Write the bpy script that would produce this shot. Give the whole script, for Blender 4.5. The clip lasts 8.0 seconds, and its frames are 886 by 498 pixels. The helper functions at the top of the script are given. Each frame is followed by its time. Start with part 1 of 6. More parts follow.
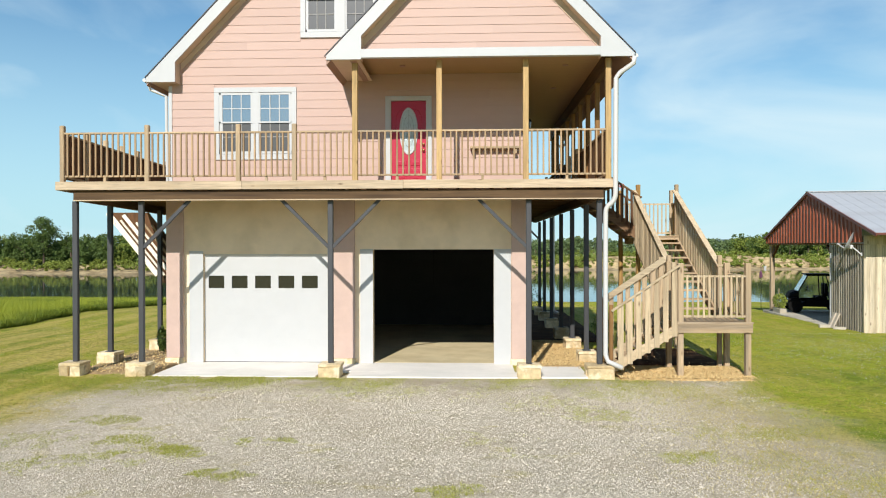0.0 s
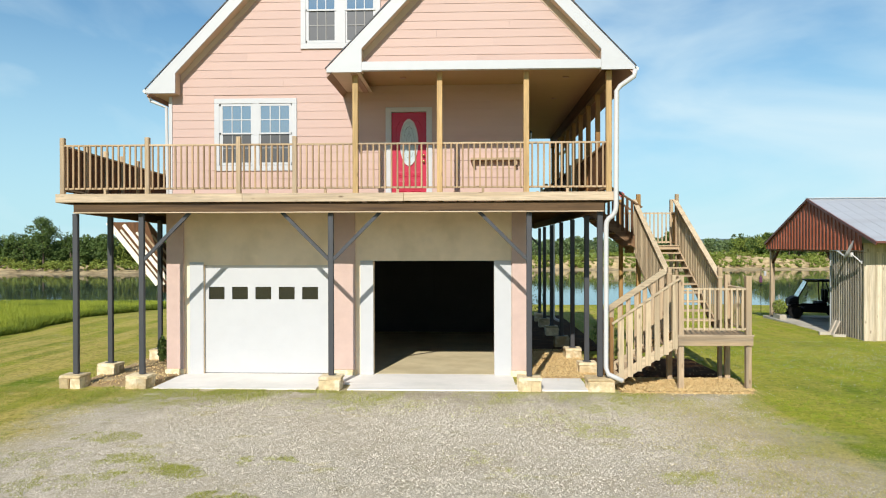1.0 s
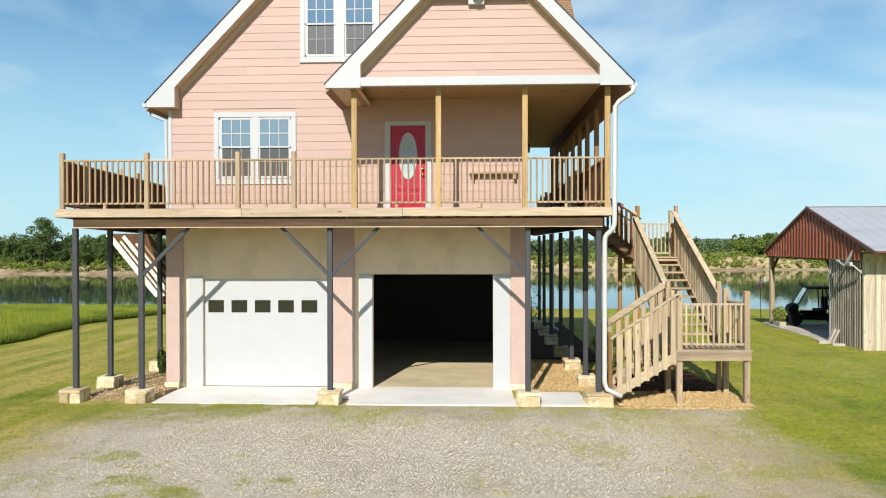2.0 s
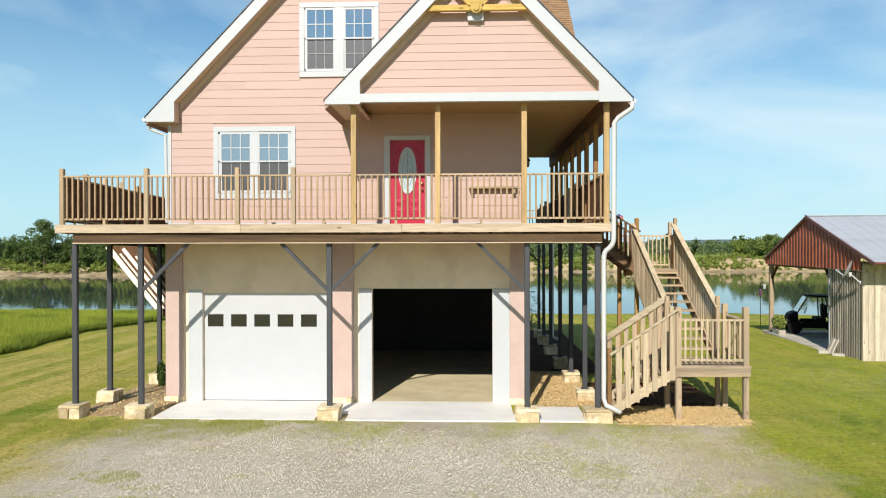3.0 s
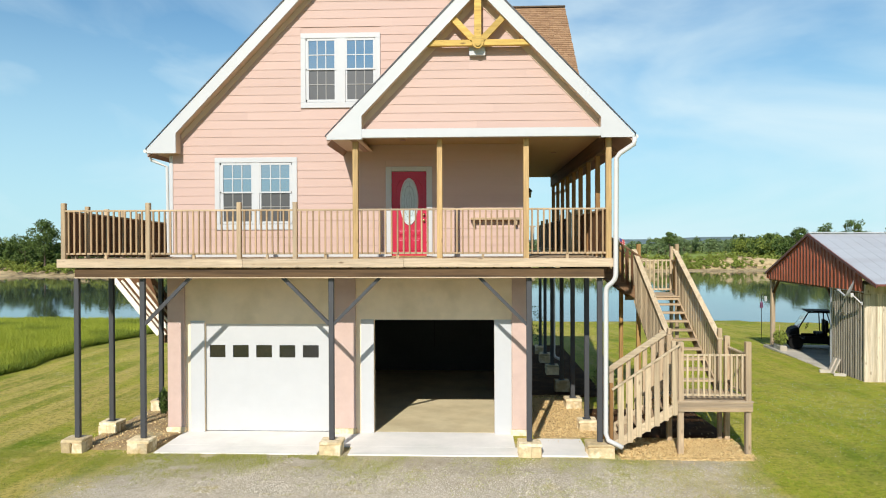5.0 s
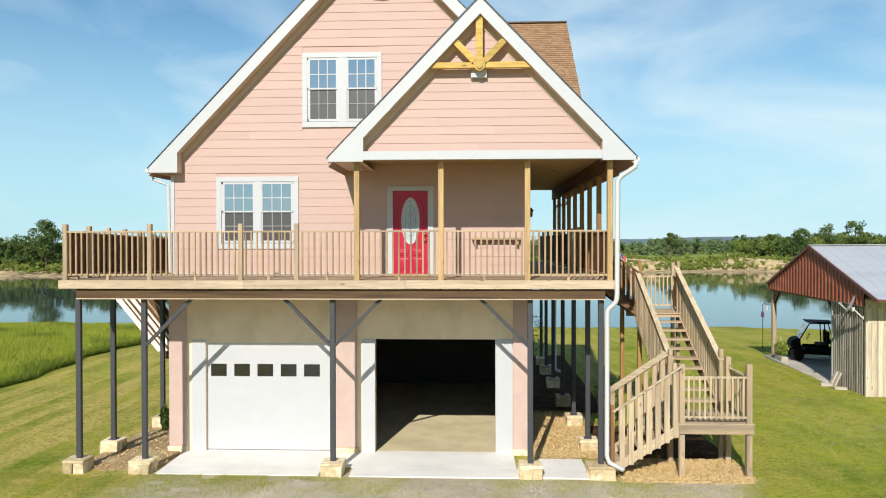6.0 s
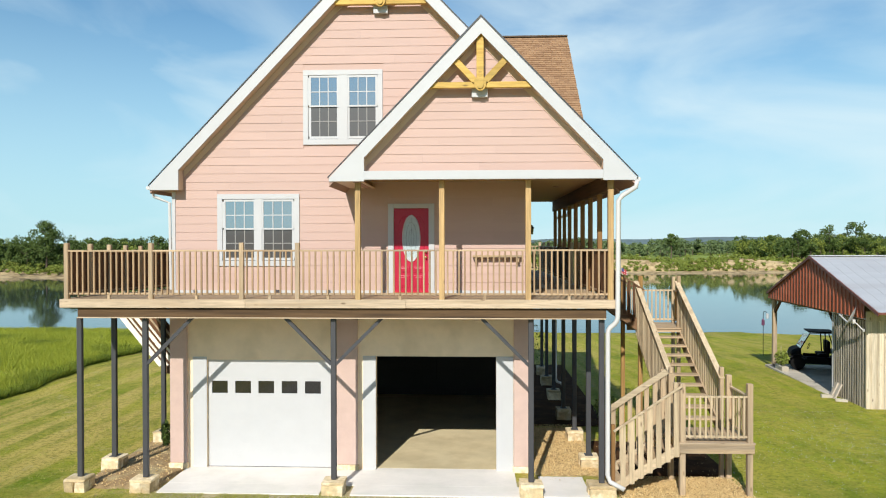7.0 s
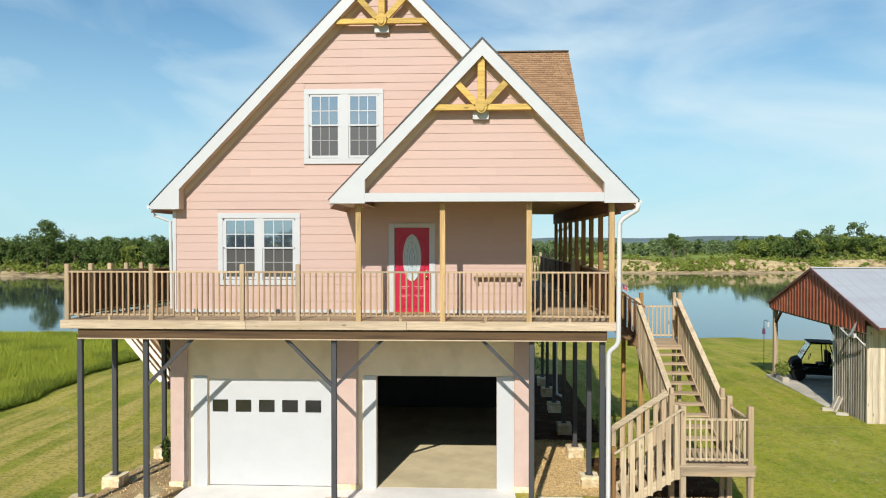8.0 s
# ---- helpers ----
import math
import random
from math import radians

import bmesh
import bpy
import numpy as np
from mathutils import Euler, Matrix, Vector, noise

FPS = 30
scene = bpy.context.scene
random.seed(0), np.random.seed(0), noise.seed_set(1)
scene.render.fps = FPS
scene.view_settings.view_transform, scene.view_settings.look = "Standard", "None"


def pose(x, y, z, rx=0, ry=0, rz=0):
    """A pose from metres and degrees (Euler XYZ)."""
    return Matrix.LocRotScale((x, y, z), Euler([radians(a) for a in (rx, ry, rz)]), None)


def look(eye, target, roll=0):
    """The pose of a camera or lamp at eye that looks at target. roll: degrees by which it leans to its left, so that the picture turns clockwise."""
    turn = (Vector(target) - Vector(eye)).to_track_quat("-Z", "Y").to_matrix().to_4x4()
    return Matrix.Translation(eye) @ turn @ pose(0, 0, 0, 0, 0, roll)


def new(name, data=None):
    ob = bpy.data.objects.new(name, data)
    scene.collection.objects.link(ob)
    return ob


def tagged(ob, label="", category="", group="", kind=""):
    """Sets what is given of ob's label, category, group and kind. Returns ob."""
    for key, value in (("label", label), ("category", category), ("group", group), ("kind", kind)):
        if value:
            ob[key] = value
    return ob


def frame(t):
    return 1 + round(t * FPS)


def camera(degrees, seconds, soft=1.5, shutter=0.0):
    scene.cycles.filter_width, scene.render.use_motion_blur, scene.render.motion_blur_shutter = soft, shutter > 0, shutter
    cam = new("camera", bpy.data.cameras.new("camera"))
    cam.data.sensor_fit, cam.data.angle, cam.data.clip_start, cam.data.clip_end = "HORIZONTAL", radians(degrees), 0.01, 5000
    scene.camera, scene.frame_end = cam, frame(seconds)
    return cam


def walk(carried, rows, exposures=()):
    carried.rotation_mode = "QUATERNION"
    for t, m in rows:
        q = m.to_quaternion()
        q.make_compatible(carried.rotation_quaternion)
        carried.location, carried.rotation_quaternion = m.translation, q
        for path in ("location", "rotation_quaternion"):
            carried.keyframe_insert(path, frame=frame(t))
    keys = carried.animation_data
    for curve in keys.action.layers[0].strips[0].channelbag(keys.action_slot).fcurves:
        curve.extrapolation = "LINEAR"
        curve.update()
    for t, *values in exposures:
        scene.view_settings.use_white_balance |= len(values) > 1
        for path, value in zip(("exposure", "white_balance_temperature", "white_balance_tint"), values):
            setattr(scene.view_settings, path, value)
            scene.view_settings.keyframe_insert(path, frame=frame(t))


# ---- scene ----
cam = camera(65.5, 8.0, soft=1.1)
PATH = [
    (0, (0.018, -0.005, 2.991), (-0.061, 1.993, 2.983), -0.1),
    (0.5, (0.004, -0.004, 3.163), (-0.074, 1.994, 3.152), -0.1),
    (1, (0.0, -0.001, 3.294), (-0.078, 1.998, 3.284), -0.1),
    (1.5, (0.021, -0.01, 3.463), (-0.059, 1.988, 3.451), -0.1),
    (3, (0.061, -0.033, 3.991), (-0.019, 1.965, 3.982), -0.1),
    (3.5, (0.06, -0.032, 4.17), (-0.021, 1.967, 4.161), -0.1),
    (4, (0.055, -0.015, 4.436), (-0.026, 1.983, 4.42), -0.1),
    (4.5, (0.032, -0.02, 4.627), (-0.048, 1.978, 4.611), -0.2),
    (6, (0.021, -0.022, 5.358), (-0.063, 1.976, 5.339), -0.1),
    (6.5, (0.005, -0.02, 5.589), (-0.079, 1.978, 5.57), -0.1),
    (7, (0.011, -0.03, 5.797), (-0.074, 1.968, 5.778), -0.1),
    (7.5, (-0.004, -0.033, 6.03), (-0.089, 1.965, 6.01), -0.1),
    (8, (0.009, -0.011, 6.335), (-0.078, 1.987, 6.311), -0.0),
]
BRIGHTNESS = [(0, 0.10), (3, 0.12), (6, 0.12), (8, 0.06)]
walk(cam, [(t, look(eye, target, roll)) for t, eye, target, roll in PATH], BRIGHTNESS)

# ---- world, sun ----
SUN_WAY = Vector((0.34, 1.6, -1.16)).normalized()
SUN_UP = math.asin(-SUN_WAY.z)
world = bpy.data.worlds.new("world")
scene.world = world
world.use_nodes = True
wn, wl = world.node_tree.nodes, world.node_tree.links
wn.clear()
w_out = wn.new("ShaderNodeOutputWorld")
w_bg = wn.new("ShaderNodeBackground")
w_bg.inputs["Strength"].default_value = 0.108
sky = wn.new("ShaderNodeTexSky")
sky.sky_type = "NISHITA"
sky.sun_disc = False
sky.sun_elevation = SUN_UP
sky.sun_rotation = radians(192)
sky.air_density, sky.dust_density, sky.ozone_density = 1.0, 0.15, 1.0
w_co = wn.new("ShaderNodeTexCoord")
w_map = wn.new("ShaderNodeMapping")
w_map.inputs["Scale"].default_value = (1.5, 1.5, 5.0)
w_map.inputs["Rotation"].default_value = (0.0, 0.35, 0.2)
w_no = wn.new("ShaderNodeTexNoise")
w_no.inputs["Scale"].default_value = 1.5
w_no.inputs["Detail"].default_value = 8.0
w_no.inputs["Roughness"].default_value = 0.5
w_no.inputs["Distortion"].default_value = 0.6
w_ramp = wn.new("ShaderNodeMapRange")
w_ramp.inputs["From Min"].default_value = 0.40
w_ramp.inputs["From Max"].default_value = 0.70
w_ramp.inputs["To Max"].default_value = 0.75
w_mix = wn.new("ShaderNodeMix")
w_mix.data_type = "RGBA"
w_mix.inputs["B"].default_value = (6.6, 8.0, 8.5, 1)
wl.new(w_co.outputs["Generated"], w_map.inputs["Vector"])
wl.new(w_map.outputs["Vector"], w_no.inputs["Vector"])
w_sep = wn.new("ShaderNodeSeparateXYZ")
wl.new(w_co.outputs["Generated"], w_sep.inputs["Vector"])
# more cloud to the east
w_east = wn.new("ShaderNodeMath")
w_east.operation = "MULTIPLY_ADD"
w_east.inputs[1].default_value = 0.16
wl.new(w_sep.outputs["X"], w_east.inputs[0])
wl.new(w_no.outputs["Fac"], w_east.inputs[2])
wl.new(w_east.outputs["Value"], w_ramp.inputs["Value"])
w_hz = wn.new("ShaderNodeMapRange")
w_hz.interpolation_type = "SMOOTHSTEP"
w_hz.inputs["From Min"].default_value, w_hz.inputs["From Max"].default_value = -0.02, 0.45
w_hz.inputs["To Min"].default_value, w_hz.inputs["To Max"].default_value = 0.88, 0.0
wl.new(w_sep.outputs["Z"], w_hz.inputs["Value"])
w_haze = wn.new("ShaderNodeMix")
w_haze.data_type = "RGBA"
w_haze.inputs["B"].default_value = (4.85, 7.15, 7.9, 1)
wl.new(w_hz.outputs["Result"], w_haze.inputs["Factor"])
# the thin cloud clears towards the zenith
w_thin = wn.new("ShaderNodeMapRange")
w_thin.interpolation_type = "SMOOTHSTEP"
w_thin.inputs["From Min"].default_value, w_thin.inputs["From Max"].default_value = 0.35, 0.8
w_thin.inputs["To Min"].default_value, w_thin.inputs["To Max"].default_value = 1.0, 0.1
wl.new(w_sep.outputs["Z"], w_thin.inputs["Value"])
w_cloud = wn.new("ShaderNodeMath")
w_cloud.operation = "MULTIPLY"
wl.new(w_ramp.outputs["Result"], w_cloud.inputs[0])
wl.new(w_thin.outputs["Result"], w_cloud.inputs[1])
wl.new(w_cloud.outputs["Value"], w_mix.inputs["Factor"])
w_tint = wn.new("ShaderNodeVectorMath")
w_tint.operation = "MULTIPLY"
w_tint.inputs[1].default_value = (0.33, 0.76, 1.02)
wl.new(sky.outputs["Color"], w_tint.inputs[0])
wl.new(w_tint.outputs["Vector"], w_haze.inputs["A"])
wl.new(w_haze.outputs["Result"], w_mix.inputs["A"])
wl.new(w_mix.outputs["Result"], w_bg.inputs["Color"])
wl.new(w_bg.outputs["Background"], w_out.inputs["Surface"])

sun_data = bpy.data.lights.new("sun", "SUN")
sun_data.energy = 5.0
sun_data.angle = radians(0.53)
sun_data.color = (1.0, 0.985, 0.95)
sun = new("sun", sun_data)
sun.matrix_world = look((0, -20, 30), Vector((0, -20, 30)) + SUN_WAY)


# ---- materials ----
def material(name, colour, rough=0.7, metal=0.0, vary=0.15, scale=(6, 6, 6), bump=0.1, bump_scale=40.0, spec=0.5, random_shift=0.0, second=None, second_at=(0.5, 0.65), second_scale=2.0, mottle=0.0, knots=None):
    """A plain surface with large stains, fine grain and relief; second is a stain or wear colour."""
    m = bpy.data.materials.new(name)
    m.use_nodes = True
    n, l = m.node_tree.nodes, m.node_tree.links
    b = n["Principled BSDF"]
    b.inputs["Roughness"].default_value = rough
    b.inputs["Metallic"].default_value = metal
    b.inputs["Specular IOR Level"].default_value = spec
    co = n.new("ShaderNodeTexCoord")
    mp = n.new("ShaderNodeMapping")
    mp.inputs["Scale"].default_value = scale
    l.new(co.outputs["Object"], mp.inputs["Vector"])
    info = n.new("ShaderNodeObjectInfo")
    add = n.new("ShaderNodeVectorMath")
    add.operation = "ADD"
    sc = n.new("ShaderNodeVectorMath")
    sc.operation = "SCALE"
    sc.inputs["Scale"].default_value = 37.0
    comb = n.new("ShaderNodeCombineXYZ")
    for k in "XYZ":
        l.new(info.outputs["Random"], comb.inputs[k])
    l.new(comb.outputs["Vector"], sc.inputs[0])
    l.new(mp.outputs["Vector"], add.inputs[0])
    l.new(sc.outputs["Vector"], add.inputs[1])
    no = n.new("ShaderNodeTexNoise")
    no.inputs["Scale"].default_value = 1.0
    no.inputs["Detail"].default_value = 6.0
    no.inputs["Roughness"].default_value = 0.65
    l.new(add.outputs["Vector"], no.inputs["Vector"])
    mr = n.new("ShaderNodeMapRange")
    mr.inputs["From Min"].default_value = 0.3
    mr.inputs["From Max"].default_value = 0.7
    mr.inputs["To Min"].default_value = 1 - vary
    mr.inputs["To Max"].default_value = 1 + vary
    l.new(no.outputs["Fac"], mr.inputs["Value"])
    rs = n.new("ShaderNodeMapRange")
    rs.inputs["To Min"].default_value = 1 - random_shift
    rs.inputs["To Max"].default_value = 1 + random_shift
    l.new(info.outputs["Random"], rs.inputs["Value"])
    mul = n.new("ShaderNodeMath")
    mul.operation = "MULTIPLY"
    l.new(mr.outputs["Result"], mul.inputs[0])
    l.new(rs.outputs["Result"], mul.inputs[1])
    base = n.new("ShaderNodeVectorMath")
    base.operation = "SCALE"
    base.inputs[0].default_value = colour
    if second:
        big = n.new("ShaderNodeTexNoise")
        big.inputs["Scale"].default_value = second_scale
        big.inputs["Detail"].default_value = 5.0
        l.new(add.outputs["Vector"], big.inputs["Vector"])
        br = n.new("ShaderNodeMapRange")
        br.inputs["From Min"].default_value, br.inputs["From Max"].default_value = second_at
        l.new(big.outputs["Fac"], br.inputs["Value"])
        shift = n.new("ShaderNodeMath")
        shift.operation = "MULTIPLY_ADD"
        shift.use_clamp = True
        l.new(info.outputs["Random"], shift.inputs[0])
        shift.inputs[1].default_value = mottle
        l.new(br.outputs["Result"], shift.inputs[2])
        mx = n.new("ShaderNodeMix")
        mx.data_type = "RGBA"
        mx.inputs["A"].default_value = (*colour, 1)
        mx.inputs["B"].default_value = (*second, 1)
        l.new(shift.outputs["Value"], mx.inputs["Factor"])
        l.new(mx.outputs["Result"], base.inputs[0])
        if knots:
            # small dark knots, longer with the grain
            km = n.new("ShaderNodeMapping")
            km.inputs["Scale"].default_value = knots
            kv = n.new("ShaderNodeTexVoronoi")
            kv.inputs["Scale"].default_value = 1.0
            l.new(co.outputs["Object"], km.inputs["Vector"])
            l.new(km.outputs["Vector"], kv.inputs["Vector"])
            kr = n.new("ShaderNodeMapRange")
            kr.inputs["From Min"].default_value, kr.inputs["From Max"].default_value = 0.06, 0.16
            kr.inputs["To Min"].default_value, kr.inputs["To Max"].default_value = 0.7, 0.0
            l.new(kv.outputs["Distance"], kr.inputs["Value"])
            kx = n.new("ShaderNodeMix")
            kx.data_type = "RGBA"
            kx.inputs["B"].default_value = (0.10, 0.055, 0.025, 1)
            l.new(kr.outputs["Result"], kx.inputs["Factor"])
            l.new(mx.outputs["Result"], kx.inputs["A"])
            l.new(kx.outputs["Result"], base.inputs[0])
    l.new(mul.outputs["Value"], base.inputs["Scale"])
    l.new(base.outputs["Vector"], b.inputs["Base Color"])
    if bump:
        fine = n.new("ShaderNodeTexNoise")
        fine.inputs["Scale"].default_value = bump_scale / max(scale)
        fine.inputs["Detail"].default_value = 4.0
        l.new(add.outputs["Vector"], fine.inputs["Vector"])
        bp = n.new("ShaderNodeBump")
        bp.inputs["Strength"].default_value = bump
        bp.inputs["Distance"].default_value = 0.02
        l.new(fine.outputs["Fac"], bp.inputs["Height"])
        l.new(bp.outputs["Normal"], b.inputs["Normal"])
    return m


def timber(name, axis, colour, second, **more):
    """Sawn wood whose grain runs along an axis."""
    scale = [28.0, 28.0, 28.0]
    scale["xyz".index(axis)] = 1.6
    knots = [5.0, 5.0, 5.0]
    knots["xyz".index(axis)] = 1.9
    return material(name, colour, rough=0.78, vary=0.28, scale=scale, bump=0.25, bump_scale=60, random_shift=0.2, second=second, second_scale=0.25, spec=0.3, mottle=0.45, knots=knots, **more)


TAN, GREY = (0.47, 0.33, 0.19), (0.33, 0.245, 0.158)
wood_x = timber("weathered_wood_x", "x", TAN, GREY)
wood_y = timber("weathered_wood_y", "y", TAN, GREY)
wood_z = timber("weathered_wood_z", "z", TAN, GREY)
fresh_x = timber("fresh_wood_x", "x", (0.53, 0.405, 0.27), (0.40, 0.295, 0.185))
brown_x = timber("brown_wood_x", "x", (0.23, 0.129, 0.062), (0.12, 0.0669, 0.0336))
# stains of the front beam, plus overall darkening for shade under the rim
beam_x = timber("stained_shaded_beam_x", "x", (0.135, 0.077, 0.034), (0.055, 0.031, 0.015))
# base colour lowered to deepen the shade under deck and porch roof
shaded_brown_y = timber("shaded_brown_wood_y", "y", (0.15, 0.0812, 0.0372), (0.09, 0.0478, 0.0239))
# dark base; on the side railings it stands in for their shaded faces
dark_z = timber("dark_shaded_wood_z", "z", (0.15, 0.0697, 0.0292), (0.085, 0.0401, 0.0177))
post_z = timber("post_wood_z", "z", (0.42, 0.243, 0.0796), (0.3, 0.162, 0.0531))
baluster_z = timber("baluster_wood_z", "z", (0.42, 0.28, 0.155), (0.28, 0.18, 0.095))
porch_z = timber("porch_wood_z", "z", (0.50, 0.325, 0.14), (0.38, 0.24, 0.105))
# brown of the stair posts; on side porch posts it stands in for shade
brown_z = timber("brown_shaded_wood_z", "z", (0.26, 0.134, 0.0443), (0.18, 0.0907, 0.031))
honey_x = timber("honey_wood_x", "x", (0.56, 0.368, 0.102), (0.47, 0.286, 0.0708))
pale_x = timber("pale_wood_x", "x", (0.56, 0.434, 0.274), (0.42, 0.31, 0.19))
pale_y = timber("pale_wood_y", "y", (0.56, 0.434, 0.274), (0.42, 0.31, 0.19))
pale_z = timber("pale_wood_z", "z", (0.54, 0.411, 0.252), (0.38, 0.277, 0.168))
siding_pink = material("pink_siding", (0.51, 0.342, 0.274), rough=0.65, vary=0.025, scale=(0.7, 3, 3), bump=0.12, bump_scale=60, random_shift=0.025)
pilaster_pink = material("pink_stucco", (0.53, 0.375, 0.305), rough=0.85, vary=0.06, scale=(3, 3, 3), bump=0.2, bump_scale=90)
# pink-brown and beige imitate white soffit and trim lying in shade
shaded_pink = material("shaded_pink_soffit", (0.36, 0.22, 0.159), rough=0.7, vary=0.06, scale=(3, 3, 3))
shaded_beige = material("shaded_beige_soffit", (0.6, 0.449, 0.31), rough=0.7, vary=0.05, scale=(3, 3, 3))
ceiling_tan = material("tan_ceiling", (0.4, 0.253, 0.119), rough=0.7, vary=0.06, scale=(0.6, 14, 6), bump=0.06)
white_paint = material("white_paint", (0.50, 0.488, 0.468), rough=0.5, vary=0.03, scale=(2, 2, 2), bump=0.04)
screened_white = material("screened_white", (0.27, 0.253, 0.226), rough=0.6, vary=0.03, scale=(2, 2, 2), bump=0.02)
white_wall = material("white_stucco", (0.84, 0.664, 0.451), rough=0.85, vary=0.05, scale=(2, 2, 2), bump=0.15, bump_scale=80, second=(0.75, 0.592, 0.389), second_scale=0.6)
white_metal = material("white_metal", (0.58, 0.554, 0.513), rough=0.35, vary=0.02, scale=(2, 2, 2), bump=0.02)
grey_steel = material("grey_steel", (0.05, 0.0487, 0.0496), rough=0.55, vary=0.12, scale=(5, 5, 2), bump=0.08)
red_door = material("red_door_paint", (0.44, 0.0067, 0.0354), rough=0.4, vary=0.05, scale=(3, 3, 3), bump=0.03)
brass = material("brass", (0.7, 0.525, 0.221), rough=0.3, metal=1.0, vary=0.05)
concrete = material("concrete", (0.74, 0.68, 0.60), rough=0.85, vary=0.07, scale=(1.5, 1.5, 1.5), bump=0.2, bump_scale=60, second=(0.70, 0.65, 0.565), second_scale=0.8)
slab_concrete = material("slab_concrete", (0.5, 0.439, 0.345), rough=0.9, vary=0.15, scale=(1.5, 1.5, 1.5), bump=0.25, bump_scale=50, second=(0.4, 0.344, 0.257), second_scale=0.7)
garage_concrete = material("garage_concrete", (0.62, 0.506, 0.301), rough=0.8, vary=0.1, scale=(1.2, 1.2, 1.2), bump=0.12, second=(0.54, 0.43, 0.248), second_scale=0.7)
stone = material("sandstone", (0.58, 0.42, 0.212), rough=0.9, vary=0.25, scale=(7, 7, 7), bump=0.6, bump_scale=35, random_shift=0.25, second=(0.66, 0.544, 0.354), second_scale=0.5, mottle=0.5)
# near-black base stands in for the gloom inside garage and rooms
unlit_wall = material("unlit_inner_wall", (0.06, 0.0573, 0.0549), rough=0.9, vary=0.1, scale=(1, 1, 1))
black = material("black_plastic", (0.008, 0.0076, 0.008), rough=0.7, spec=0.12, vary=0.1)
rubber = material("rubber", (0.01, 0.0095, 0.0089), rough=0.9, spec=0.1, vary=0.15, bump=0.4, bump_scale=60)
rust_metal = material("red_brown_metal", (0.3, 0.0783, 0.0354), rough=0.5, vary=0.12, scale=(6, 1.5, 6), bump=0.05, second=(0.36, 0.105, 0.0531), second_scale=0.4)
rake_metal = material("dark_red_metal", (0.17, 0.0525, 0.0354), rough=0.5, vary=0.1)
roof_metal = material("galvanised_roof", (0.5, 0.497, 0.496), rough=0.5, metal=0.2, vary=0.06, scale=(0.8, 3, 3), bump=0.04, second=(0.45, 0.439, 0.434), second_scale=0.5)
barn_grey = timber("grey_barn_board", "z", (0.58, 0.487, 0.372), (0.3, 0.248, 0.186))
barn_cream = timber("cream_barn_board", "z", (0.60, 0.50, 0.355), (0.47, 0.375, 0.25))
bark = material("bark", (0.12, 0.0859, 0.0575), rough=0.95, vary=0.3, scale=(10, 10, 3), bump=0.5)
chip = material("wood_chip", (0.48, 0.315, 0.128), rough=0.9, vary=0.35, scale=(12, 12, 12), bump=0.5, second=(0.66, 0.468, 0.221), second_scale=0.7)
purple = material("purple_plastic", (0.12, 0.0286, 0.0708), rough=0.5)
flag_red = material("flag_red_cloth", (0.45, 0.0573, 0.062), rough=0.8, vary=0.1)
flag_blue = material("flag_blue_cloth", (0.05, 0.0669, 0.195), rough=0.8, vary=0.1)
flag_white = material("flag_white_cloth", (0.6, 0.535, 0.487), rough=0.8, vary=0.05)


def glass(name, tint, rough=0.03, ior=1.5):
    m = bpy.data.materials.new(name)
    m.use_nodes = True
    b = m.node_tree.nodes["Principled BSDF"]
    b.inputs["Base Color"].default_value = (*tint, 1)
    b.inputs["Roughness"].default_value = rough
    b.inputs["Specular IOR Level"].default_value = 0.9
    b.inputs["IOR"].default_value = ior
    b.inputs["Coat Weight"].default_value = 0.6
    b.inputs["Coat Roughness"].default_value = 0.02
    return m


pane_glass = glass("window_glass", (0.06, 0.0764, 0.0974), 0.03, 2.9)
screen_glass = glass("screened_glass", (0.06, 0.0544, 0.0487), 0.45, 1.35)
dark_glass = glass("dark_glass", (0.012, 0.0124, 0.0124), 0.08)
frosted = material("leaded_glass", (0.44, 0.50, 0.49), rough=0.15, vary=0.14, scale=(22, 22, 22), bump=0.5, bump_scale=60)
clear_plastic = glass("windscreen", (0.75, 0.754, 0.708), 0.12, 1.3)
clear_plastic.node_tree.nodes["Principled BSDF"].inputs["Transmission Weight"].default_value = 0.75


def random_leaf(name, dark, light, rough=0.6):
    """Foliage or grass whose pieces differ one from the next."""
    m = bpy.data.materials.new(name)
    m.use_nodes = True
    n, l = m.node_tree.nodes, m.node_tree.links
    b = n["Principled BSDF"]
    b.inputs["Roughness"].default_value = rough
    b.inputs["Specular IOR Level"].default_value = 0.25
    geo = n.new("ShaderNodeNewGeometry")
    mx = n.new("ShaderNodeMix")
    mx.data_type = "RGBA"
    mx.inputs["A"].default_value = (*dark, 1)
    mx.inputs["B"].default_value = (*light, 1)
    no = n.new("ShaderNodeTexNoise")
    no.inputs["Scale"].default_value = 0.12
    co = n.new("ShaderNodeTexCoord")
    l.new(co.outputs["Object"], no.inputs["Vector"])
    av = n.new("ShaderNodeMath")
    av.operation = "ADD"
    l.new(geo.outputs["Random Per Island"], av.inputs[0])
    l.new(no.outputs["Fac"], av.inputs[1])
    hv = n.new("ShaderNodeMath")
    hv.operation = "MULTIPLY"
    hv.inputs[1].default_value = 0.5
    l.new(av.outputs["Value"], hv.inputs[0])
    l.new(hv.outputs["Value"], mx.inputs["Factor"])
    l.new(mx.outputs["Result"], b.inputs["Base Color"])
    return m


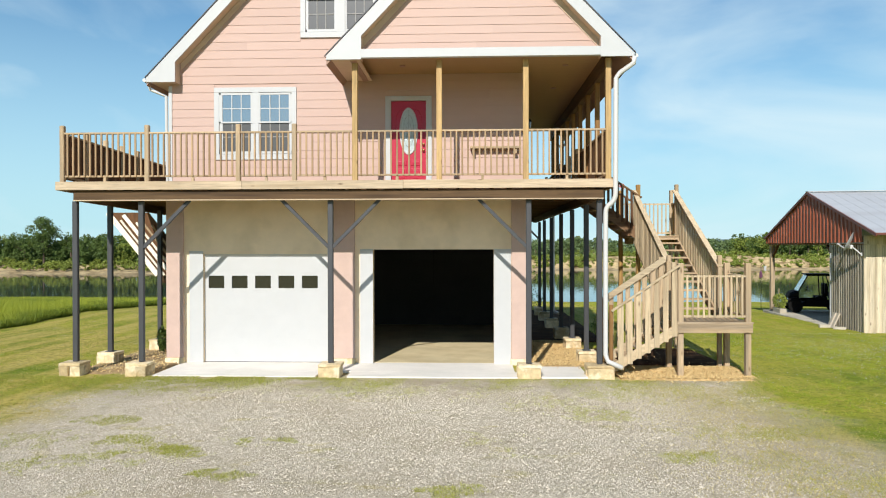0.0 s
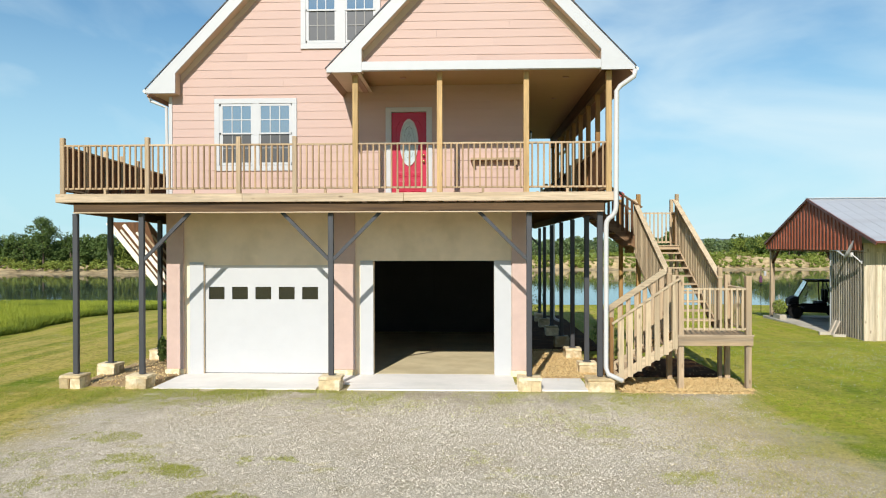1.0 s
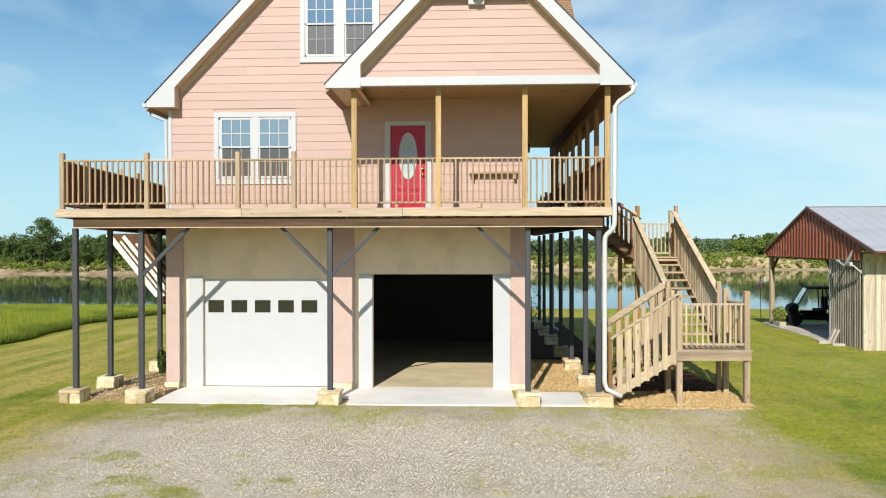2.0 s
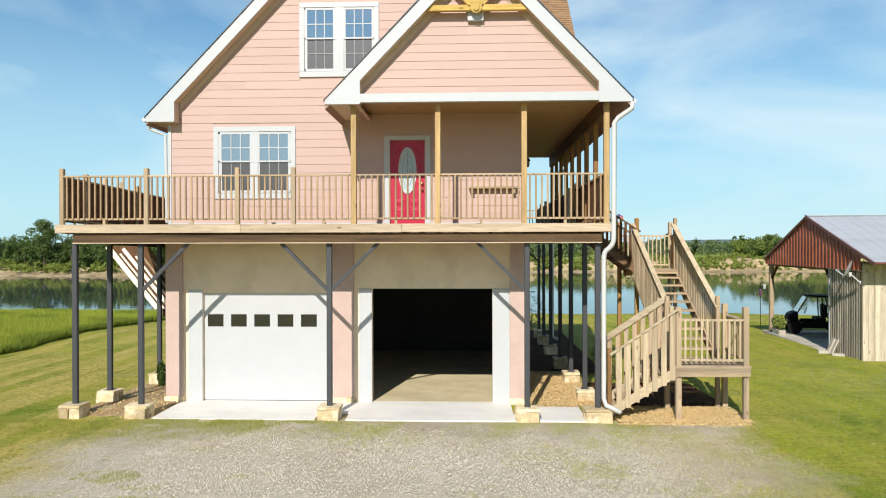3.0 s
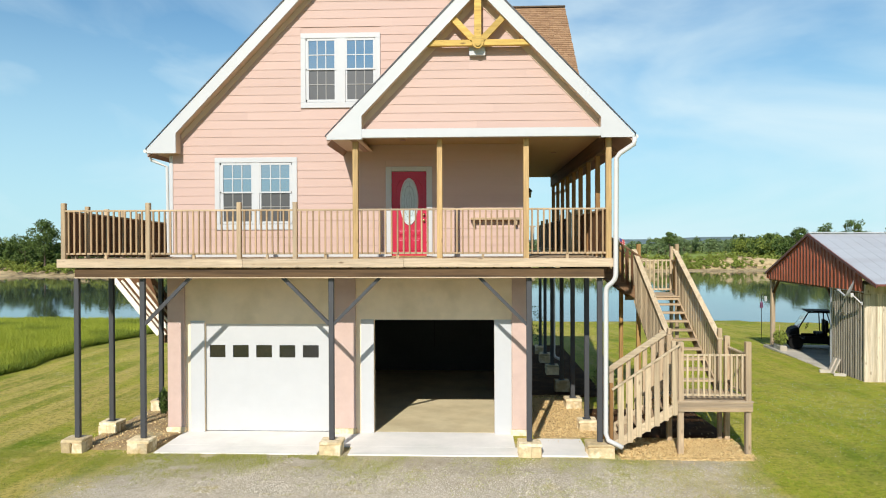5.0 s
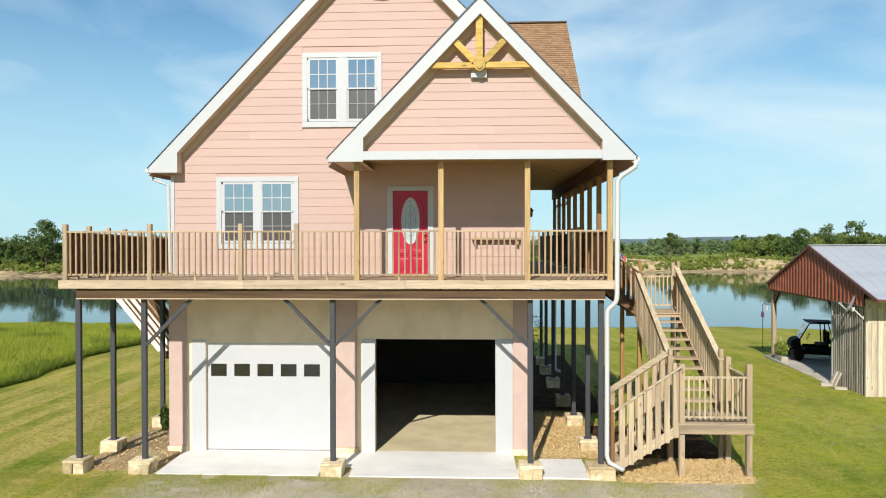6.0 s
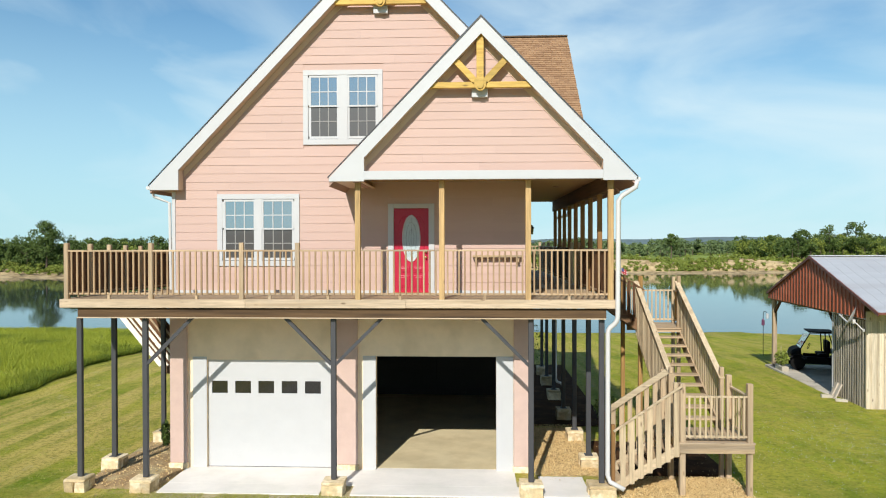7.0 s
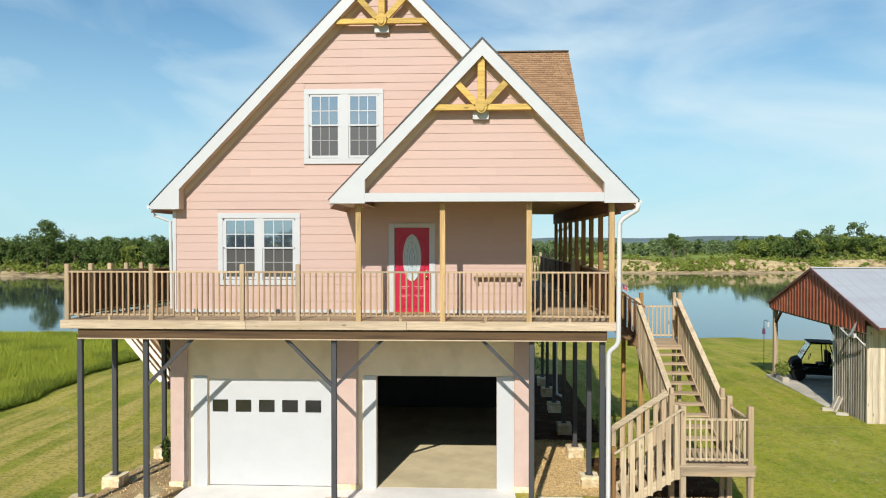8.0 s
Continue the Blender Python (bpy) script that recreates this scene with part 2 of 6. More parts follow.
foliage = random_leaf("far_foliage", (0.036, 0.066, 0.015), (0.115, 0.16, 0.032))
# lighter, duller leaves: haze over the distant woods is put into the colour
foliage_hazed = random_leaf("hazed_distant_foliage", (0.07, 0.11, 0.0443), (0.17, 0.215, 0.0752))
foliage_light = random_leaf("light_foliage", (0.11, 0.153, 0.0221), (0.26, 0.286, 0.0487))
lawn_blade = random_leaf("lawn_blade", (0.10, 0.165, 0.007), (0.41, 0.43, 0.035))
# dark blades: rank clumps, and the painted shadow line at the meadow edge
rank_shaded_blade = random_leaf("rank_shaded_blade", (0.04, 0.0716, 0.0044), (0.17, 0.21, 0.0177))
meadow_blade = random_leaf("meadow_blade", (0.1, 0.158, 0.008), (0.43, 0.434, 0.0443))
dry_blade = random_leaf("dry_blade", (0.25, 0.205, 0.0354), (0.6, 0.477, 0.159))
pebble = random_leaf("pebble", (0.42, 0.35, 0.262), (0.76, 0.665, 0.53), 0.85)
weed_blade = random_leaf("weed_blade", (0.14, 0.162, 0.0177), (0.43, 0.411, 0.0708))
# soil with the shade of deck and stair put into its dark colour
shaded_soil = material("shaded_soil", (0.055, 0.0258, 0.0115), rough=0.95, spec=0.05, vary=0.3, scale=(4, 4, 4), bump=0.6, bump_scale=30, second=(0.085, 0.043, 0.0177), second_scale=0.6)
dirt = material("brown_dirt", (0.33, 0.215, 0.0974), rough=0.95, vary=0.3, scale=(3, 3, 3), bump=0.5, bump_scale=30, second=(0.4, 0.306, 0.15), second_scale=0.6)
chip_piece = random_leaf("chip_piece", (0.46, 0.30, 0.115), (0.79, 0.59, 0.295), 0.85)


def ground_material():
    """Mown grass, with gravel where the drive lies and worn weedy edges."""
    m = bpy.data.materials.new("ground")
    m.use_nodes = True
    n, l = m.node_tree.nodes, m.node_tree.links
    b = n["Principled BSDF"]
    b.inputs["Roughness"].default_value = 0.95
    b.inputs["Specular IOR Level"].default_value = 0.15
    co = n.new("ShaderNodeTexCoord")

    def noise_at(scale, detail=5.0, rough=0.6, stretch=None):
        t = n.new("ShaderNodeTexNoise")
        t.inputs["Scale"].default_value = scale
        t.inputs["Detail"].default_value = detail
        t.inputs["Roughness"].default_value = rough
        if stretch:
            mp = n.new("ShaderNodeMapping")
            mp.inputs["Scale"].default_value = stretch
            mp.inputs["Rotation"].default_value = (0, 0, 0.14)
            l.new(co.outputs["Object"], mp.inputs["Vector"])
            l.new(mp.outputs["Vector"], t.inputs["Vector"])
        else:
            l.new(co.outputs["Object"], t.inputs["Vector"])
        return t.outputs["Fac"]

    def calc(op, a, c=None, d=None):
        t = n.new("ShaderNodeMath")
        t.operation = op
        for k, v in enumerate((a, c, d)):
            if v is None:
                continue
            if isinstance(v, (int, float)):
                t.inputs[k].default_value = v
            else:
                l.new(v, t.inputs[k])
        return t.outputs["Value"]

    def ramp(v, lo, hi, a=0.0, c=1.0):
        t = n.new("ShaderNodeMapRange")
        t.inputs["From Min"].default_value, t.inputs["From Max"].default_value = lo, hi
        t.inputs["To Min"].default_value, t.inputs["To Max"].default_value = a, c
        l.new(v, t.inputs["Value"])
        return t.outputs["Result"]

    def mix(f, a, c):
        t = n.new("ShaderNodeMix")
        t.data_type = "RGBA"
        l.new(f, t.inputs["Factor"])
        for k, v in (("A", a), ("B", c)):
            if isinstance(v, tuple):
                t.inputs[k].default_value = (*v, 1)
            else:
                l.new(v, t.inputs[k])
        return t.outputs["Result"]

    sep = n.new("ShaderNodeSeparateXYZ")
    l.new(co.outputs["Object"], sep.inputs["Vector"])
    x, y = sep.outputs["X"], sep.outputs["Y"]
    wide = calc("SUBTRACT", calc("ABSOLUTE", calc("ADD", x, 1.1)), 6.9)
    deep = calc("MULTIPLY", calc("SUBTRACT", y, 16.0), 0.8)
    back = calc("MULTIPLY", calc("SUBTRACT", -9.0, y), 0.8)
    edge = calc("MAXIMUM", calc("MAXIMUM", wide, deep), back)
    edge = calc("ADD", edge, calc("MULTIPLY", calc("SUBTRACT", noise_at(0.55, 5.0), 0.5), 3.4))
    drive = ramp(edge, -0.9, 0.7, 1.0, 0.0)
    patch = ramp(noise_at(0.8, 6.0, 0.62, (1.0, 1.7, 1.0)), 0.60, 0.70)
    drive = calc("MULTIPLY", drive, calc("SUBTRACT", 1.0, calc("MULTIPLY", patch, 0.6)))
    fine = noise_at(26.0, 3.0, 0.7)
    speck = n.new("ShaderNodeTexVoronoi")
    speck.inputs["Scale"].default_value = 55.0
    l.new(co.outputs["Object"], speck.inputs["Vector"])
    spk = n.new("ShaderNodeSeparateColor")
    l.new(speck.outputs["Color"], spk.inputs["Color"])
    gravel = mix(spk.outputs["Red"], (0.38, 0.315, 0.225), (0.64, 0.55, 0.42))
    gravel = mix(ramp(noise_at(0.45, 5.0), 0.42, 0.68, 0.0, 0.75), gravel, (0.43, 0.344, 0.234))
    gravel = mix(ramp(noise_at(2.6, 6.0, 0.7), 0.48, 0.70, 0.0, 0.6), gravel, (0.36, 0.306, 0.186))
    gravel = mix(ramp(noise_at(4.2, 7.0, 0.74), 0.55, 0.68, 0.0, 0.5), gravel, (0.2, 0.158, 0.0885))
    gravel = mix(ramp(noise_at(1.1, 6.0, 0.7), 0.56, 0.70, 0.0, 0.6), gravel, (0.62, 0.535, 0.416))
    # the lawn by the shed is lusher than the side that faces the river meadow
    lush = ramp(calc("ADD", x, calc("MULTIPLY", calc("SUBTRACT", noise_at(0.25), 0.5), 6.0)), 4.8, 7.8)
    lush = calc("MULTIPLY", lush, ramp(y, 21.0, 31.0, 1.0, 0.45))
    green = mix(ramp(noise_at(0.35, 4.78, 0.575), 0.38, 0.62), (0.145, 0.205, 0.010), (0.33, 0.335, 0.025))
    green = mix(ramp(noise_at(1.3, 6.0, 0.7), 0.50, 0.66, 0.0, 0.75), green, (0.42, 0.358, 0.0487))
    dry = mix(fine, (0.42, 0.32, 0.062), (0.62, 0.463, 0.142))
    # the mower left its stripes along the meadow
    stripe = ramp(noise_at(1.0, 3.0, 0.5, (1.5, 0.10, 1.0)), 0.40, 0.56)
    blotch = ramp(noise_at(0.5, 5.73, 0.602), 0.36, 0.62)
    bare = calc("MULTIPLY", calc("MAXIMUM", calc("MULTIPLY", stripe, 0.95), calc("MULTIPLY", blotch, 0.6)), calc("SUBTRACT", 1.0, calc("MULTIPLY", lush, 0.72)))
    worn = mix(bare, green, dry)
    worn = mix(ramp(noise_at(9.0, 6.0, 0.75), 0.50, 0.60, 0.0, 0.6), worn, (0.1, 0.119, 0.0089))
    worn = mix(ramp(noise_at(3.2, 7.0, 0.72), 0.54, 0.66, 0.0, 0.5), worn, (0.11, 0.134, 0.0106))
    worn = mix(calc("MULTIPLY", ramp(noise_at(1.9, 7.0, 0.74, (0.9, 0.5, 1.0)), 0.58, 0.68, 0.0, 0.8), calc("SUBTRACT", 1.0, lush)), worn, (0.47, 0.377, 0.168))
    col = mix(drive, worn, gravel)
    l.new(col, b.inputs["Base Color"])
    bp = n.new("ShaderNodeBump")
    bp.inputs["Strength"].default_value = 0.7
    bp.inputs["Distance"].default_value = 0.05
    l.new(noise_at(30.0, 4.0, 0.75), bp.inputs["Height"])
    l.new(bp.outputs["Normal"], b.inputs["Normal"])
    return m


def water_material():
    m = bpy.data.materials.new("river_water")
    m.use_nodes = True
    n, l = m.node_tree.nodes, m.node_tree.links
    b = n["Principled BSDF"]
    b.inputs["Base Color"].default_value = (0.045, 0.06, 0.05, 1)
    b.inputs["Roughness"].default_value = 0.03
    b.inputs["Specular IOR Level"].default_value = 0.7
    co = n.new("ShaderNodeTexCoord")
    mp = n.new("ShaderNodeMapping")
    mp.inputs["Scale"].default_value = (0.5, 1.4, 1)
    no = n.new("ShaderNodeTexNoise")
    no.inputs["Scale"].default_value = 0.6
    no.inputs["Detail"].default_value = 3.0
    l.new(co.outputs["Object"], mp.inputs["Vector"])
    l.new(mp.outputs["Vector"], no.inputs["Vector"])
    bp = n.new("ShaderNodeBump")
    bp.inputs["Strength"].default_value = 0.028
    bp.inputs["Distance"].default_value = 0.3
    l.new(no.outputs["Fac"], bp.inputs["Height"])
    l.new(bp.outputs["Normal"], b.inputs["Normal"])
    return m


def shingle_material():
    """Tan and brown tabs, by the tab."""
    m = bpy.data.materials.new("roof_shingle")
    m.use_nodes = True
    n, l = m.node_tree.nodes, m.node_tree.links
    b = n["Principled BSDF"]
    b.inputs["Roughness"].default_value = 0.95
    geo = n.new("ShaderNodeNewGeometry")
    cr = n.new("ShaderNodeValToRGB")
    cr.color_ramp.elements[0].color = (0.26, 0.143, 0.071, 1)
    cr.color_ramp.elements[1].color = (0.36, 0.21, 0.106, 1)
    l.new(geo.outputs["Random Per Island"], cr.inputs["Fac"])
    l.new(cr.outputs["Color"], b.inputs["Base Color"])
    co = n.new("ShaderNodeTexCoord")
    no = n.new("ShaderNodeTexNoise")
    no.inputs["Scale"].default_value = 90
    l.new(co.outputs["Object"], no.inputs["Vector"])
    bp = n.new("ShaderNodeBump")
    bp.inputs["Strength"].default_value = 0.4
    l.new(no.outputs["Fac"], bp.inputs["Height"])
    l.new(bp.outputs["Normal"], b.inputs["Normal"])
    return m


ground_mat = ground_material()
water_mat = water_material()
shingle = shingle_material()
# very pale base that imitates sunlight on the under-stair boards
sunlit_board = timber("sunlit_pale_board", "y", (0.86, 0.783, 0.637), (0.8, 0.716, 0.566))
sand = material("river_sand", (0.43, 0.315, 0.16), rough=0.95, vary=0.35, scale=(0.35, 0.35, 0.9), bump=0.5, bump_scale=4, second=(0.24, 0.165, 0.075), second_at=(0.48, 0.6), second_scale=1.1)
far_grass = material("far_field", (0.2, 0.253, 0.031), rough=0.95, vary=0.25, scale=(0.05, 0.05, 0.05), bump=0.0)
# blue-green base imitates haze in front of the hills
hazed_hill_mat = material("far_hill", (0.12, 0.165, 0.16), rough=1.0, vary=0.2, scale=(0.02, 0.02, 0.05), bump=0.0)


# ---- building helpers ----
class Geo:
    """Vertices and faces of one mesh."""

    def __init__(self):
        self.v, self.f = [], []

    def add(self, verts, faces):
        k = len(self.v)
        self.v += [tuple(p) for p in verts]
        self.f += [tuple(k + i for i in face) for face in faces]
        return self

    def solid(self, c, a, b, d, chamfer=0.0):
        """A box about c with half axes a, b, d, its edges cut off by the chamfer."""
        c = Vector(c)
        ax = [Vector(a), Vector(b), Vector(d)]
        if ax[0].cross(ax[1]).dot(ax[2]) < 0:
            ax[2] = -ax[2]
        if not chamfer:
            vs = [c + ax[0] * i + ax[1] * j + ax[2] * k for i in (-1, 1) for j in (-1, 1) for k in (-1, 1)]
            return self.add(vs, [(0, 1, 3, 2), (4, 6, 7, 5), (0, 4, 5, 1), (2, 3, 7, 6), (0, 2, 6, 4), (1, 5, 7, 3)])
        cut = [max(0.2, 1 - chamfer / max(x.length, 1e-6)) for x in ax]
        vs, at = [], {}
        for i in (-1, 1):
            for j in (-1, 1):
                for k in (-1, 1):
                    for face in range(3):
                        f = [s * (1 if n == face else cut[n]) for n, s in enumerate((i, j, k))]
                        at[i, j, k, face] = len(vs)
                        vs.append(c + ax[0] * f[0] + ax[1] * f[1] + ax[2] * f[2])
        fs = []
        for n in range(3):
            p, q = [m for m in range(3) if m != n]
            for s in (-1, 1):
                ring = []
                for u, w in ((-1, -1), (1, -1), (1, 1), (-1, 1)):
                    key = [0, 0, 0]
                    key[n], key[p], key[q] = s, u, w
                    ring.append(at[(*key, n)])
                fs.append(ring)
            for u, w in ((-1, -1), (1, -1), (1, 1), (-1, 1)):
                lo, hi = [0, 0, 0], [0, 0, 0]
                lo[n], hi[n] = -1, 1
                lo[p] = hi[p] = u
                lo[q] = hi[q] = w
                fs.append([at[(*lo, p)], at[(*hi, p)], at[(*hi, q)], at[(*lo, q)]])
        for i in (-1, 1):
            for j in (-1, 1):
                for k in (-1, 1):
                    fs.append([at[i, j, k, 0], at[i, j, k, 1], at[i, j, k, 2]])
        out = []
        for face in fs:
            pts = [vs[t] for t in face]
            mid = sum(pts, Vector()) / len(pts)
            if (pts[1] - pts[0]).cross(pts[2] - pts[0]).dot(mid - c) < 0:
                face = face[::-1]
            out.append(face)
        return self.add(vs, out)

    def box(self, x0, x1, y0, y1, z0, z1, chamfer=0.0):
        return self.solid(((x0 + x1) / 2, (y0 + y1) / 2, (z0 + z1) / 2), (abs(x1 - x0) / 2, 0, 0), (0, abs(y1 - y0) / 2, 0), (0, 0, abs(z1 - z0) / 2), chamfer)

    def beam(self, p, q, width, height, up=(0, 0, 1), chamfer=0.0):
        """A bar from p to q; width across, height along up."""
        p, q = Vector(p), Vector(q)
        way = (q - p).normalized()
        side = way.cross(Vector(up)).normalized()
        top = side.cross(way).normalized()
        return self.solid((p + q) / 2, (q - p) / 2, side * width / 2, top * height / 2, chamfer)

    def prism(self, outline, y0, y1):
        """An outline of (x, z), drawn through from y0 to y1."""
        n = len(outline)
        area = sum(outline[i][0] * outline[(i + 1) % n][1] - outline[(i + 1) % n][0] * outline[i][1] for i in range(n))
        if area < 0:
            outline = outline[::-1]
        vs = [(x, y0, z) for x, z in outline] + [(x, y1, z) for x, z in outline]
        fs = [tuple(range(n)), tuple(range(2 * n - 1, n - 1, -1))]
        fs += [(i, n + i, n + (i + 1) % n, (i + 1) % n) for i in range(n)]
        return self.add(vs, fs)

    def tube(self, path, r, sides=8, caps=True):
        """A round bar through the points of the path."""
        pts = [Vector(p) for p in path]
        rings = []
        for i, p in enumerate(pts):
            way = (pts[min(i + 1, len(pts) - 1)] - pts[max(i - 1, 0)]).normalized()
            if i == 0:
                s = way.cross(Vector((0, 0, 1)) if abs(way.z) < 0.9 else Vector((1, 0, 0))).normalized()
            else:
                s = (s - way * s.dot(way)).normalized()
            t = s.cross(way)
            rr = r[i] if isinstance(r, (list, tuple)) else r
            rings.append([p + (s * math.cos(a) + t * math.sin(a)) * rr for a in [2 * math.pi * k / sides for k in range(sides)]])
        vs = [v for ring in rings for v in ring]
        fs = []
        for i in range(len(pts) - 1):
            for k in range(sides):
                fs.append((i * sides + k, i * sides + (k + 1) % sides, (i + 1) * sides + (k + 1) % sides, (i + 1) * sides + k))
        if caps:
            fs += [tuple(range(sides))[::-1], tuple(range((len(pts) - 1) * sides, len(pts) * sides))]
        return self.add(vs, fs)

    weld = False

    def mesh(self, name="part"):
        m = bpy.data.meshes.new(name)
        m.from_pydata(self.v, [], self.f)
        bm = bmesh.new()
        bm.from_mesh(m)
        if self.weld:
            bmesh.ops.remove_doubles(bm, verts=bm.verts, dist=0.0005)
        if len(bm.faces) < 20000:
            bmesh.ops.recalc_face_normals(bm, faces=bm.faces)
        bm.to_mesh(m)
        bm.free()
        return m


def world_of(ob):
    if ob.parent is None:
        return ob.matrix_basis.copy()
    return world_of(ob.parent) @ ob.matrix_parent_inverse @ ob.matrix_basis


def part(name, geo, mat, parent=None, label="", smooth=False, m=None):
    """Links a mesh as one object under a thing or a part; m is its pose in the world."""
    data = geo.mesh(name) if isinstance(geo, Geo) else geo
    if not data.materials:
        data.materials.append(mat)
    if smooth:
        data.shade_smooth()
    ob = new(name, data)
    if m is not None:
        ob.matrix_basis = m
    if parent is not None:
        ob.parent = parent
        ob.matrix_parent_inverse = world_of(parent).inverted()
    if label:
        tagged(ob, label)
    return ob


def thing(name, label, category, base=(0, 0, 0), group="", kind=""):
    ob = tagged(new(name), label, category, group, kind)
    ob.matrix_basis = Matrix.Translation(base)
    return ob


def at(x, y, z, rz=0.0):
    return pose(x, y, z, 0, 0, rz)


# ---- ground, river, far bank ----
def ground_height(x, y):
    """The yard is level, falls gently to the river bank and drops to the water."""
    h = 0.0
    if y > 17:
        h -= 0.12 * min(1.0, (y - 17) / 10.0)
    if y > 31:
        h -= 1.35 * min(1.0, (y - 31) / 24.0) ** 1.2
    crest = 55 + 1.2 * math.sin(x * 0.11) + 0.6 * math.sin(x * 0.37)
    if y > crest:
        h -= min(5.6, (y - crest) * 0.75)
    h += 0.05 * noise.noise((x * 0.3, y * 0.3, 0.0)) * (0.2 + 0.8 * min(1.0, max(0.0, (abs(y - 13) - 8) / 6)))
    return h


def ground_sheet():
    xs = sorted(set([-2000, -800, -400, -200, -120, -80] + [-60 + 1.2 * i for i in range(101)] + [80, 120, 200, 400, 800, 2000]))
    ys = [-1500, -300, -80, -30, -12] + [-6 + 0.8 * i for i in range(86)] + [64, 70, 100, 160]
    g = Geo()
    g.v = [(x, y, ground_height(x, y)) for y in ys for x in xs]
    n = len(xs)
    g.f = [(j * n + i, j * n + i + 1, (j + 1) * n + i + 1, (j + 1) * n + i) for j in range(len(ys) - 1) for i in range(n - 1)]
    return g


tagged(part("ground", ground_sheet(), ground_mat, smooth=True), "mown lawn with a pale gravel drive and weedy edges", "ground", kind="structure")
WATER = -6.3
g = Geo().add([(-2500, 60, WATER), (2500, 60, WATER), (2500, 330, WATER), (-2500, 330, WATER)], [(0, 1, 2, 3)])
tagged(part("water", g, water_mat), "calm river reflecting the sky and far trees", "river", kind="structure")


def shore(x):
    """How far off the far waterline lies."""
    return 232 + 38 / (1 + math.exp(-(x + 10) / 25)) + 2.5 * math.sin(x * 0.06) + 1.3 * math.sin(x * 0.23)


def bluff(x):
    """How high the worn sand bank stands over the water: low upstream, a cliff downstream."""
    return 1.9 + 2.5 / (1 + math.exp(-(x - 5) / 15)) + 0.7 * math.sin(x * 0.13)


def far_bank():
    g = Geo()
    xs = [-900, -600, -420] + [-330 + 3 * i for i in range(221)] + [420, 600, 900]
    rows = []
    for x in xs:
        s, b = shore(x), bluff(x)
        r = 2.6 * noise.noise((x * 0.09, 1.3, 0)) + 2.2 * noise.noise((x * 0.27, 7.7, 0))
        rows.append([(x, s - 4, WATER - 0.5), (x, s, WATER + 0.05), (x, s + 4.5, WATER + 0.5 + 0.08 * r), (x, s + 7 + 0.6 * r, WATER + 0.8), (x, s + 8.2 + r, WATER + 0.58 * b), (x, s + 11 + 1.3 * r, WATER + b), (x, s + 16, WATER + b + 0.4)])
    n = len(rows[0])
    g.v = [p for row in rows for p in row]
    g.f = [(i * n + j, (i + 1) * n + j, (i + 1) * n + j + 1, i * n + j + 1) for i in range(len(rows) - 1) for j in range(n - 1)]
    tagged(part("river_bank", g, sand, smooth=True), "worn sandy far bank of the river with bare bluffs", "river bank", kind="structure")
    f = Geo()
    f.v = [p for row in rows for p in (row[-1], (row[-1][0] * 1.6, 520, row[-1][2] + 1.0), (row[-1][0] * 6, 2600, 4))]
    f.f = [(i * 3 + j, (i + 1) * 3 + j, (i + 1) * 3 + j + 1, i * 3 + j + 1) for i in range(len(rows) - 1) for j in range(2)]
    tagged(part("far_field", f, far_grass, smooth=True), "green floodplain fields beyond the river", "field", kind="structure")
    h = Geo()
    top = [(x, 1500, 2 + 23 * (0.6 + 0.4 * noise.noise((x * 0.004, 4.2, 0))) / (1 + math.exp(-(x - 60) / 90))) for x in range(-1800, 1801, 40)]
    m = len(top)
    h.v = [(x, 1300, -5) for x, _, _ in top] + top + [(x, 1700, -5) for x, _, _ in top]
    h.f = [(i + r * m, i + 1 + r * m, i + 1 + (r + 1) * m, i + (r + 1) * m) for r in (0, 1) for i in range(m - 1)]
    tagged(part("distant_hills", h, hazed_hill_mat, smooth=True), "wooded hills on the horizon, haze put into their blue-green colour", "hills", kind="structure")


far_bank()


# ---- house ----
WALL_Y, GABLE_Y = 17.35, 15.62
XL, XR = -7.65, 1.42
DECK = 4.50
PITCH = 1.045
MAIN_X, MAIN_TOP = -2.27, 13.35
PORCH_X, PORCH_TOP = 0.21, 10.81
EAVE_L, EAVE_R = -8.12, 3.63
BACK_Y = 26.2


def main_roof(x):
    return MAIN_TOP - PITCH * abs(x - MAIN_X)


def porch_roof(x):
    return PORCH_TOP - PITCH * abs(x - PORCH_X)


house = thing("house", "pink lap-sided house with white trim above a garage", "house", ((XL + XR) / 2, WALL_Y, 0))


def pierced(g, x0, x1, z0, top, holes, y0, y1):
    """A wall with upright openings; top(x) is its upper edge."""
    cuts = sorted({x0, x1, MAIN_X, *[h[0] for h in holes], *[h[1] for h in holes]})
    cuts = [c for c in cuts if x0 <= c <= x1]
    for a, b in zip(cuts, cuts[1:]):
        spans = sorted((h[2], h[3]) for h in holes if h[0] < b - 1e-6 and h[1] > a + 1e-6)
        low = z0
        for lo, hi in spans:
            if lo > low + 1e-6:
                g.prism([(a, low), (b, low), (b, lo), (a, lo)], y0, y1)
            low = hi
        g.prism([(a, low), (b, low), (b, top(b)), (a, top(a))], y0, y1)


LOW_WIN, UP_WIN = (-6.50, -4.38, 5.20, 7.04), (-4.275, -2.246, 8.28, 10.17)
DOOR = (-2.12, -0.945, DECK, 6.78)
g = Geo()
pierced(g, XL, XR, 4.3, lambda x: main_roof(x) - 0.22, [(w[0] + 0.1, w[1] - 0.1, w[2] + 0.1, w[3] - 0.1) for w in (LOW_WIN, UP_WIN, (DOOR[0], DOOR[1], DOOR[2] - 0.2, DOOR[3]))], WALL_Y, WALL_Y + 0.18)
g.weld = True
front_wall = part("front_wall", g, siding_pink, house)

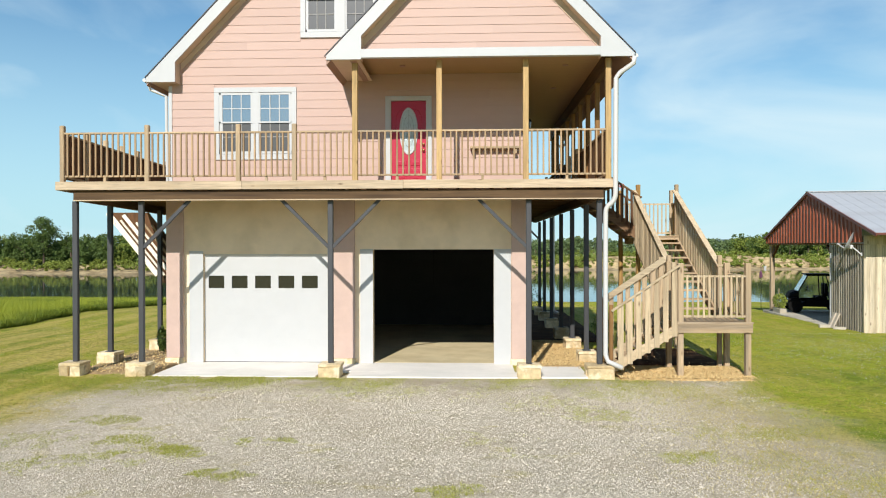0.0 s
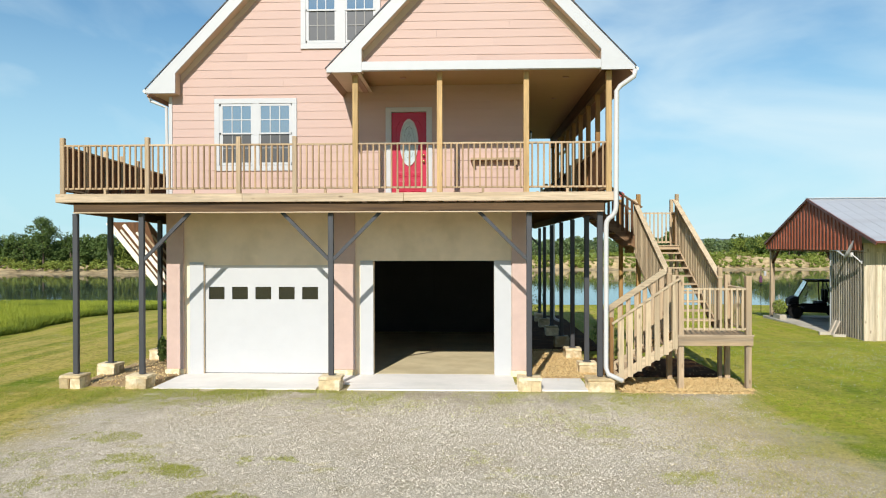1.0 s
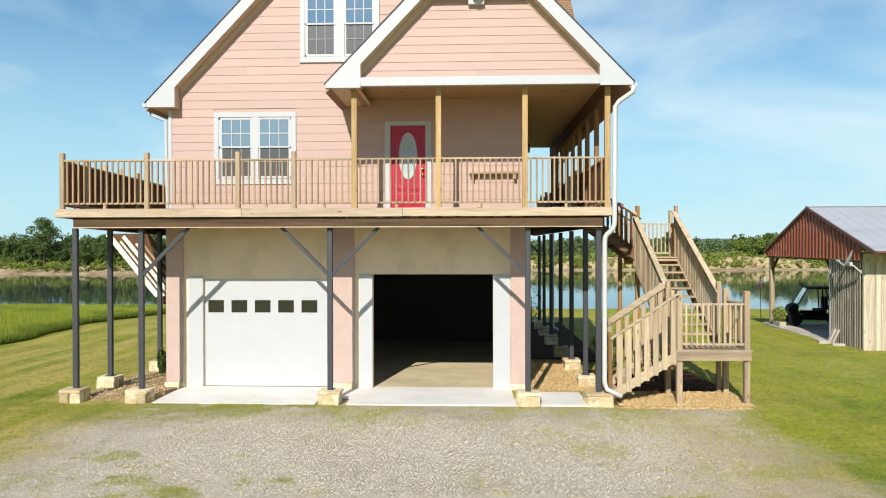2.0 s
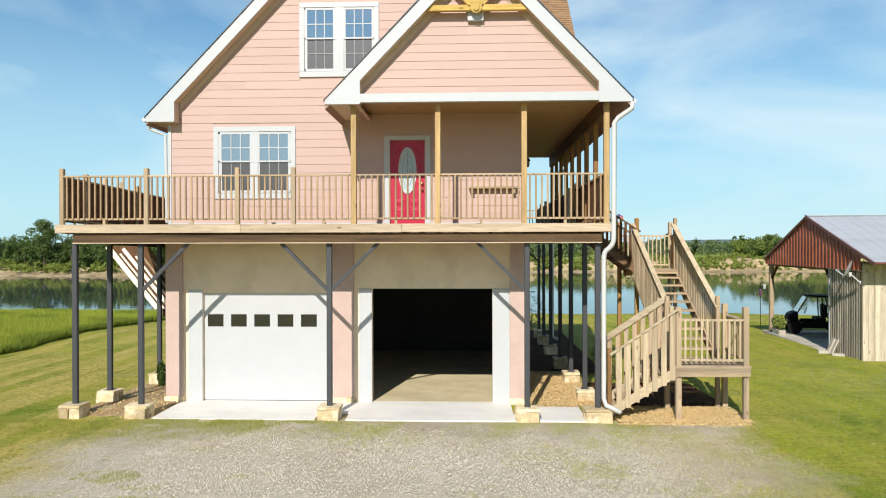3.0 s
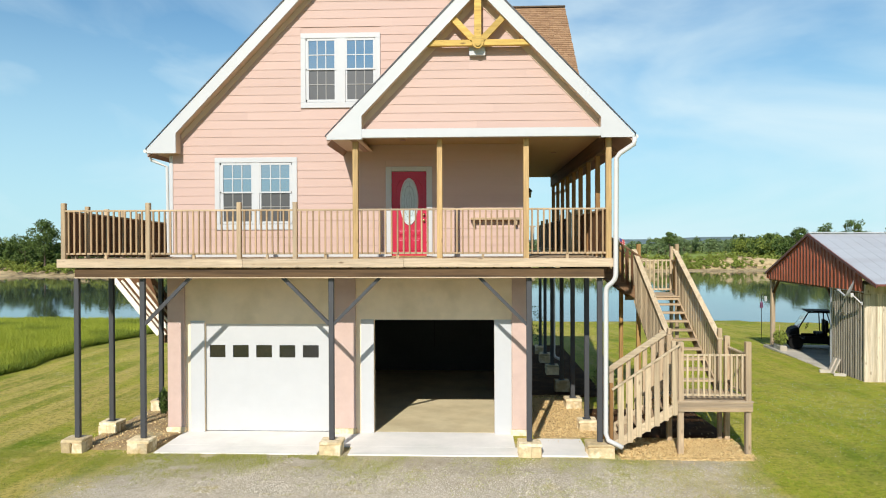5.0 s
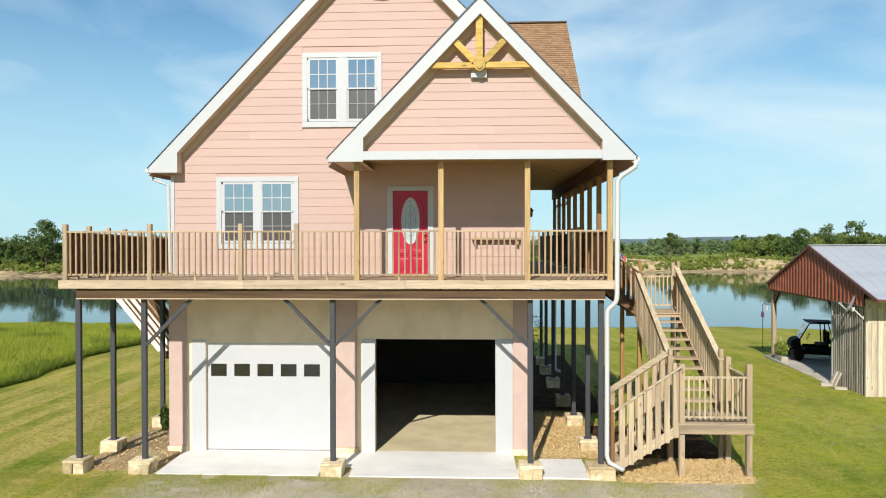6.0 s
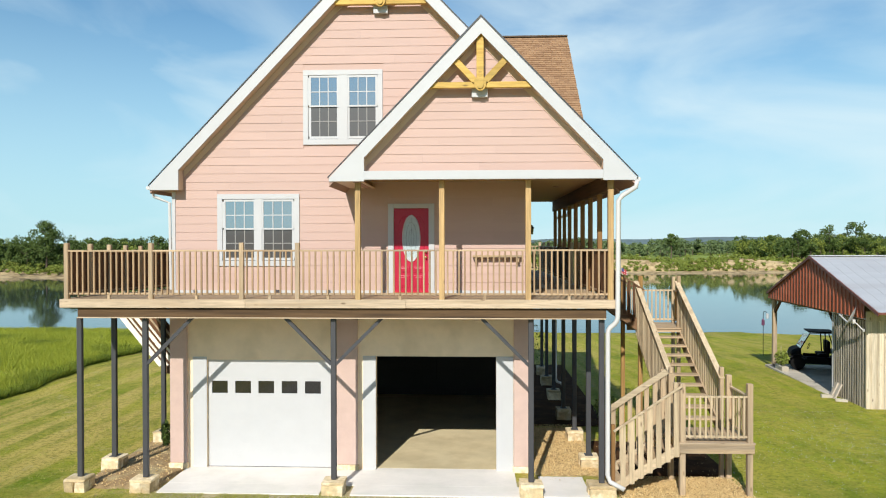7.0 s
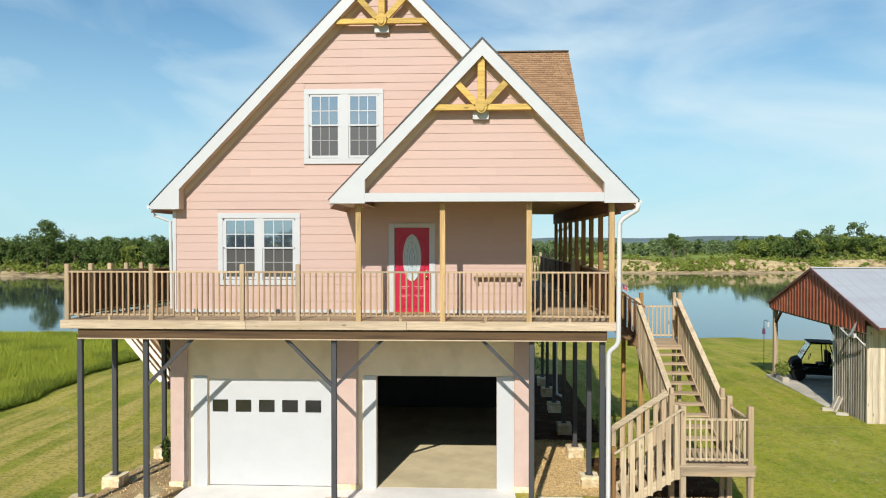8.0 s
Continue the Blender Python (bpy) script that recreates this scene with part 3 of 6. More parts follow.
def siding(parent, x_left, x_right, z0, z1, lap, y, holes):
    """Lap boards, each its own piece, cut round the openings and to the roof slope."""
    z = z0
    while z < z1:
        zt = min(z + lap, z1)
        spans = [(x_left(z), x_right(z), x_left(zt), x_right(zt))]
        for h in holes:
            if h[2] < zt - 0.02 and h[3] > z + 0.02:
                cut = []
                for a, b, c, d in spans:
                    if h[0] >= b or h[1] <= a:
                        cut.append((a, b, c, d))
                        continue
                    if h[0] > a + 0.02:
                        cut.append((a, h[0], c, h[0]))
                    if h[1] < b - 0.02:
                        cut.append((h[1], b, h[1], d))
                spans = cut
        for a, b, c, d in spans:
            if b - a < 0.06:
                continue
            d = max(d, c + 0.01)
            # boards are butted about every 3.6 m
            seams = [a] + [s for s in (a + 3.66 * (k + (0.4 if int(z / lap) % 2 else 0.8)) for k in range(4)) if s < min(b, d) - 0.5 and s > c + 0.4] + [b]
            for i in range(len(seams) - 1):
                lo0, lo1 = seams[i] + (0.001 if i else 0), seams[i + 1]
                hi0, hi1 = (c if i == 0 else lo0), (d if i == len(seams) - 2 else lo1)
                g = Geo()
                g.add([(lo0, y - 0.020, z), (lo1, y - 0.020, z), (hi1, y - 0.009, zt + 0.012), (hi0, y - 0.009, zt + 0.012), (lo0, y - 0.003, z), (lo1, y - 0.003, z), (hi1, y - 0.003, zt + 0.012), (hi0, y - 0.003, zt + 0.012)],
                      [(0, 1, 2, 3), (5, 4, 7, 6), (0, 4, 5, 1), (3, 2, 6, 7), (0, 3, 7, 4), (1, 5, 6, 2)])
                part("siding_board", g, siding_pink, parent)
        z = zt


siding(front_wall, lambda z: max(XL, MAIN_X - (MAIN_TOP - 0.3 - z) / PITCH), lambda z: min(XR, MAIN_X + (MAIN_TOP - 0.3 - z) / PITCH), 4.58, 13.0, 0.213, WALL_Y, [LOW_WIN, UP_WIN, DOOR])
# white corner boards and base trim
part("corner_board", Geo().box(XL - 0.03, XL + 0.06, WALL_Y - 0.035, WALL_Y + 0.1, 4.52, 7.1, 0.004), white_paint, house)
part("corner_board", Geo().box(XR - 0.06, XR + 0.03, WALL_Y - 0.035, WALL_Y + 0.1, 4.52, 7.1, 0.004), white_paint, house)
part("base_trim", Geo().box(XL + 0.06, DOOR[0], WALL_Y - 0.03, WALL_Y - 0.002, 4.51, 4.585), white_paint, house)
part("base_trim", Geo().box(DOOR[1], XR - 0.06, WALL_Y - 0.03, WALL_Y - 0.002, 4.51, 4.585), white_paint, house)
# side and back walls
part("side_wall", Geo().box(XL, XL + 0.18, WALL_Y + 0.18, BACK_Y - 0.2, 4.3, 7.3), siding_pink, house)
part("side_wall", Geo().box(XR - 0.18, XR, WALL_Y + 0.18, BACK_Y - 0.2, 4.3, 7.3), siding_pink, house)
g = Geo()
pierced(g, XL, XR, 4.3, lambda x: main_roof(x) - 0.22, [], BACK_Y - 0.2, BACK_Y)
part("back_wall", g, siding_pink, house)
part("inner_floor", Geo().box(XL + 0.18, XR - 0.18, WALL_Y + 0.18, BACK_Y - 0.2, 4.3, 4.48), unlit_wall, house)
# porch gable wall over the front beam
g = Geo()
g.prism([(-2.9, 7.42), (3.32, 7.42), (PORCH_X, PORCH_TOP - 0.22)], GABLE_Y, GABLE_Y + 0.1)
porch_gable = part("porch_gable", g, siding_pink, house)
siding(porch_gable, lambda z: PORCH_X - (PORCH_TOP - 0.28 - z) / PITCH, lambda z: PORCH_X + (PORCH_TOP - 0.28 - z) / PITCH, 7.42, 10.45, 0.193, GABLE_Y, [])


def window(box, panes):
    """A pair of double-hung windows in one white frame: each sash three lights wide and two high."""
    x0, x1, z0, z1 = box
    win = part("window", Geo().box(x0 + 0.1, x1 - 0.1, WALL_Y + 0.10, WALL_Y + 0.16, z0 + 0.1, z1 - 0.1), unlit_wall, house, "white double-hung window pair with muntins")
    t = 0.13
    for a, b, c, d in ((x0, x1, z1 - t, z1), (x0, x1, z0, z0 + t * 1.1), (x0, x0 + t, z0 + t * 1.1, z1 - t), (x1 - t, x1, z0 + t * 1.1, z1 - t)):
        part("casing", Geo().box(a, b, WALL_Y - 0.045, WALL_Y + 0.02, c, d, 0.006), white_paint, win)
    part("mullion", Geo().box(panes[0][1] + 0.045, panes[1][0] - 0.045, WALL_Y - 0.04, WALL_Y + 0.06, z0 + t * 1.1, z1 - t), white_paint, win)
    for a, b in panes:
        lo, hi = z0 + 0.215, z1 - 0.19
        mid = (lo + hi) / 2 + 0.02
        for k, (s0, s1, y, mat) in enumerate(((mid, hi, WALL_Y - 0.036, pane_glass), (lo, mid, WALL_Y - 0.016, screen_glass))):
            f = Geo()
            f.box(a - 0.045, b + 0.045, y, y + 0.03, s1 - (0.0 if k == 0 else 0.02), s1 + 0.05 if k == 0 else s1 + 0.02)
            f.box(a - 0.045, b + 0.045, y, y + 0.03, s0 - 0.06 if k else s0 - 0.02, s0 if k else s0 + 0.02)
            f.box(a - 0.088, a, y, y + 0.03, s0 + 0.02 if not k else s0, s1 - (0.02 if k else 0))
            f.box(b, b + 0.088, y, y + 0.03, s0 + 0.02 if not k else s0, s1 - (0.02 if k else 0))
            part("sash", f, white_paint, win)
            part("pane", Geo().box(a - 0.01, b + 0.01, y + 0.014, y + 0.02, s0, s1), mat, win)
            for i in (1, 2):
                x = a + (b - a) * i / 3
                part("muntin", Geo().box(x - 0.011, x + 0.011, y + 0.003, y + 0.013, s0, s1), white_paint if k == 0 else screened_white, win)
            z = (s0 + s1) / 2
            part("muntin", Geo().box(a, b, y + 0.002, y + 0.012, z - 0.011, z + 0.011), white_paint if k == 0 else screened_white, win)


window(LOW_WIN, ((-6.284, -5.558), (-5.304, -4.576)))
window(UP_WIN, ((-4.073, -3.412), (-3.092, -2.43)))


def front_door():
    x0, x1, z1 = -1.976, -1.09, 6.66
    cx, cz = (x0 + x1) / 2, 5.90
    d = part("front_door", Geo().box(x0, x1, WALL_Y + 0.03, WALL_Y + 0.075, DECK + 0.03, z1, 0.003), red_door, house, "red panelled front door with oval glass")
    for a, b, c, e in ((DOOR[0], x0, DECK + 0.02, DOOR[3]), (x1, DOOR[1], DECK + 0.02, DOOR[3]), (x0, x1, z1 + 0.006, DOOR[3])):
        part("door_casing", Geo().box(a, b, WALL_Y - 0.04, WALL_Y + 0.09, c, e, 0.005), white_paint, d)
    part("threshold", Geo().box(x0, x1, WALL_Y - 0.05, WALL_Y + 0.09, DECK + 0.002, DECK + 0.03), brass, d)
    rim, pane = Geo(), Geo()
    k = 40
    ring = [(math.cos(2 * math.pi * i / k), math.sin(2 * math.pi * i / k)) for i in range(k)]
    y = WALL_Y + 0.03
    for sx, sz, yy in ((0.235, 0.60, y - 0.001), (0.228, 0.59, y - 0.022), (0.205, 0.555, y - 0.022), (0.195, 0.54, y - 0.004)):
        rim.v += [(cx + c * sx, yy, cz + s * sz) for c, s in ring]
    rim.f = [(r * k + i, r * k + (i + 1) % k, (r + 1) * k + (i + 1) % k, (r + 1) * k + i) for r in range(3) for i in range(k)]
    part("oval_frame", rim, white_paint, d)
    pane.v = [(cx + c * 0.197, y - 0.006, cz + s * 0.545) for c, s in ring]
    pane.f = [tuple(range(k))]
    part("oval_glass", pane, frosted, d, "leaded oval glass")
    lead = Geo()
    for sx, sz in ((0.13, 0.40), (0.065, 0.22)):
        lead.tube([(cx + c * sx, y - 0.008, cz + s * sz) for c, s in ring + ring[:1]], 0.003, 5, False)
    lead.tube([(cx, y - 0.008, cz - 0.53), (cx, y - 0.008, cz + 0.53)], 0.003, 5)
    part("leading", lead, grey_steel, d)
    for a, b in ((x0 + 0.13, cx - 0.05), (cx + 0.05, x1 - 0.13)):
        for c, e in ((DECK + 0.16, DECK + 0.46), (DECK + 0.53, DECK + 0.68)):
            f = Geo()
            f.box(a, b, y - 0.012, y - 0.001, c, e, 0.01)
            f.box(a + 0.05, b - 0.05, y - 0.02, y - 0.012, c + 0.04, e - 0.04, 0.008)
            part("raised_panel", f, red_door, d)
    arch = Geo()
    arch.tube([(cx + 0.32 * t, y - 0.004, 6.32 + 0.16 * (1 - abs(t) ** 1.5) + (0.05 * math.cos(t * 9) if abs(t) > 0.5 else 0)) for t in [i / 12 for i in range(-12, 13)]], 0.014, 6)
    for s in (-1, 1):
        arch.tube([(cx + 0.32 * s, y - 0.004, 5.35), (cx + 0.32 * s, y - 0.004, 6.30)], 0.013, 6)
    part("arched_moulding", arch, red_door, d)
    for z in (5.42, 5.57):
        kn = Geo()
        kn.tube([(x1 - 0.07, y, z), (x1 - 0.07, y - 0.02, z), (x1 - 0.07, y - 0.035, z), (x1 - 0.07, y - 0.07, z), (x1 - 0.07, y - 0.085, z)], [0.035, 0.033, 0.013, 0.03, 0.014], 12)
        part("door_knob" if z < 5.5 else "deadbolt", kn, brass, d, smooth=True)


front_door()


# garage storey
OPEN_R, OPEN_L = (-2.44, 0.61, 0.0, 2.91), (-6.80, -3.56, 0.0, 2.80)
g = Geo()
cuts = [XL + 0.3, OPEN_L[0], OPEN_L[1], OPEN_R[0], OPEN_R[1], XR - 0.3]
for i, (a, b) in enumerate(zip(cuts, cuts[1:])):
    low = {1: OPEN_L[3], 3: OPEN_R[3]}.get(i, 0.0)
    g.box(a, b, WALL_Y, WALL_Y + 0.2, low, 4.28)
g.weld = True
part("garage_wall", g, white_wall, house, "off-white stucco garage front above and beside the doors")
for a, b in ((-7.74, -7.30), (-3.46, -2.90), (1.05, 1.47)):
    p = part("pilaster", Geo().box(a, b, WALL_Y - 0.07, WALL_Y + 0.2, 0.16, 4.28, 0.008), pilaster_pink, house, "pink stucco pilaster on stone foot")
    part("stone_foot", Geo().box(a - 0.03, b + 0.03, WALL_Y - 0.11, WALL_Y + 0.2, 0.0, 0.16, 0.015), stone, p)
for a, b, z in ((-7.16, -6.80, 2.87), (-3.56, -3.47, 2.87), (-2.77, -2.44, 2.91), (0.61, 1.04, 2.91)):
    part("jamb_trim", Geo().box(a, b, WALL_Y - 0.025, WALL_Y - 0.001, 0.03, z + 0.005, 0.004), white_paint, house)
# garage shell, coloured near black so the inside reads as unlit
part("garage_side_wall", Geo().box(XL + 0.02, XL + 0.2, WALL_Y + 0.2, BACK_Y, 0, 4.28), unlit_wall, house)
part("garage_side_wall", Geo().box(XR - 0.2, XR - 0.02, WALL_Y + 0.2, BACK_Y, 0, 4.28), unlit_wall, house)
part("garage_back_wall", Geo().box(XL + 0.2, XR - 0.2, BACK_Y - 0.2, BACK_Y, 0, 4.28), unlit_wall, house)
tagged(part("ceiling", Geo().box(XL + 0.2, XR - 0.2, WALL_Y + 0.2, BACK_Y - 0.2, 3.45, 3.6), unlit_wall), "garage ceiling, coloured dark for the unlit interior", "ceiling", kind="structure")
part("pull_cord", Geo().tube([(-1.0, 19.2, 3.4), (-1.0, 19.2, 1.95)], 0.004, 6), black, house)


def garage_door():
    x0, x1, z1 = OPEN_L[0] + 0.002, OPEN_L[1] - 0.002, OPEN_L[3] - 0.002
    d = part("garage_door", Geo().box(x0, x1, WALL_Y + 0.13, WALL_Y + 0.16, 0.04, z1), white_paint, house, "white sectional garage door with five small windows")
    for lo, hi in ((0.045, 0.64), (0.6403, 1.24), (1.2403, 1.84), (2.3403, z1)):
        part("door_section", Geo().box(x0, x1, WALL_Y + 0.08, WALL_Y + 0.129, lo, hi), white_paint, d)
    lo, hi = 1.8403, 2.34
    wins = [(-6.70 + 0.6045 * i, -6.29 + 0.6045 * i) for i in range(5)]
    wz0, wz1 = 1.925, 2.245
    s = Geo()
    s.box(x0, x1, WALL_Y + 0.08, WALL_Y + 0.128, lo, wz0)
    s.box(x0, x1, WALL_Y + 0.08, WALL_Y + 0.128, wz1, hi)
    edges = [x0] + [e for w in wins for e in w] + [x1]
    for a, b in zip(edges[::2], edges[1::2]):
        s.box(a, b, WALL_Y + 0.08, WALL_Y + 0.128, wz0, wz1)
    part("door_section", s, white_paint, d)
    for a, b in wins:
        part("door_window", Geo().box(a - 0.005, b + 0.005, WALL_Y + 0.105, WALL_Y + 0.112, wz0 - 0.005, wz1 + 0.005), dark_glass, d)
    part("bottom_seal", Geo().box(x0, x1, WALL_Y + 0.08, WALL_Y + 0.13, 0.036, 0.044), rubber, d)


garage_door()
g = Geo()
g.box(-7.32, -3.52, 15.58, 16.2, -0.12, 0.03)
g.box(-2.80, 1.10, 15.58, 16.2, -0.12, 0.03)
g.box(-7.32, 1.06, 16.204, WALL_Y + 0.1, -0.12, 0.03)
tagged(part("apron", g, concrete), "bright poured concrete apron before the garage", "concrete slab", kind="structure")
tagged(part("floor", Geo().box(XL + 0.2, XR - 0.2, WALL_Y + 0.104, BACK_Y - 0.2, -0.12, 0.034), garage_concrete), "bare concrete garage floor", "floor", kind="structure")
tagged(part("side_slab", Geo().box(1.62, 2.70, 15.58, 16.95, -0.12, 0.04, 0.01), concrete), "small white concrete slab beside a stone pier", "concrete slab", kind="structure")


# ---- roofs ----
def slab(g, p, q, y0, y1, t=0.16):
    """A sloping roof slab between two points of (x, z), from y0 to y1."""
    g.prism([p, q, (q[0], q[1] - t), (p[0], p[1] - t)], y0, y1)


FRONT_Y, PFRONT_Y = 17.02, 15.30
g = Geo()
slab(g, (EAVE_L, main_roof(EAVE_L) - 0.03), (MAIN_X, MAIN_TOP - 0.03), FRONT_Y + 0.03, BACK_Y + 0.3)
slab(g, (MAIN_X, MAIN_TOP - 0.03), (EAVE_R, main_roof(EAVE_R) - 0.03), FRONT_Y + 0.03, BACK_Y + 0.3)
roof = part("roof", g, shaded_pink, house, "tan shingled steep gable roof")
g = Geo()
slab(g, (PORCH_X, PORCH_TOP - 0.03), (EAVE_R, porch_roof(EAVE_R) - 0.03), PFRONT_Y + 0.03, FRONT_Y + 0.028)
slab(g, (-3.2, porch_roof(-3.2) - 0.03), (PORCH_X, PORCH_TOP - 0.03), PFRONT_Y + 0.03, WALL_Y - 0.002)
part("porch_roof", g, shaded_pink, house)
DORM_X, DORM_Y, DORM_TOP = 3.02, 22.0, 12.32
g = Geo()
for s in (-1, 1):
    low = DORM_TOP - main_roof(DORM_X)
    g.add([(-1.3, DORM_Y, DORM_TOP - 0.03), (DORM_X, DORM_Y, DORM_TOP - 0.03), (DORM_X, DORM_Y + s * low, DORM_TOP - low - 0.03)], [(0, 1, 2)])
dormer = part("dormer_roof", g, shaded_pink, house)
part("dormer_wall", Geo().add([(DORM_X - 0.3, DORM_Y, DORM_TOP - 0.35), (DORM_X - 0.3, DORM_Y - 4.0, DORM_TOP - 4.35), (DORM_X - 0.3, DORM_Y + 4.0, DORM_TOP - 4.35)], [(0, 1, 2)]), siding_pink, house)


def shingles(origin, along, up, length, rise, inside, expo=0.14, tab=0.30):
    """Courses of tabs laid up a slope, each lapping the one below."""
    o, a, u = Vector(origin), Vector(along).normalized(), Vector(up).normalized()
    nrm = a.cross(u)
    if nrm.z < 0:
        nrm = -nrm
    g = Geo()
    rng = random.Random(4)
    for r in range(int(rise / expo)):
        s = -(r % 2) * tab / 2 - rng.random() * 0.1
        while s < length:
            w = tab * rng.choice((0.6, 0.8, 1.0, 1.2))
            lo, hi = max(s, 0), min(s + w - 0.006, length)
            if hi > lo + 0.02 and inside((lo + hi) / 2, r * expo):
                e = rng.uniform(0, 0.012)
                p = [o + a * x + u * y + nrm * h for x, y, h in ((lo, r * expo - e, 0.022), (hi, r * expo - e, 0.022), (hi, (r + 1) * expo + 0.01, 0.006), (lo, (r + 1) * expo + 0.01, 0.006), (lo, r * expo - e, 0.0), (hi, r * expo - e, 0.0))]
                g.add(p, [(0, 1, 2, 3), (4, 5, 1, 0)])
            s += w
    return g


half = math.sqrt(0.5)
tagged(part("shingles", shingles((-1.3, DORM_Y - 4.45, DORM_TOP - 4.45), (1, 0, 0), (0, 1, 1), 4.32, 4.45 / half, lambda x, y: y * half > 4.45 - x * 1.04, 0.115, 0.17), shingle, dormer), "tan and brown asphalt shingles", kind="stuff")
k = math.sqrt(1 + PITCH ** 2)
for side, x_e, x_r, y0, y1 in ((1, EAVE_L, MAIN_X, FRONT_Y + 0.02, BACK_Y + 0.3), (-1, EAVE_R, MAIN_X, FRONT_Y + 0.032, BACK_Y + 0.3)):
    rise = abs(x_r - x_e) * k
    tagged(part("shingles", shingles((x_e, y0, main_roof(x_e) - 0.03), (0, 1, 0), (side, 0, PITCH), y1 - y0, rise, lambda x, y: True, 0.15, 0.6), shingle, roof), "tan and brown asphalt shingles", kind="stuff")
for side, x_e, y1 in ((1, -3.2, WALL_Y - 0.02), (-1, EAVE_R, FRONT_Y + 0.03)):
    rise = abs(PORCH_X - x_e) * k
    tagged(part("shingles", shingles((x_e, PFRONT_Y + 0.02, porch_roof(x_e) - 0.03), (0, 1, 0), (side, 0, PITCH), y1 - PFRONT_Y - 0.02, rise, lambda x, y: True, 0.15, 0.6), shingle, roof), "tan and brown asphalt shingles", kind="stuff")
part("ridge_cap", Geo().beam((-1.3, DORM_Y, DORM_TOP + 0.0), (DORM_X, DORM_Y, DORM_TOP + 0.0), 0.2, 0.04), bark, dormer)


def rake(xc, top, x_edge, ret_x, y, base, name="rake_board"):
    """A white fascia up one slope with a boxed return at its foot."""
    s = 1 if x_edge < xc else -1
    z_e = top - PITCH * abs(xc - x_edge)
    band = 0.375
    g = Geo()
    r_top = top - PITCH * abs(xc - ret_x)
    g.prism([(x_edge, z_e), (x_edge, base), (ret_x, base), (ret_x, r_top - band), (xc, top - band), (xc, top)], y, y + 0.04)
    part(name, g, white_paint, house, "white rake fascia with boxed eave return")
    g = Geo()
    e = 0.02
    g.prism([(x_edge - s * 0.03, z_e - 0.01), (x_edge - s * 0.03, z_e + e), (xc, top + e + 0.02), (xc, top - 0.01)], y - 0.02, y + 0.02)
    part("drip_edge", g, grey_steel, house)


rake(MAIN_X, MAIN_TOP, EAVE_L, -7.385, FRONT_Y, 7.13)
rake(MAIN_X, MAIN_TOP, 0.9, 0.8, FRONT_Y, 10.0)
rake(PORCH_X, PORCH_TOP, -3.2, -2.41, PFRONT_Y, 7.17)
rake(PORCH_X, PORCH_TOP, EAVE_R, 2.90, PFRONT_Y, 7.17)
# soffits behind the rakes, sloping and flat; beige stands in for shaded white
g = Geo()
for xc, top, xe, y0, y1 in ((MAIN_X, MAIN_TOP, -7.385, FRONT_Y + 0.04, WALL_Y), (MAIN_X, MAIN_TOP, 0.8, FRONT_Y + 0.04, WALL_Y), (PORCH_X, PORCH_TOP, -2.41, PFRONT_Y + 0.04, GABLE_Y), (PORCH_X, PORCH_TOP, 2.9, PFRONT_Y + 0.04, GABLE_Y)):
    z = top - PITCH * abs(xc - xe)
    g.prism([(xe, z - 0.36), (xc, top - 0.36), (xc, top - 0.25), (xe, z - 0.25)], y0, y1)
part("rake_soffit", g, shaded_beige, house)
for box in (
        (EAVE_L + 0.02, -7.385, FRONT_Y + 0.042, BACK_Y, 7.135, 7.16),
        (-7.41, -7.387, FRONT_Y + 0.042, WALL_Y, 7.162, 7.72),
        (-3.18, -2.45, PFRONT_Y + 0.042, WALL_Y - 0.002, 7.172, 7.19),
        (-2.436, -2.412, PFRONT_Y + 0.042, GABLE_Y - 0.03, 7.192, 7.72),
        (2.902, 2.926, PFRONT_Y + 0.042, GABLE_Y - 0.03, 7.192, 7.72)):
    part("eave_soffit", Geo().box(*box), shaded_beige, house)
# trim boards on the wall under the sloping soffits, shade put into the beige
for xc, top, xe, y in ((MAIN_X, MAIN_TOP, -7.36, WALL_Y), (MAIN_X, MAIN_TOP, 0.8, WALL_Y), (PORCH_X, PORCH_TOP, -2.41, GABLE_Y), (PORCH_X, PORCH_TOP, 2.9, GABLE_Y)):
    z = top - PITCH * abs(xc - xe)
    g = Geo()
    g.prism([(xe, z - 0.54), (xc, top - 0.54), (xc, top - 0.362), (xe, z - 0.362)], y - 0.034, y - 0.002)
    part("frieze_board", g, shaded_beige, house)
# side fascia and gutters
part("eave_fascia", Geo().box(EAVE_R - 0.03, EAVE_R, PFRONT_Y + 0.045, BACK_Y, 7.10, 7.22), white_paint, house)
part("gutter", Geo().tube([(EAVE_R + 0.05, PFRONT_Y + 0.05, 7.19), (EAVE_R + 0.05, BACK_Y, 7.19)], 0.05, 10), white_metal, house)
part("gutter", Geo().tube([(EAVE_L - 0.06, FRONT_Y + 0.03, 7.19), (EAVE_L - 0.05, BACK_Y, 7.19)], 0.05, 10), white_metal, house)
part("downspout", Geo().tube([(EAVE_L - 0.04, 17.2, 7.15), (EAVE_L + 0.02, 17.22, 6.98), (XL - 0.08, 17.3, 6.82), (XL - 0.06, 17.32, 4.6)], 0.04, 8), white_metal, house)
part("downspout", Geo().tube([(3.66, 26.15, 7.15), (3.64, 26.16, 6.92), (3.58, 26.18, 6.80), (3.22, 26.24, 6.72), (3.17, 26.26, 6.60), (3.17, 26.28, 0.62), (3.22, 26.26, 0.50), (3.42, 26.2, 0.42)], 0.05, 8), white_metal, house, smooth=True)
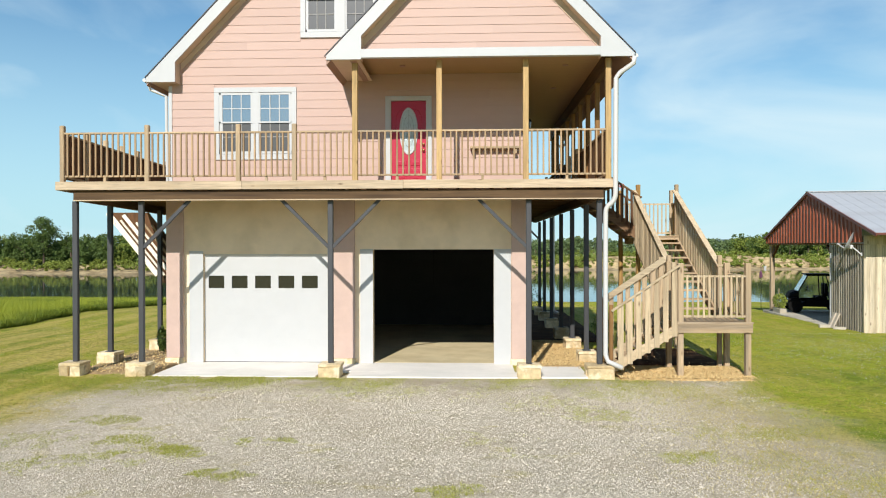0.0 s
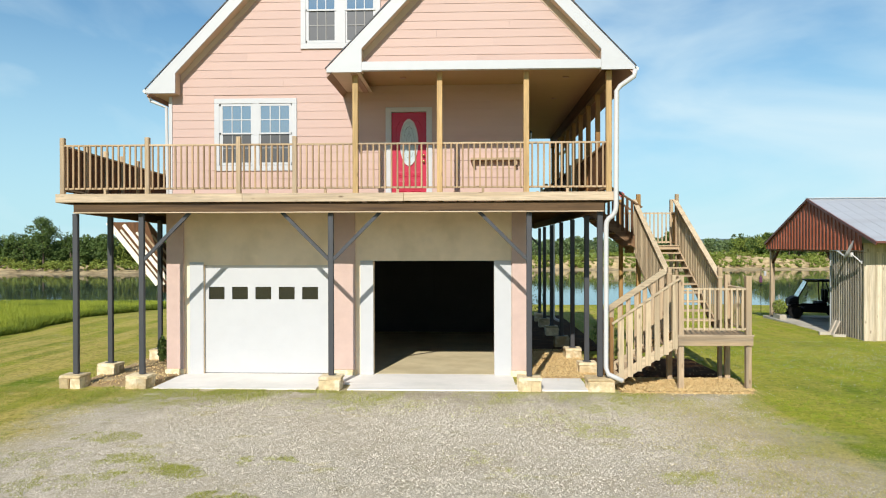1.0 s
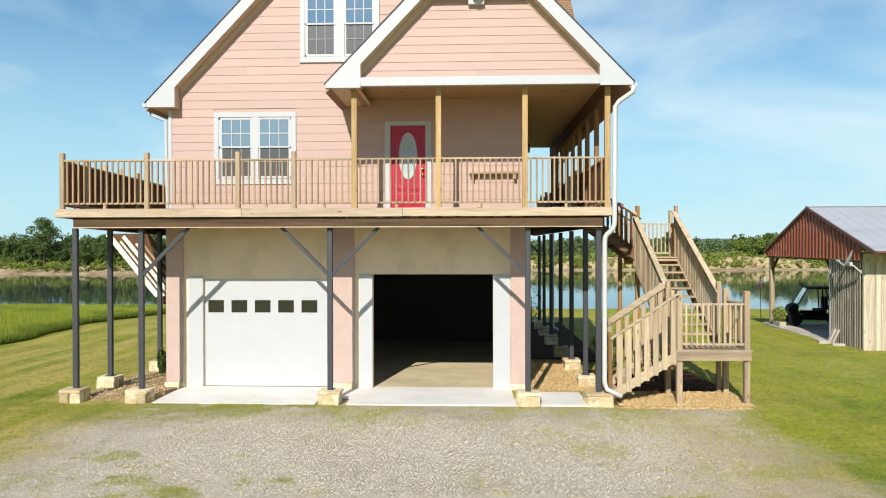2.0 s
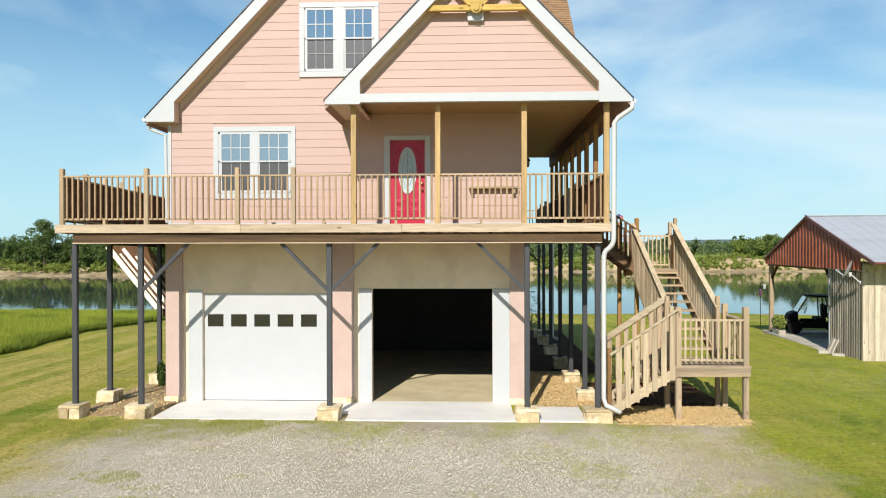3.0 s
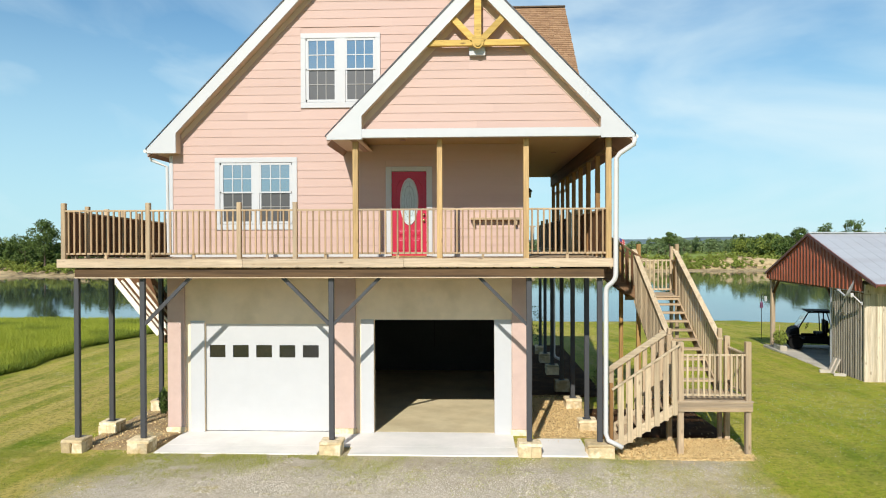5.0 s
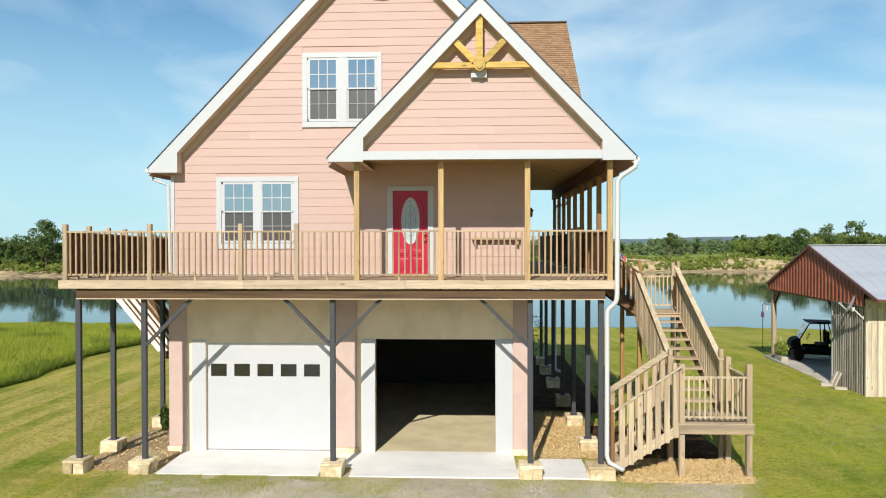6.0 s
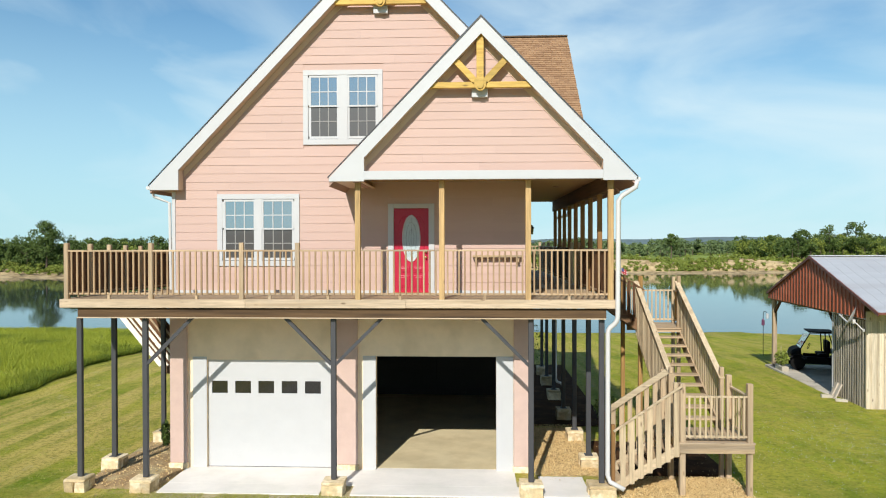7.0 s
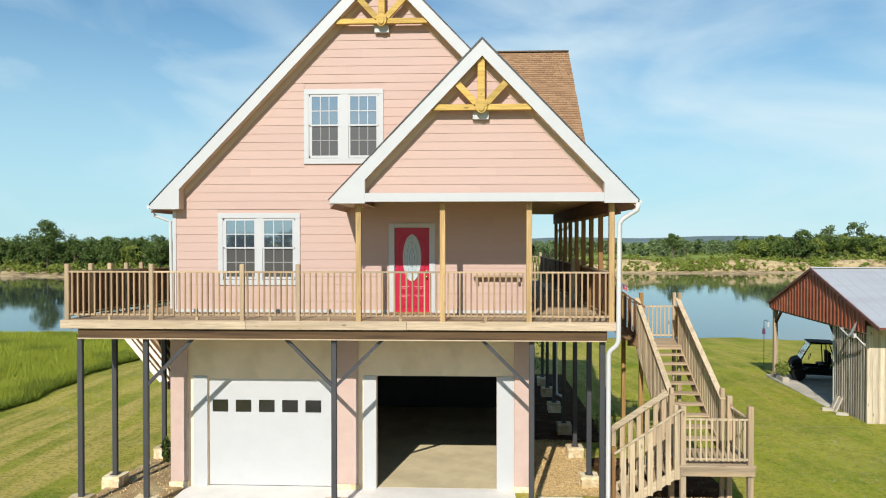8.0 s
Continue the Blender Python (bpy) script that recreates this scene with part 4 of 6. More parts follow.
# porch ceiling and beams
part("porch_ceiling", Geo().box(-2.54, 3.04, 15.43, WALL_Y - 0.03, 7.33, 7.35), ceiling_tan, house, "tan painted porch ceiling")
part("porch_ceiling", Geo().box(XR + 0.035, 3.04, WALL_Y - 0.026, BACK_Y, 7.33, 7.35), ceiling_tan, house)
part("fascia_band", Geo().box(-2.409, 2.899, PFRONT_Y + 0.002, PFRONT_Y + 0.12, 7.205, 7.40, 0.004), white_paint, house)
part("porch_beam", Geo().box(3.04, 3.18, 15.694, BACK_Y, 6.96, 7.42), shaded_brown_y, house)
part("porch_beam", Geo().box(-2.68, -2.54, 15.42, WALL_Y - 0.03, 7.16, 7.40), shaded_pink, house)
# round porch lights in the ceiling
for x, y in ((-1.6, 16.5), (2.3, 16.6), (2.3, 19.0)):
    part("ceiling_vent", Geo().tube([(x, y, 7.328), (x, y, 7.31)], 0.07, 14), shaded_pink, house)
post = Geo().box(-0.062, 0.062, -0.062, 0.062, 0, 2.885, 0.008).mesh("porch_post")
post.materials.append(porch_z)
# side posts take a darker wood than the front ones to imitate porch shade
shaded_side_post = Geo().box(-0.055, 0.055, -0.055, 0.055, 0, 2.44, 0.008).mesh("porch_post")
shaded_side_post.materials.append(brown_z)
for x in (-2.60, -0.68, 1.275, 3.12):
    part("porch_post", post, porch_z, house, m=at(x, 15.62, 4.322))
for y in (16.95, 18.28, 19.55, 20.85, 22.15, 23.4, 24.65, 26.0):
    part("porch_post", shaded_side_post, brown_z, house, m=at(3.12, y, 4.52))


def truss(xc, z, y, half_w, top):
    """A honey-coloured ornament in a gable: tie beam, king post, two struts and a round boss."""
    t = part("gable_truss", Geo().box(xc - half_w, xc - 0.10, y, y + 0.11, z - 0.065, z + 0.065, 0.006), honey_x, house, "honey-stained wooden gable truss ornament")
    part("tie_beam", Geo().box(xc + 0.10, xc + half_w, y, y + 0.11, z - 0.065, z + 0.065, 0.006), honey_x, t)
    part("king_post", Geo().box(xc - 0.08, xc + 0.08, y + 0.02, y + 0.12, z - 0.06, top, 0.006), honey_x, t)
    for s in (-1, 1):
        part("strut", Geo().beam((xc + s * 0.08, y + 0.05, z + 0.05), (xc + s * 0.60, y + 0.05, z + 0.60), 0.14, 0.10, (0, 1, 0)), honey_x, t)
    boss = Geo()
    boss.prism([(xc + 0.135 * math.cos(a), z + 0.02 + 0.16 * math.sin(a)) for a in [math.pi + math.pi * i / 10 for i in range(11)]] + [(xc + 0.135, z + 0.1), (xc, z + 0.18), (xc - 0.135, z + 0.1)], y - 0.05, y - 0.002)
    boss.prism([(xc + 0.075 * math.cos(a), z + 0.0 + 0.10 * math.sin(a)) for a in [2 * math.pi * i / 14 for i in range(14)]], y - 0.08, y - 0.051)
    part("boss", boss, honey_x, t)
    part("mount_block", Geo().box(xc - 0.19, xc + 0.17, y + 0.125, y + 0.24, z - 0.25, z - 0.0, 0.006), white_paint, t)


truss(PORCH_X - 0.02, 9.31, PFRONT_Y + 0.06, 1.15, 10.44)
truss(MAIN_X, 11.80, FRONT_Y + 0.06, 1.15, 12.98)
# narrow wooden ledge on the porch wall
ledge = part("wall_ledge", Geo().box(0.02, 1.26, WALL_Y - 0.20, WALL_Y - 0.03, 5.42, 5.48, 0.006), wood_x, house, "narrow wooden ledge on the porch wall")
for x in (0.1, 1.15):
    part("bracket", Geo().box(x - 0.03, x + 0.03, WALL_Y - 0.17, WALL_Y - 0.03, 5.30, 5.418), wood_x, ledge)
# lantern on the side wall of the porch
lantern = part("wall_lantern", Geo().box(XR + 0.002, XR + 0.03, 17.54, 17.66, 6.02, 6.22, 0.006), black, house, "small dark wall lantern on the porch side wall")
part("lantern_arm", Geo().box(XR + 0.03, XR + 0.10, 17.585, 17.615, 6.17, 6.20), black, lantern)
part("lantern_glass", Geo().tube([(XR + 0.10, 17.6, 6.00), (XR + 0.10, 17.6, 6.15)], [0.04, 0.055], 8), dark_glass, lantern)
part("lantern_cap", Geo().tube([(XR + 0.10, 17.6, 6.15), (XR + 0.10, 17.6, 6.17), (XR + 0.10, 17.6, 6.24)], [0.07, 0.07, 0.012], 8), black, lantern)
# downspout at the porch corner
part("downspout", Geo().tube([(3.64, 15.31, 7.16), (3.62, 15.33, 7.02), (3.34, 15.42, 6.83), (3.26, 15.44, 6.72), (3.25, 15.46, 4.20), (3.245, 15.46, 4.10), (3.22, 15.47, 4.02), (3.17, 15.49, 3.95), (3.10, 15.52, 3.89), (3.06, 15.54, 3.82), (3.05, 15.55, 3.72), (3.05, 15.58, 0.55), (3.10, 15.56, 0.40), (3.40, 15.45, 0.27)], 0.055, 8), white_metal, house, smooth=True)


# ---- deck ----
FALL = 0.024


def wing(y):
    """How far the wing of the deck on the river side has sunk at y."""
    return -FALL * (y - 15.7)


deck = thing("deck", "raised timber deck on dark steel posts round the house", "deck", (-3, 15.7, 0))
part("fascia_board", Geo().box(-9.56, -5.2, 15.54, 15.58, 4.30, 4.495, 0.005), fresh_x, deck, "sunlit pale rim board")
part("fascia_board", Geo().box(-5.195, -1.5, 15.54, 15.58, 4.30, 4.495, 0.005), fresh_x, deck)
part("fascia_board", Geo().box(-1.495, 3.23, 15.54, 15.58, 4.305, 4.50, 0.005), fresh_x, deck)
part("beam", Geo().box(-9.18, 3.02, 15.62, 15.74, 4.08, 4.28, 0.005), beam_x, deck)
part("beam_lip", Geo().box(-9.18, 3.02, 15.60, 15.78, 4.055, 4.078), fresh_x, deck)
part("beam", Geo().box(2.93, 3.06, 15.785, 32.0, 4.07, 4.28), shaded_brown_y, deck)
part("beam", Geo().beam((-9.205, 15.785, 4.175), (-9.205, 24.0, 4.175 + wing(24.0)), 0.13, 0.21), shaded_brown_y, deck)
part("fascia_board", Geo().box(3.19, 3.23, 15.582, 32.0, 4.30, 4.50), wood_y, deck)
part("fascia_board", Geo().beam((-9.54, 15.582, 4.397), (-9.54, 24.0, 4.397 + wing(24.0)), 0.04, 0.195), wood_y, deck)
part("fascia_board", Geo().box(XR, 3.19, 31.96, 32.0, 4.10, 4.495), brown_x, deck)
# joists under the boards; the front ones use the shade-darkened brown
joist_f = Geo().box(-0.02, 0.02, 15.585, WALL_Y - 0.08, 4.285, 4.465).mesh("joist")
joist_f.materials.append(shaded_brown_y)
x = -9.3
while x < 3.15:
    part("joist", joist_f, shaded_brown_y, deck, m=at(x, 0, 0))
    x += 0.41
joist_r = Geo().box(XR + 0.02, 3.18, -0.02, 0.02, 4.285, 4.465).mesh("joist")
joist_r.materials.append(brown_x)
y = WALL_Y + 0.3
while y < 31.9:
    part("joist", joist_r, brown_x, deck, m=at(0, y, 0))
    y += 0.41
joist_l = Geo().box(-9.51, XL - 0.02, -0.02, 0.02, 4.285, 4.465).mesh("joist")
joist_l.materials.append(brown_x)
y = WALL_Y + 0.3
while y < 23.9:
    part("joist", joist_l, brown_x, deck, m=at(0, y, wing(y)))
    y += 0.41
# boards: along the front they run with the wall, along the sides they run across
for k in range(13):
    y0 = 15.585 + k * 0.134
    cut = -5.3 + (k * 3.1) % 4.5
    for a, b in ((-9.515, cut - 0.002), (cut + 0.002, 3.185)):
        part("deck_board", Geo().box(a, b, y0, y0 + 0.128, 4.468, 4.50), wood_x, deck)
board_r = Geo().box(XR + 0.01, 3.185, 0, 0.135, 4.468, 4.50).mesh("deck_board")
board_r.materials.append(wood_x)
for k in range(104):
    part("deck_board", board_r, wood_x, deck, m=at(0, 17.335 + k * 0.1405, 0))
board_l = Geo().box(-9.515, XL - 0.01, 0, 0.135, 4.468, 4.50).mesh("deck_board")
board_l.materials.append(wood_x)
for k in range(47):
    part("deck_board", board_l, wood_x, deck, m=at(0, 17.335 + k * 0.1405, wing(17.335 + k * 0.1405)))

# steel posts on their braces
FRONT_POSTS = ((-9.21, 15.77), (-7.64, 15.77), (-3.20, 15.77), (1.35, 15.77), (2.95, 15.77))
SIDE_POSTS = ((-9.21, 17.32), (-9.03, 19.75), (3.0, 17.85), (3.0, 20.3), (3.02, 22.9), (3.04, 25.8), (3.06, 28.4), (3.08, 30.6))
PIER_TOP = 0.31
steel = Geo().box(-0.062, 0.062, -0.05, 0.05, 0, 4.053 - PIER_TOP, 0.012).mesh("steel_post")
steel.materials.append(grey_steel)
front_steel = [part("steel_post", steel, grey_steel, deck, m=at(x, y, PIER_TOP)) for x, y in FRONT_POSTS]
for x, y in SIDE_POSTS:
    s = part("steel_post", steel, grey_steel, deck, m=at(x, y, PIER_TOP))
    part("base_plate", Geo().box(x - 0.1, x + 0.1, y - 0.1, y + 0.1, PIER_TOP, PIER_TOP + 0.012), grey_steel, s)
for i, sides in ((1, (1,)), (2, (-1, 1)), (3, (-1,))):
    x, y = FRONT_POSTS[i]
    for s in sides:
        part("brace", Geo().beam((x + s * 0.05, y, 2.98), (x + s * 1.14, y, 4.07), 0.075, 0.075, (0, 1, 0)), grey_steel, front_steel[i])
part("brace", Geo().beam((3.06, 30.6, 3.3), (2.3, 30.6, 4.07), 0.075, 0.075, (0, 1, 0)), grey_steel, deck)


# ---- stone piers ----
def stone_pier(x, y, w, d, top, seed):
    """A squat block of split sandstone with a flat cap."""
    rng = random.Random(seed)
    p_thing = thing("stone_pier", "squat rough sandstone pier under a steel deck post", "pier", (x, y, 0), "stone piers under the deck")
    cap = Geo().solid((x, y, top - 0.035), (w / 2 + 0.004, 0.01 * rng.uniform(-1, 1), 0), (0, d / 2 + 0.004, 0), (0, 0, 0.035), 0.012)
    cap.v = [(p + rng.uniform(-0.018, 0.018), q + rng.uniform(-0.018, 0.018), h + rng.uniform(-0.014, 0.0)) for p, q, h in cap.v]
    part("cap_stone", cap, stone, p_thing)
    n = 1 if rng.random() < 0.6 else 2
    left, z0, z1 = x - w / 2, ground_height(x, y) - 0.08, top - 0.072
    for i in range(n):
        ww = w / n * rng.uniform(0.85, 1.15) if i < n - 1 else x + w / 2 - left
        for a, b in ((y - d / 2 + rng.uniform(-0.015, 0.015), y - 0.006), (y + 0.006, y + d / 2)):
            k = Geo().box(left + 0.001, left + ww - 0.001, a, b, z0, z1, 0.014)
            k.v = [(p + rng.uniform(-0.022, 0.022), q + rng.uniform(-0.022, 0.022), h + rng.uniform(-0.012, 0.006)) for p, q, h in k.v]
            part("stone", k, stone, p_thing)
        left += ww


for i, (x, y) in enumerate(FRONT_POSTS):
    w = 0.50 if i < 2 else (0.50, 0.52, 0.60)[i - 2]
    stone_pier(x - (0.04 if i < 2 else 0), y, w, 0.46, PIER_TOP, i)
for i, (x, y) in enumerate(SIDE_POSTS):
    stone_pier(x, y, 0.46, 0.46, PIER_TOP, 20 + i)


# ---- railings ----
BAL = 0.134
bal_front = Geo().box(-0.019, 0.019, -0.019, 0.019, 4.60, 5.60, 0.004).mesh("baluster")
bal_front.materials.append(baluster_z)
# side slats: shade of the inner face is put into the dark wood colour
bal_side_shaded = Geo().box(-0.061, 0.061, -0.014, 0.014, 4.565, 5.60, 0.003).mesh("baluster")
bal_side_shaded.materials.append(dark_z)
rail_post = Geo().box(-0.052, 0.052, -0.052, 0.052, 4.32, 5.80, 0.012).mesh("rail_post")
rail_post.materials.append(wood_z)
rail_block = Geo().box(-0.03, 0.03, -0.02, 0.02, 4.50, 4.595).mesh("rail_block")
rail_block.materials.append(wood_z)


def railing(name, p, q, ends=(True, True), label="weathered wooden railing with square balusters", inner=(), group="deck railings", slat=None):
    """A straight stretch of level deck railing from p to q (x, y) with posts at its ends and between."""
    r = thing(name, label, "railing", (p[0], p[1], DECK), group)
    a, b = Vector((*p, 0)), Vector((*q, 0))
    way = (b - a).normalized()
    turn = math.degrees(math.atan2(way.y, way.x))
    length = (b - a).length
    along_x = abs(way.x) > 0.5
    mat = wood_x if along_x else wood_y
    stops = [0.0, *inner, length]
    for i, s in enumerate(stops):
        if (i == 0 and not ends[0]) or (i == len(stops) - 1 and not ends[1]):
            continue
        c = a + way * s
        part("rail_post", rail_post, wood_z, r, m=at(c.x, c.y, 0, turn))
    for s, e in zip(stops, stops[1:]):
        u, v = a + way * (s + 0.054), a + way * (e - 0.054)
        for z, h, w in ((5.615, 0.04, 0.085), (4.62, 0.045, 0.04)):
            part("top_rail" if z > 5 else "bottom_rail", Geo().beam((u.x, u.y, z), (v.x, v.y, z), w, h, chamfer=0.004), mat, r)
        n = max(1, round((e - s) / BAL))
        for k in range(1, n):
            c = a + way * (s + (e - s) * k / n)
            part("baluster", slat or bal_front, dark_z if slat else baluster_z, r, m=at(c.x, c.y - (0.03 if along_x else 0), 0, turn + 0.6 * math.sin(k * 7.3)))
        c = a + way * ((s + e) / 2)
        part("rail_block", rail_block, wood_z, r, m=at(c.x, c.y, 0, turn))
    return r


railing("deck_railing", (-9.43, 15.63), (-2.60, 15.63), (True, False), inner=(2.0, 4.13, 5.43))
for a, b in ((-2.60, -0.68), (-0.68, 1.275), (1.275, 3.12)):
    railing("porch_railing", (a, 15.63), (b, 15.63), (False, False), "wooden railing between the porch posts")
wing_railing = railing("deck_railing", (-9.46, 15.70), (-9.46, 23.8), (False, True), "wooden side railing of close boards, coloured dark for its shaded face", inner=(0.95, 1.85, 2.7, 3.55, 5.5), slat=bal_side_shaded)
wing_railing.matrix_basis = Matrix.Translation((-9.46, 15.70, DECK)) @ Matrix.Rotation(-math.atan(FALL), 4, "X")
railing("porch_railing", (3.12, 15.70), (3.12, 20.1), (False, True), "wooden side porch railing, coloured dark for its shaded face", inner=(1.25, 2.6), slat=bal_side_shaded)
railing("porch_railing", (3.12, 21.7), (3.12, 31.9), (True, True), "wooden side porch railing, coloured dark for its shaded face", inner=(2.0, 4.3, 6.5, 8.4), slat=bal_side_shaded)
railing("deck_railing", (XR, 31.9), (3.06, 31.9), (True, False), "plain wooden railing at the back of the deck")


# ---- stairs ----
stair = thing("staircase", "weathered wooden outdoor staircase with two landings", "staircase", (5.5, 17.0, 0))
L1, L2 = 1.27, 3.29


def stair_bars(pairs, mat=wood_z, w=0.075, t=0.022):
    """Upright flat pickets, each from z0 to z1."""
    for x, y, z0, z1, across in pairs:
        dx, dy = (w / 2, t / 2) if across else (t / 2, w / 2)
        part("picket", Geo().box(x - dx, x + dx, y - dy, y + dy, z0, z1, 0.003), mat, stair)


def stair_post(x, y, z0, z1, mat=wood_z, w=0.05):
    part("stair_post", Geo().box(x - w, x + w, y - w, y + w, z0, z1, 0.01), mat, stair)


# lower landing
for x, y, top in ((4.76, 15.76, 2.60), (6.26, 15.76, 2.60), (6.22, 16.93, 2.58), (4.80, 16.80, 2.62)):
    stair_post(x, y, ground_height(x, y) - 0.1, top, w=0.062)
part("landing_rim", Geo().box(4.68, 6.34, 15.66, 15.70, 1.03, L1 - 0.03, 0.004), wood_x, stair)
part("landing_rim", Geo().box(6.315, 6.355, 15.705, 17.0, 1.03, L1 - 0.03, 0.004), wood_y, stair)
part("landing_rim", Geo().box(4.68, 6.31, 16.985, 17.025, 1.03, L1 - 0.03, 0.004), wood_x, stair)
for k in range(9):
    y = 15.655 + k * 0.152
    part("landing_board", Geo().box(4.66, 6.36, y, y + 0.142, L1 - 0.028, L1), wood_x, stair)
# its front and outer rails
for z, h in ((2.30, 0.045), (1.40, 0.05)):
    part("rail", Geo().box(4.815, 6.205, 15.72, 15.76, z - h / 2, z + h / 2, 0.004), pale_x, stair)
    part("rail", Geo().box(6.22, 6.26, 15.815, 16.87, z - h / 2, z + h / 2, 0.004), pale_y, stair)
stair_bars([(4.90 + 0.122 * k, 15.705, 1.37, 2.33, True) for k in range(11)], pale_z, 0.045, 0.025)
stair_bars([(6.275, 15.93 + 0.13 * k, 1.37, 2.33, False) for k in range(8)], wood_z, 0.05, 0.025)

# lower flight, down towards the porch
RUN1 = 0.285
for k in range(5):
    z, x = L1 - 0.2 * (k + 1), 4.66 - RUN1 * k
    part("tread", Geo().box(x - 0.29, x + 0.0, 15.74, 16.76, z - 0.04, z, 0.004), wood_y, stair)
for y in (15.70, 16.78):
    g = Geo()
    g.prism([(4.70, 1.26), (4.70, 1.02), (3.32, 0.16), (3.22, 0.16), (3.22, 0.32)], y - 0.02, y + 0.02)
    part("stringer", g, pale_x, stair)
slope1 = (2.56 - 1.60) / (4.68 - 3.27)


def along1(x, z):
    """The height over x of a line that climbs with the lower flight and stands at z over its foot."""
    return z + slope1 * (x - 3.27)


# a thin rail on edge before the flight, a broad capping board behind it
part("handrail", Geo().beam((3.20, 15.64, along1(3.20, 1.57)), (4.72, 15.64, along1(4.72, 1.57)), 0.04, 0.05, chamfer=0.004), pale_x, stair)
part("handrail", Geo().beam((3.12, 16.80, along1(3.12, 1.70)), (4.70, 16.80, along1(4.70, 1.70)), 0.045, 0.14, chamfer=0.004), pale_x, stair)
stair_bars([(3.41 + 0.2 * k, 15.665, 0.20 + 0.625 * (0.2 * k), along1(3.41 + 0.2 * k, 1.55), True) for k in range(7)], pale_z, 0.12)
stair_bars([(3.43 + 0.2 * k, 16.835, 0.24 + 0.625 * (0.2 * k), along1(3.43 + 0.2 * k, 1.66), True) for k in range(7)], wood_z, 0.11)
stair_post(3.20, 15.73, 0.1, 1.66, brown_z, 0.042)
stair_post(3.24, 16.76, 0.1, 1.70, brown_z, 0.042)
stair_post(4.62, 16.90, L1 - 0.3, 2.72)
stair_post(4.60, 15.74, L1 - 0.35, 2.62, pale_z, 0.045)

# upper flight, away towards the river
RUN2, RISE2 = 0.352, 0.202
for k in range(1, 10):
    z, y = L2 - RISE2 * k, 20.23 - RUN2 * k
    part("tread", Geo().box(4.90, 6.02, y, y + 0.29, z - 0.045, z, 0.004), wood_x, stair)
slope2 = RISE2 / RUN2
for x in (4.86, 6.05):
    g = Geo().beam((x, 17.02, 1.18), (x, 20.3, 1.18 + slope2 * 3.28), 0.04, 0.27)
    part("stringer", g, wood_y, stair)
    part("handrail", Geo().beam((x, 16.90, 2.50), (x, 20.62, 2.50 + slope2 * 3.72), 0.135, 0.04, chamfer=0.004), pale_y, stair)
    part("under_rail", Geo().beam((x, 16.98, 2.44), (x, 20.55, 2.44 + slope2 * 3.57), 0.035, 0.08), wood_y, stair)
    off = -0.035 if x < 5 else 0.035
    stair_bars([(x + off, 17.12 + 0.138 * k, 1.10 + slope2 * (0.1 + 0.138 * k), 2.46 + slope2 * (0.22 + 0.138 * k), False) for k in range(25)], pale_z, 0.07)
for x, y, z0, z1 in ((4.84, 16.93, 1.0, 2.76), (6.06, 16.96, 0.0, 2.76), (4.98, 20.58, 0.0, 4.80), (6.10, 20.58, 0.0, 4.80), (4.72, 21.75, -0.2, 4.72), (6.28, 21.75, -0.2, 4.72)):
    stair_post(x, y, ground_height(x, y) - 0.1 if z0 <= 0 else z0, z1, post_z if x < 5 and y > 20 else wood_z, 0.058 if y > 20 and x < 5 else 0.05)
# upper landing
for k in range(10):
    y = 20.235 + k * 0.152
    part("landing_board", Geo().box(4.82, 6.36, y, y + 0.142, L2 - 0.03, L2), wood_x, stair)
part("landing_rim", Geo().box(4.84, 6.34, 20.27, 20.31, L2 - 0.12, L2 - 0.034), wood_x, stair)
part("landing_rim", Geo().box(6.30, 6.34, 20.315, 21.75, L2 - 0.24, L2 - 0.034), wood_y, stair)
part("landing_rim", Geo().box(4.84, 6.295, 21.71, 21.75, L2 - 0.24, L2 - 0.034), wood_x, stair)
for z in (L2 + 1.0, L2 + 0.1):
    part("rail", Geo().box(4.78, 6.22, 21.73, 21.77, z - 0.022, z + 0.022), pale_x, stair)
    part("rail", Geo().box(6.26, 6.30, 20.64, 21.69, z - 0.022, z + 0.022), wood_y, stair)
stair_bars([(4.86 + 0.125 * k, 21.71, L2 + 0.06, L2 + 1.03, True) for k in range(12)], pale_z, 0.04)
stair_bars([(6.31, 20.74 + 0.11 * k, L2 + 0.06, L2 + 1.03, False) for k in range(9)], post_z, 0.07)
# last flight, across to the deck
for k in range(1, 6):
    z, x = L2 + 0.2 * k, 4.78 - 0.27 * (k - 1)
    part("tread", Geo().box(x - 0.29, x, 20.34, 21.66, z - 0.04, z), wood_y, stair)
slope3 = 0.2 / 0.27
for y in (20.32, 21.69):
    part("stringer", Geo().beam((5.0, y, 3.26), (3.26, y, 3.26 + slope3 * 1.74), 0.04, 0.30), brown_x, stair)
    part("handrail", Geo().beam((5.02, y, 4.40), (3.22, y, 4.40 + 0.66 * 1.8), 0.12, 0.04), brown_x, stair)
    stair_bars([(4.86 - 0.135 * k, y - 0.033, 3.30 + slope3 * (0.14 + 0.135 * k), 4.38 + 0.66 * (0.16 + 0.135 * k), True) for k in range(12)], dark_z, 0.07)
# small flag on the upper rail
flag = thing("small_flag", "small faded flag on a thin stick at the stair rail", "flag", (4.72, 21.75, 4.72))
part("stick", Geo().tube([(4.72, 21.75, 4.70), (4.66, 21.75, 5.02)], 0.008, 6), white_paint, flag)
g = Geo()
for i in range(7):
    for j in range(2):
        g.v.append((4.67 + i * 0.033, 21.75 + 0.02 * math.sin(i * 1.2), 5.0 - j * 0.16 - i * 0.018))
g.f = [(2 * i, 2 * i + 1, 2 * i + 3, 2 * i + 2) for i in range(6)]
g.f.pop()
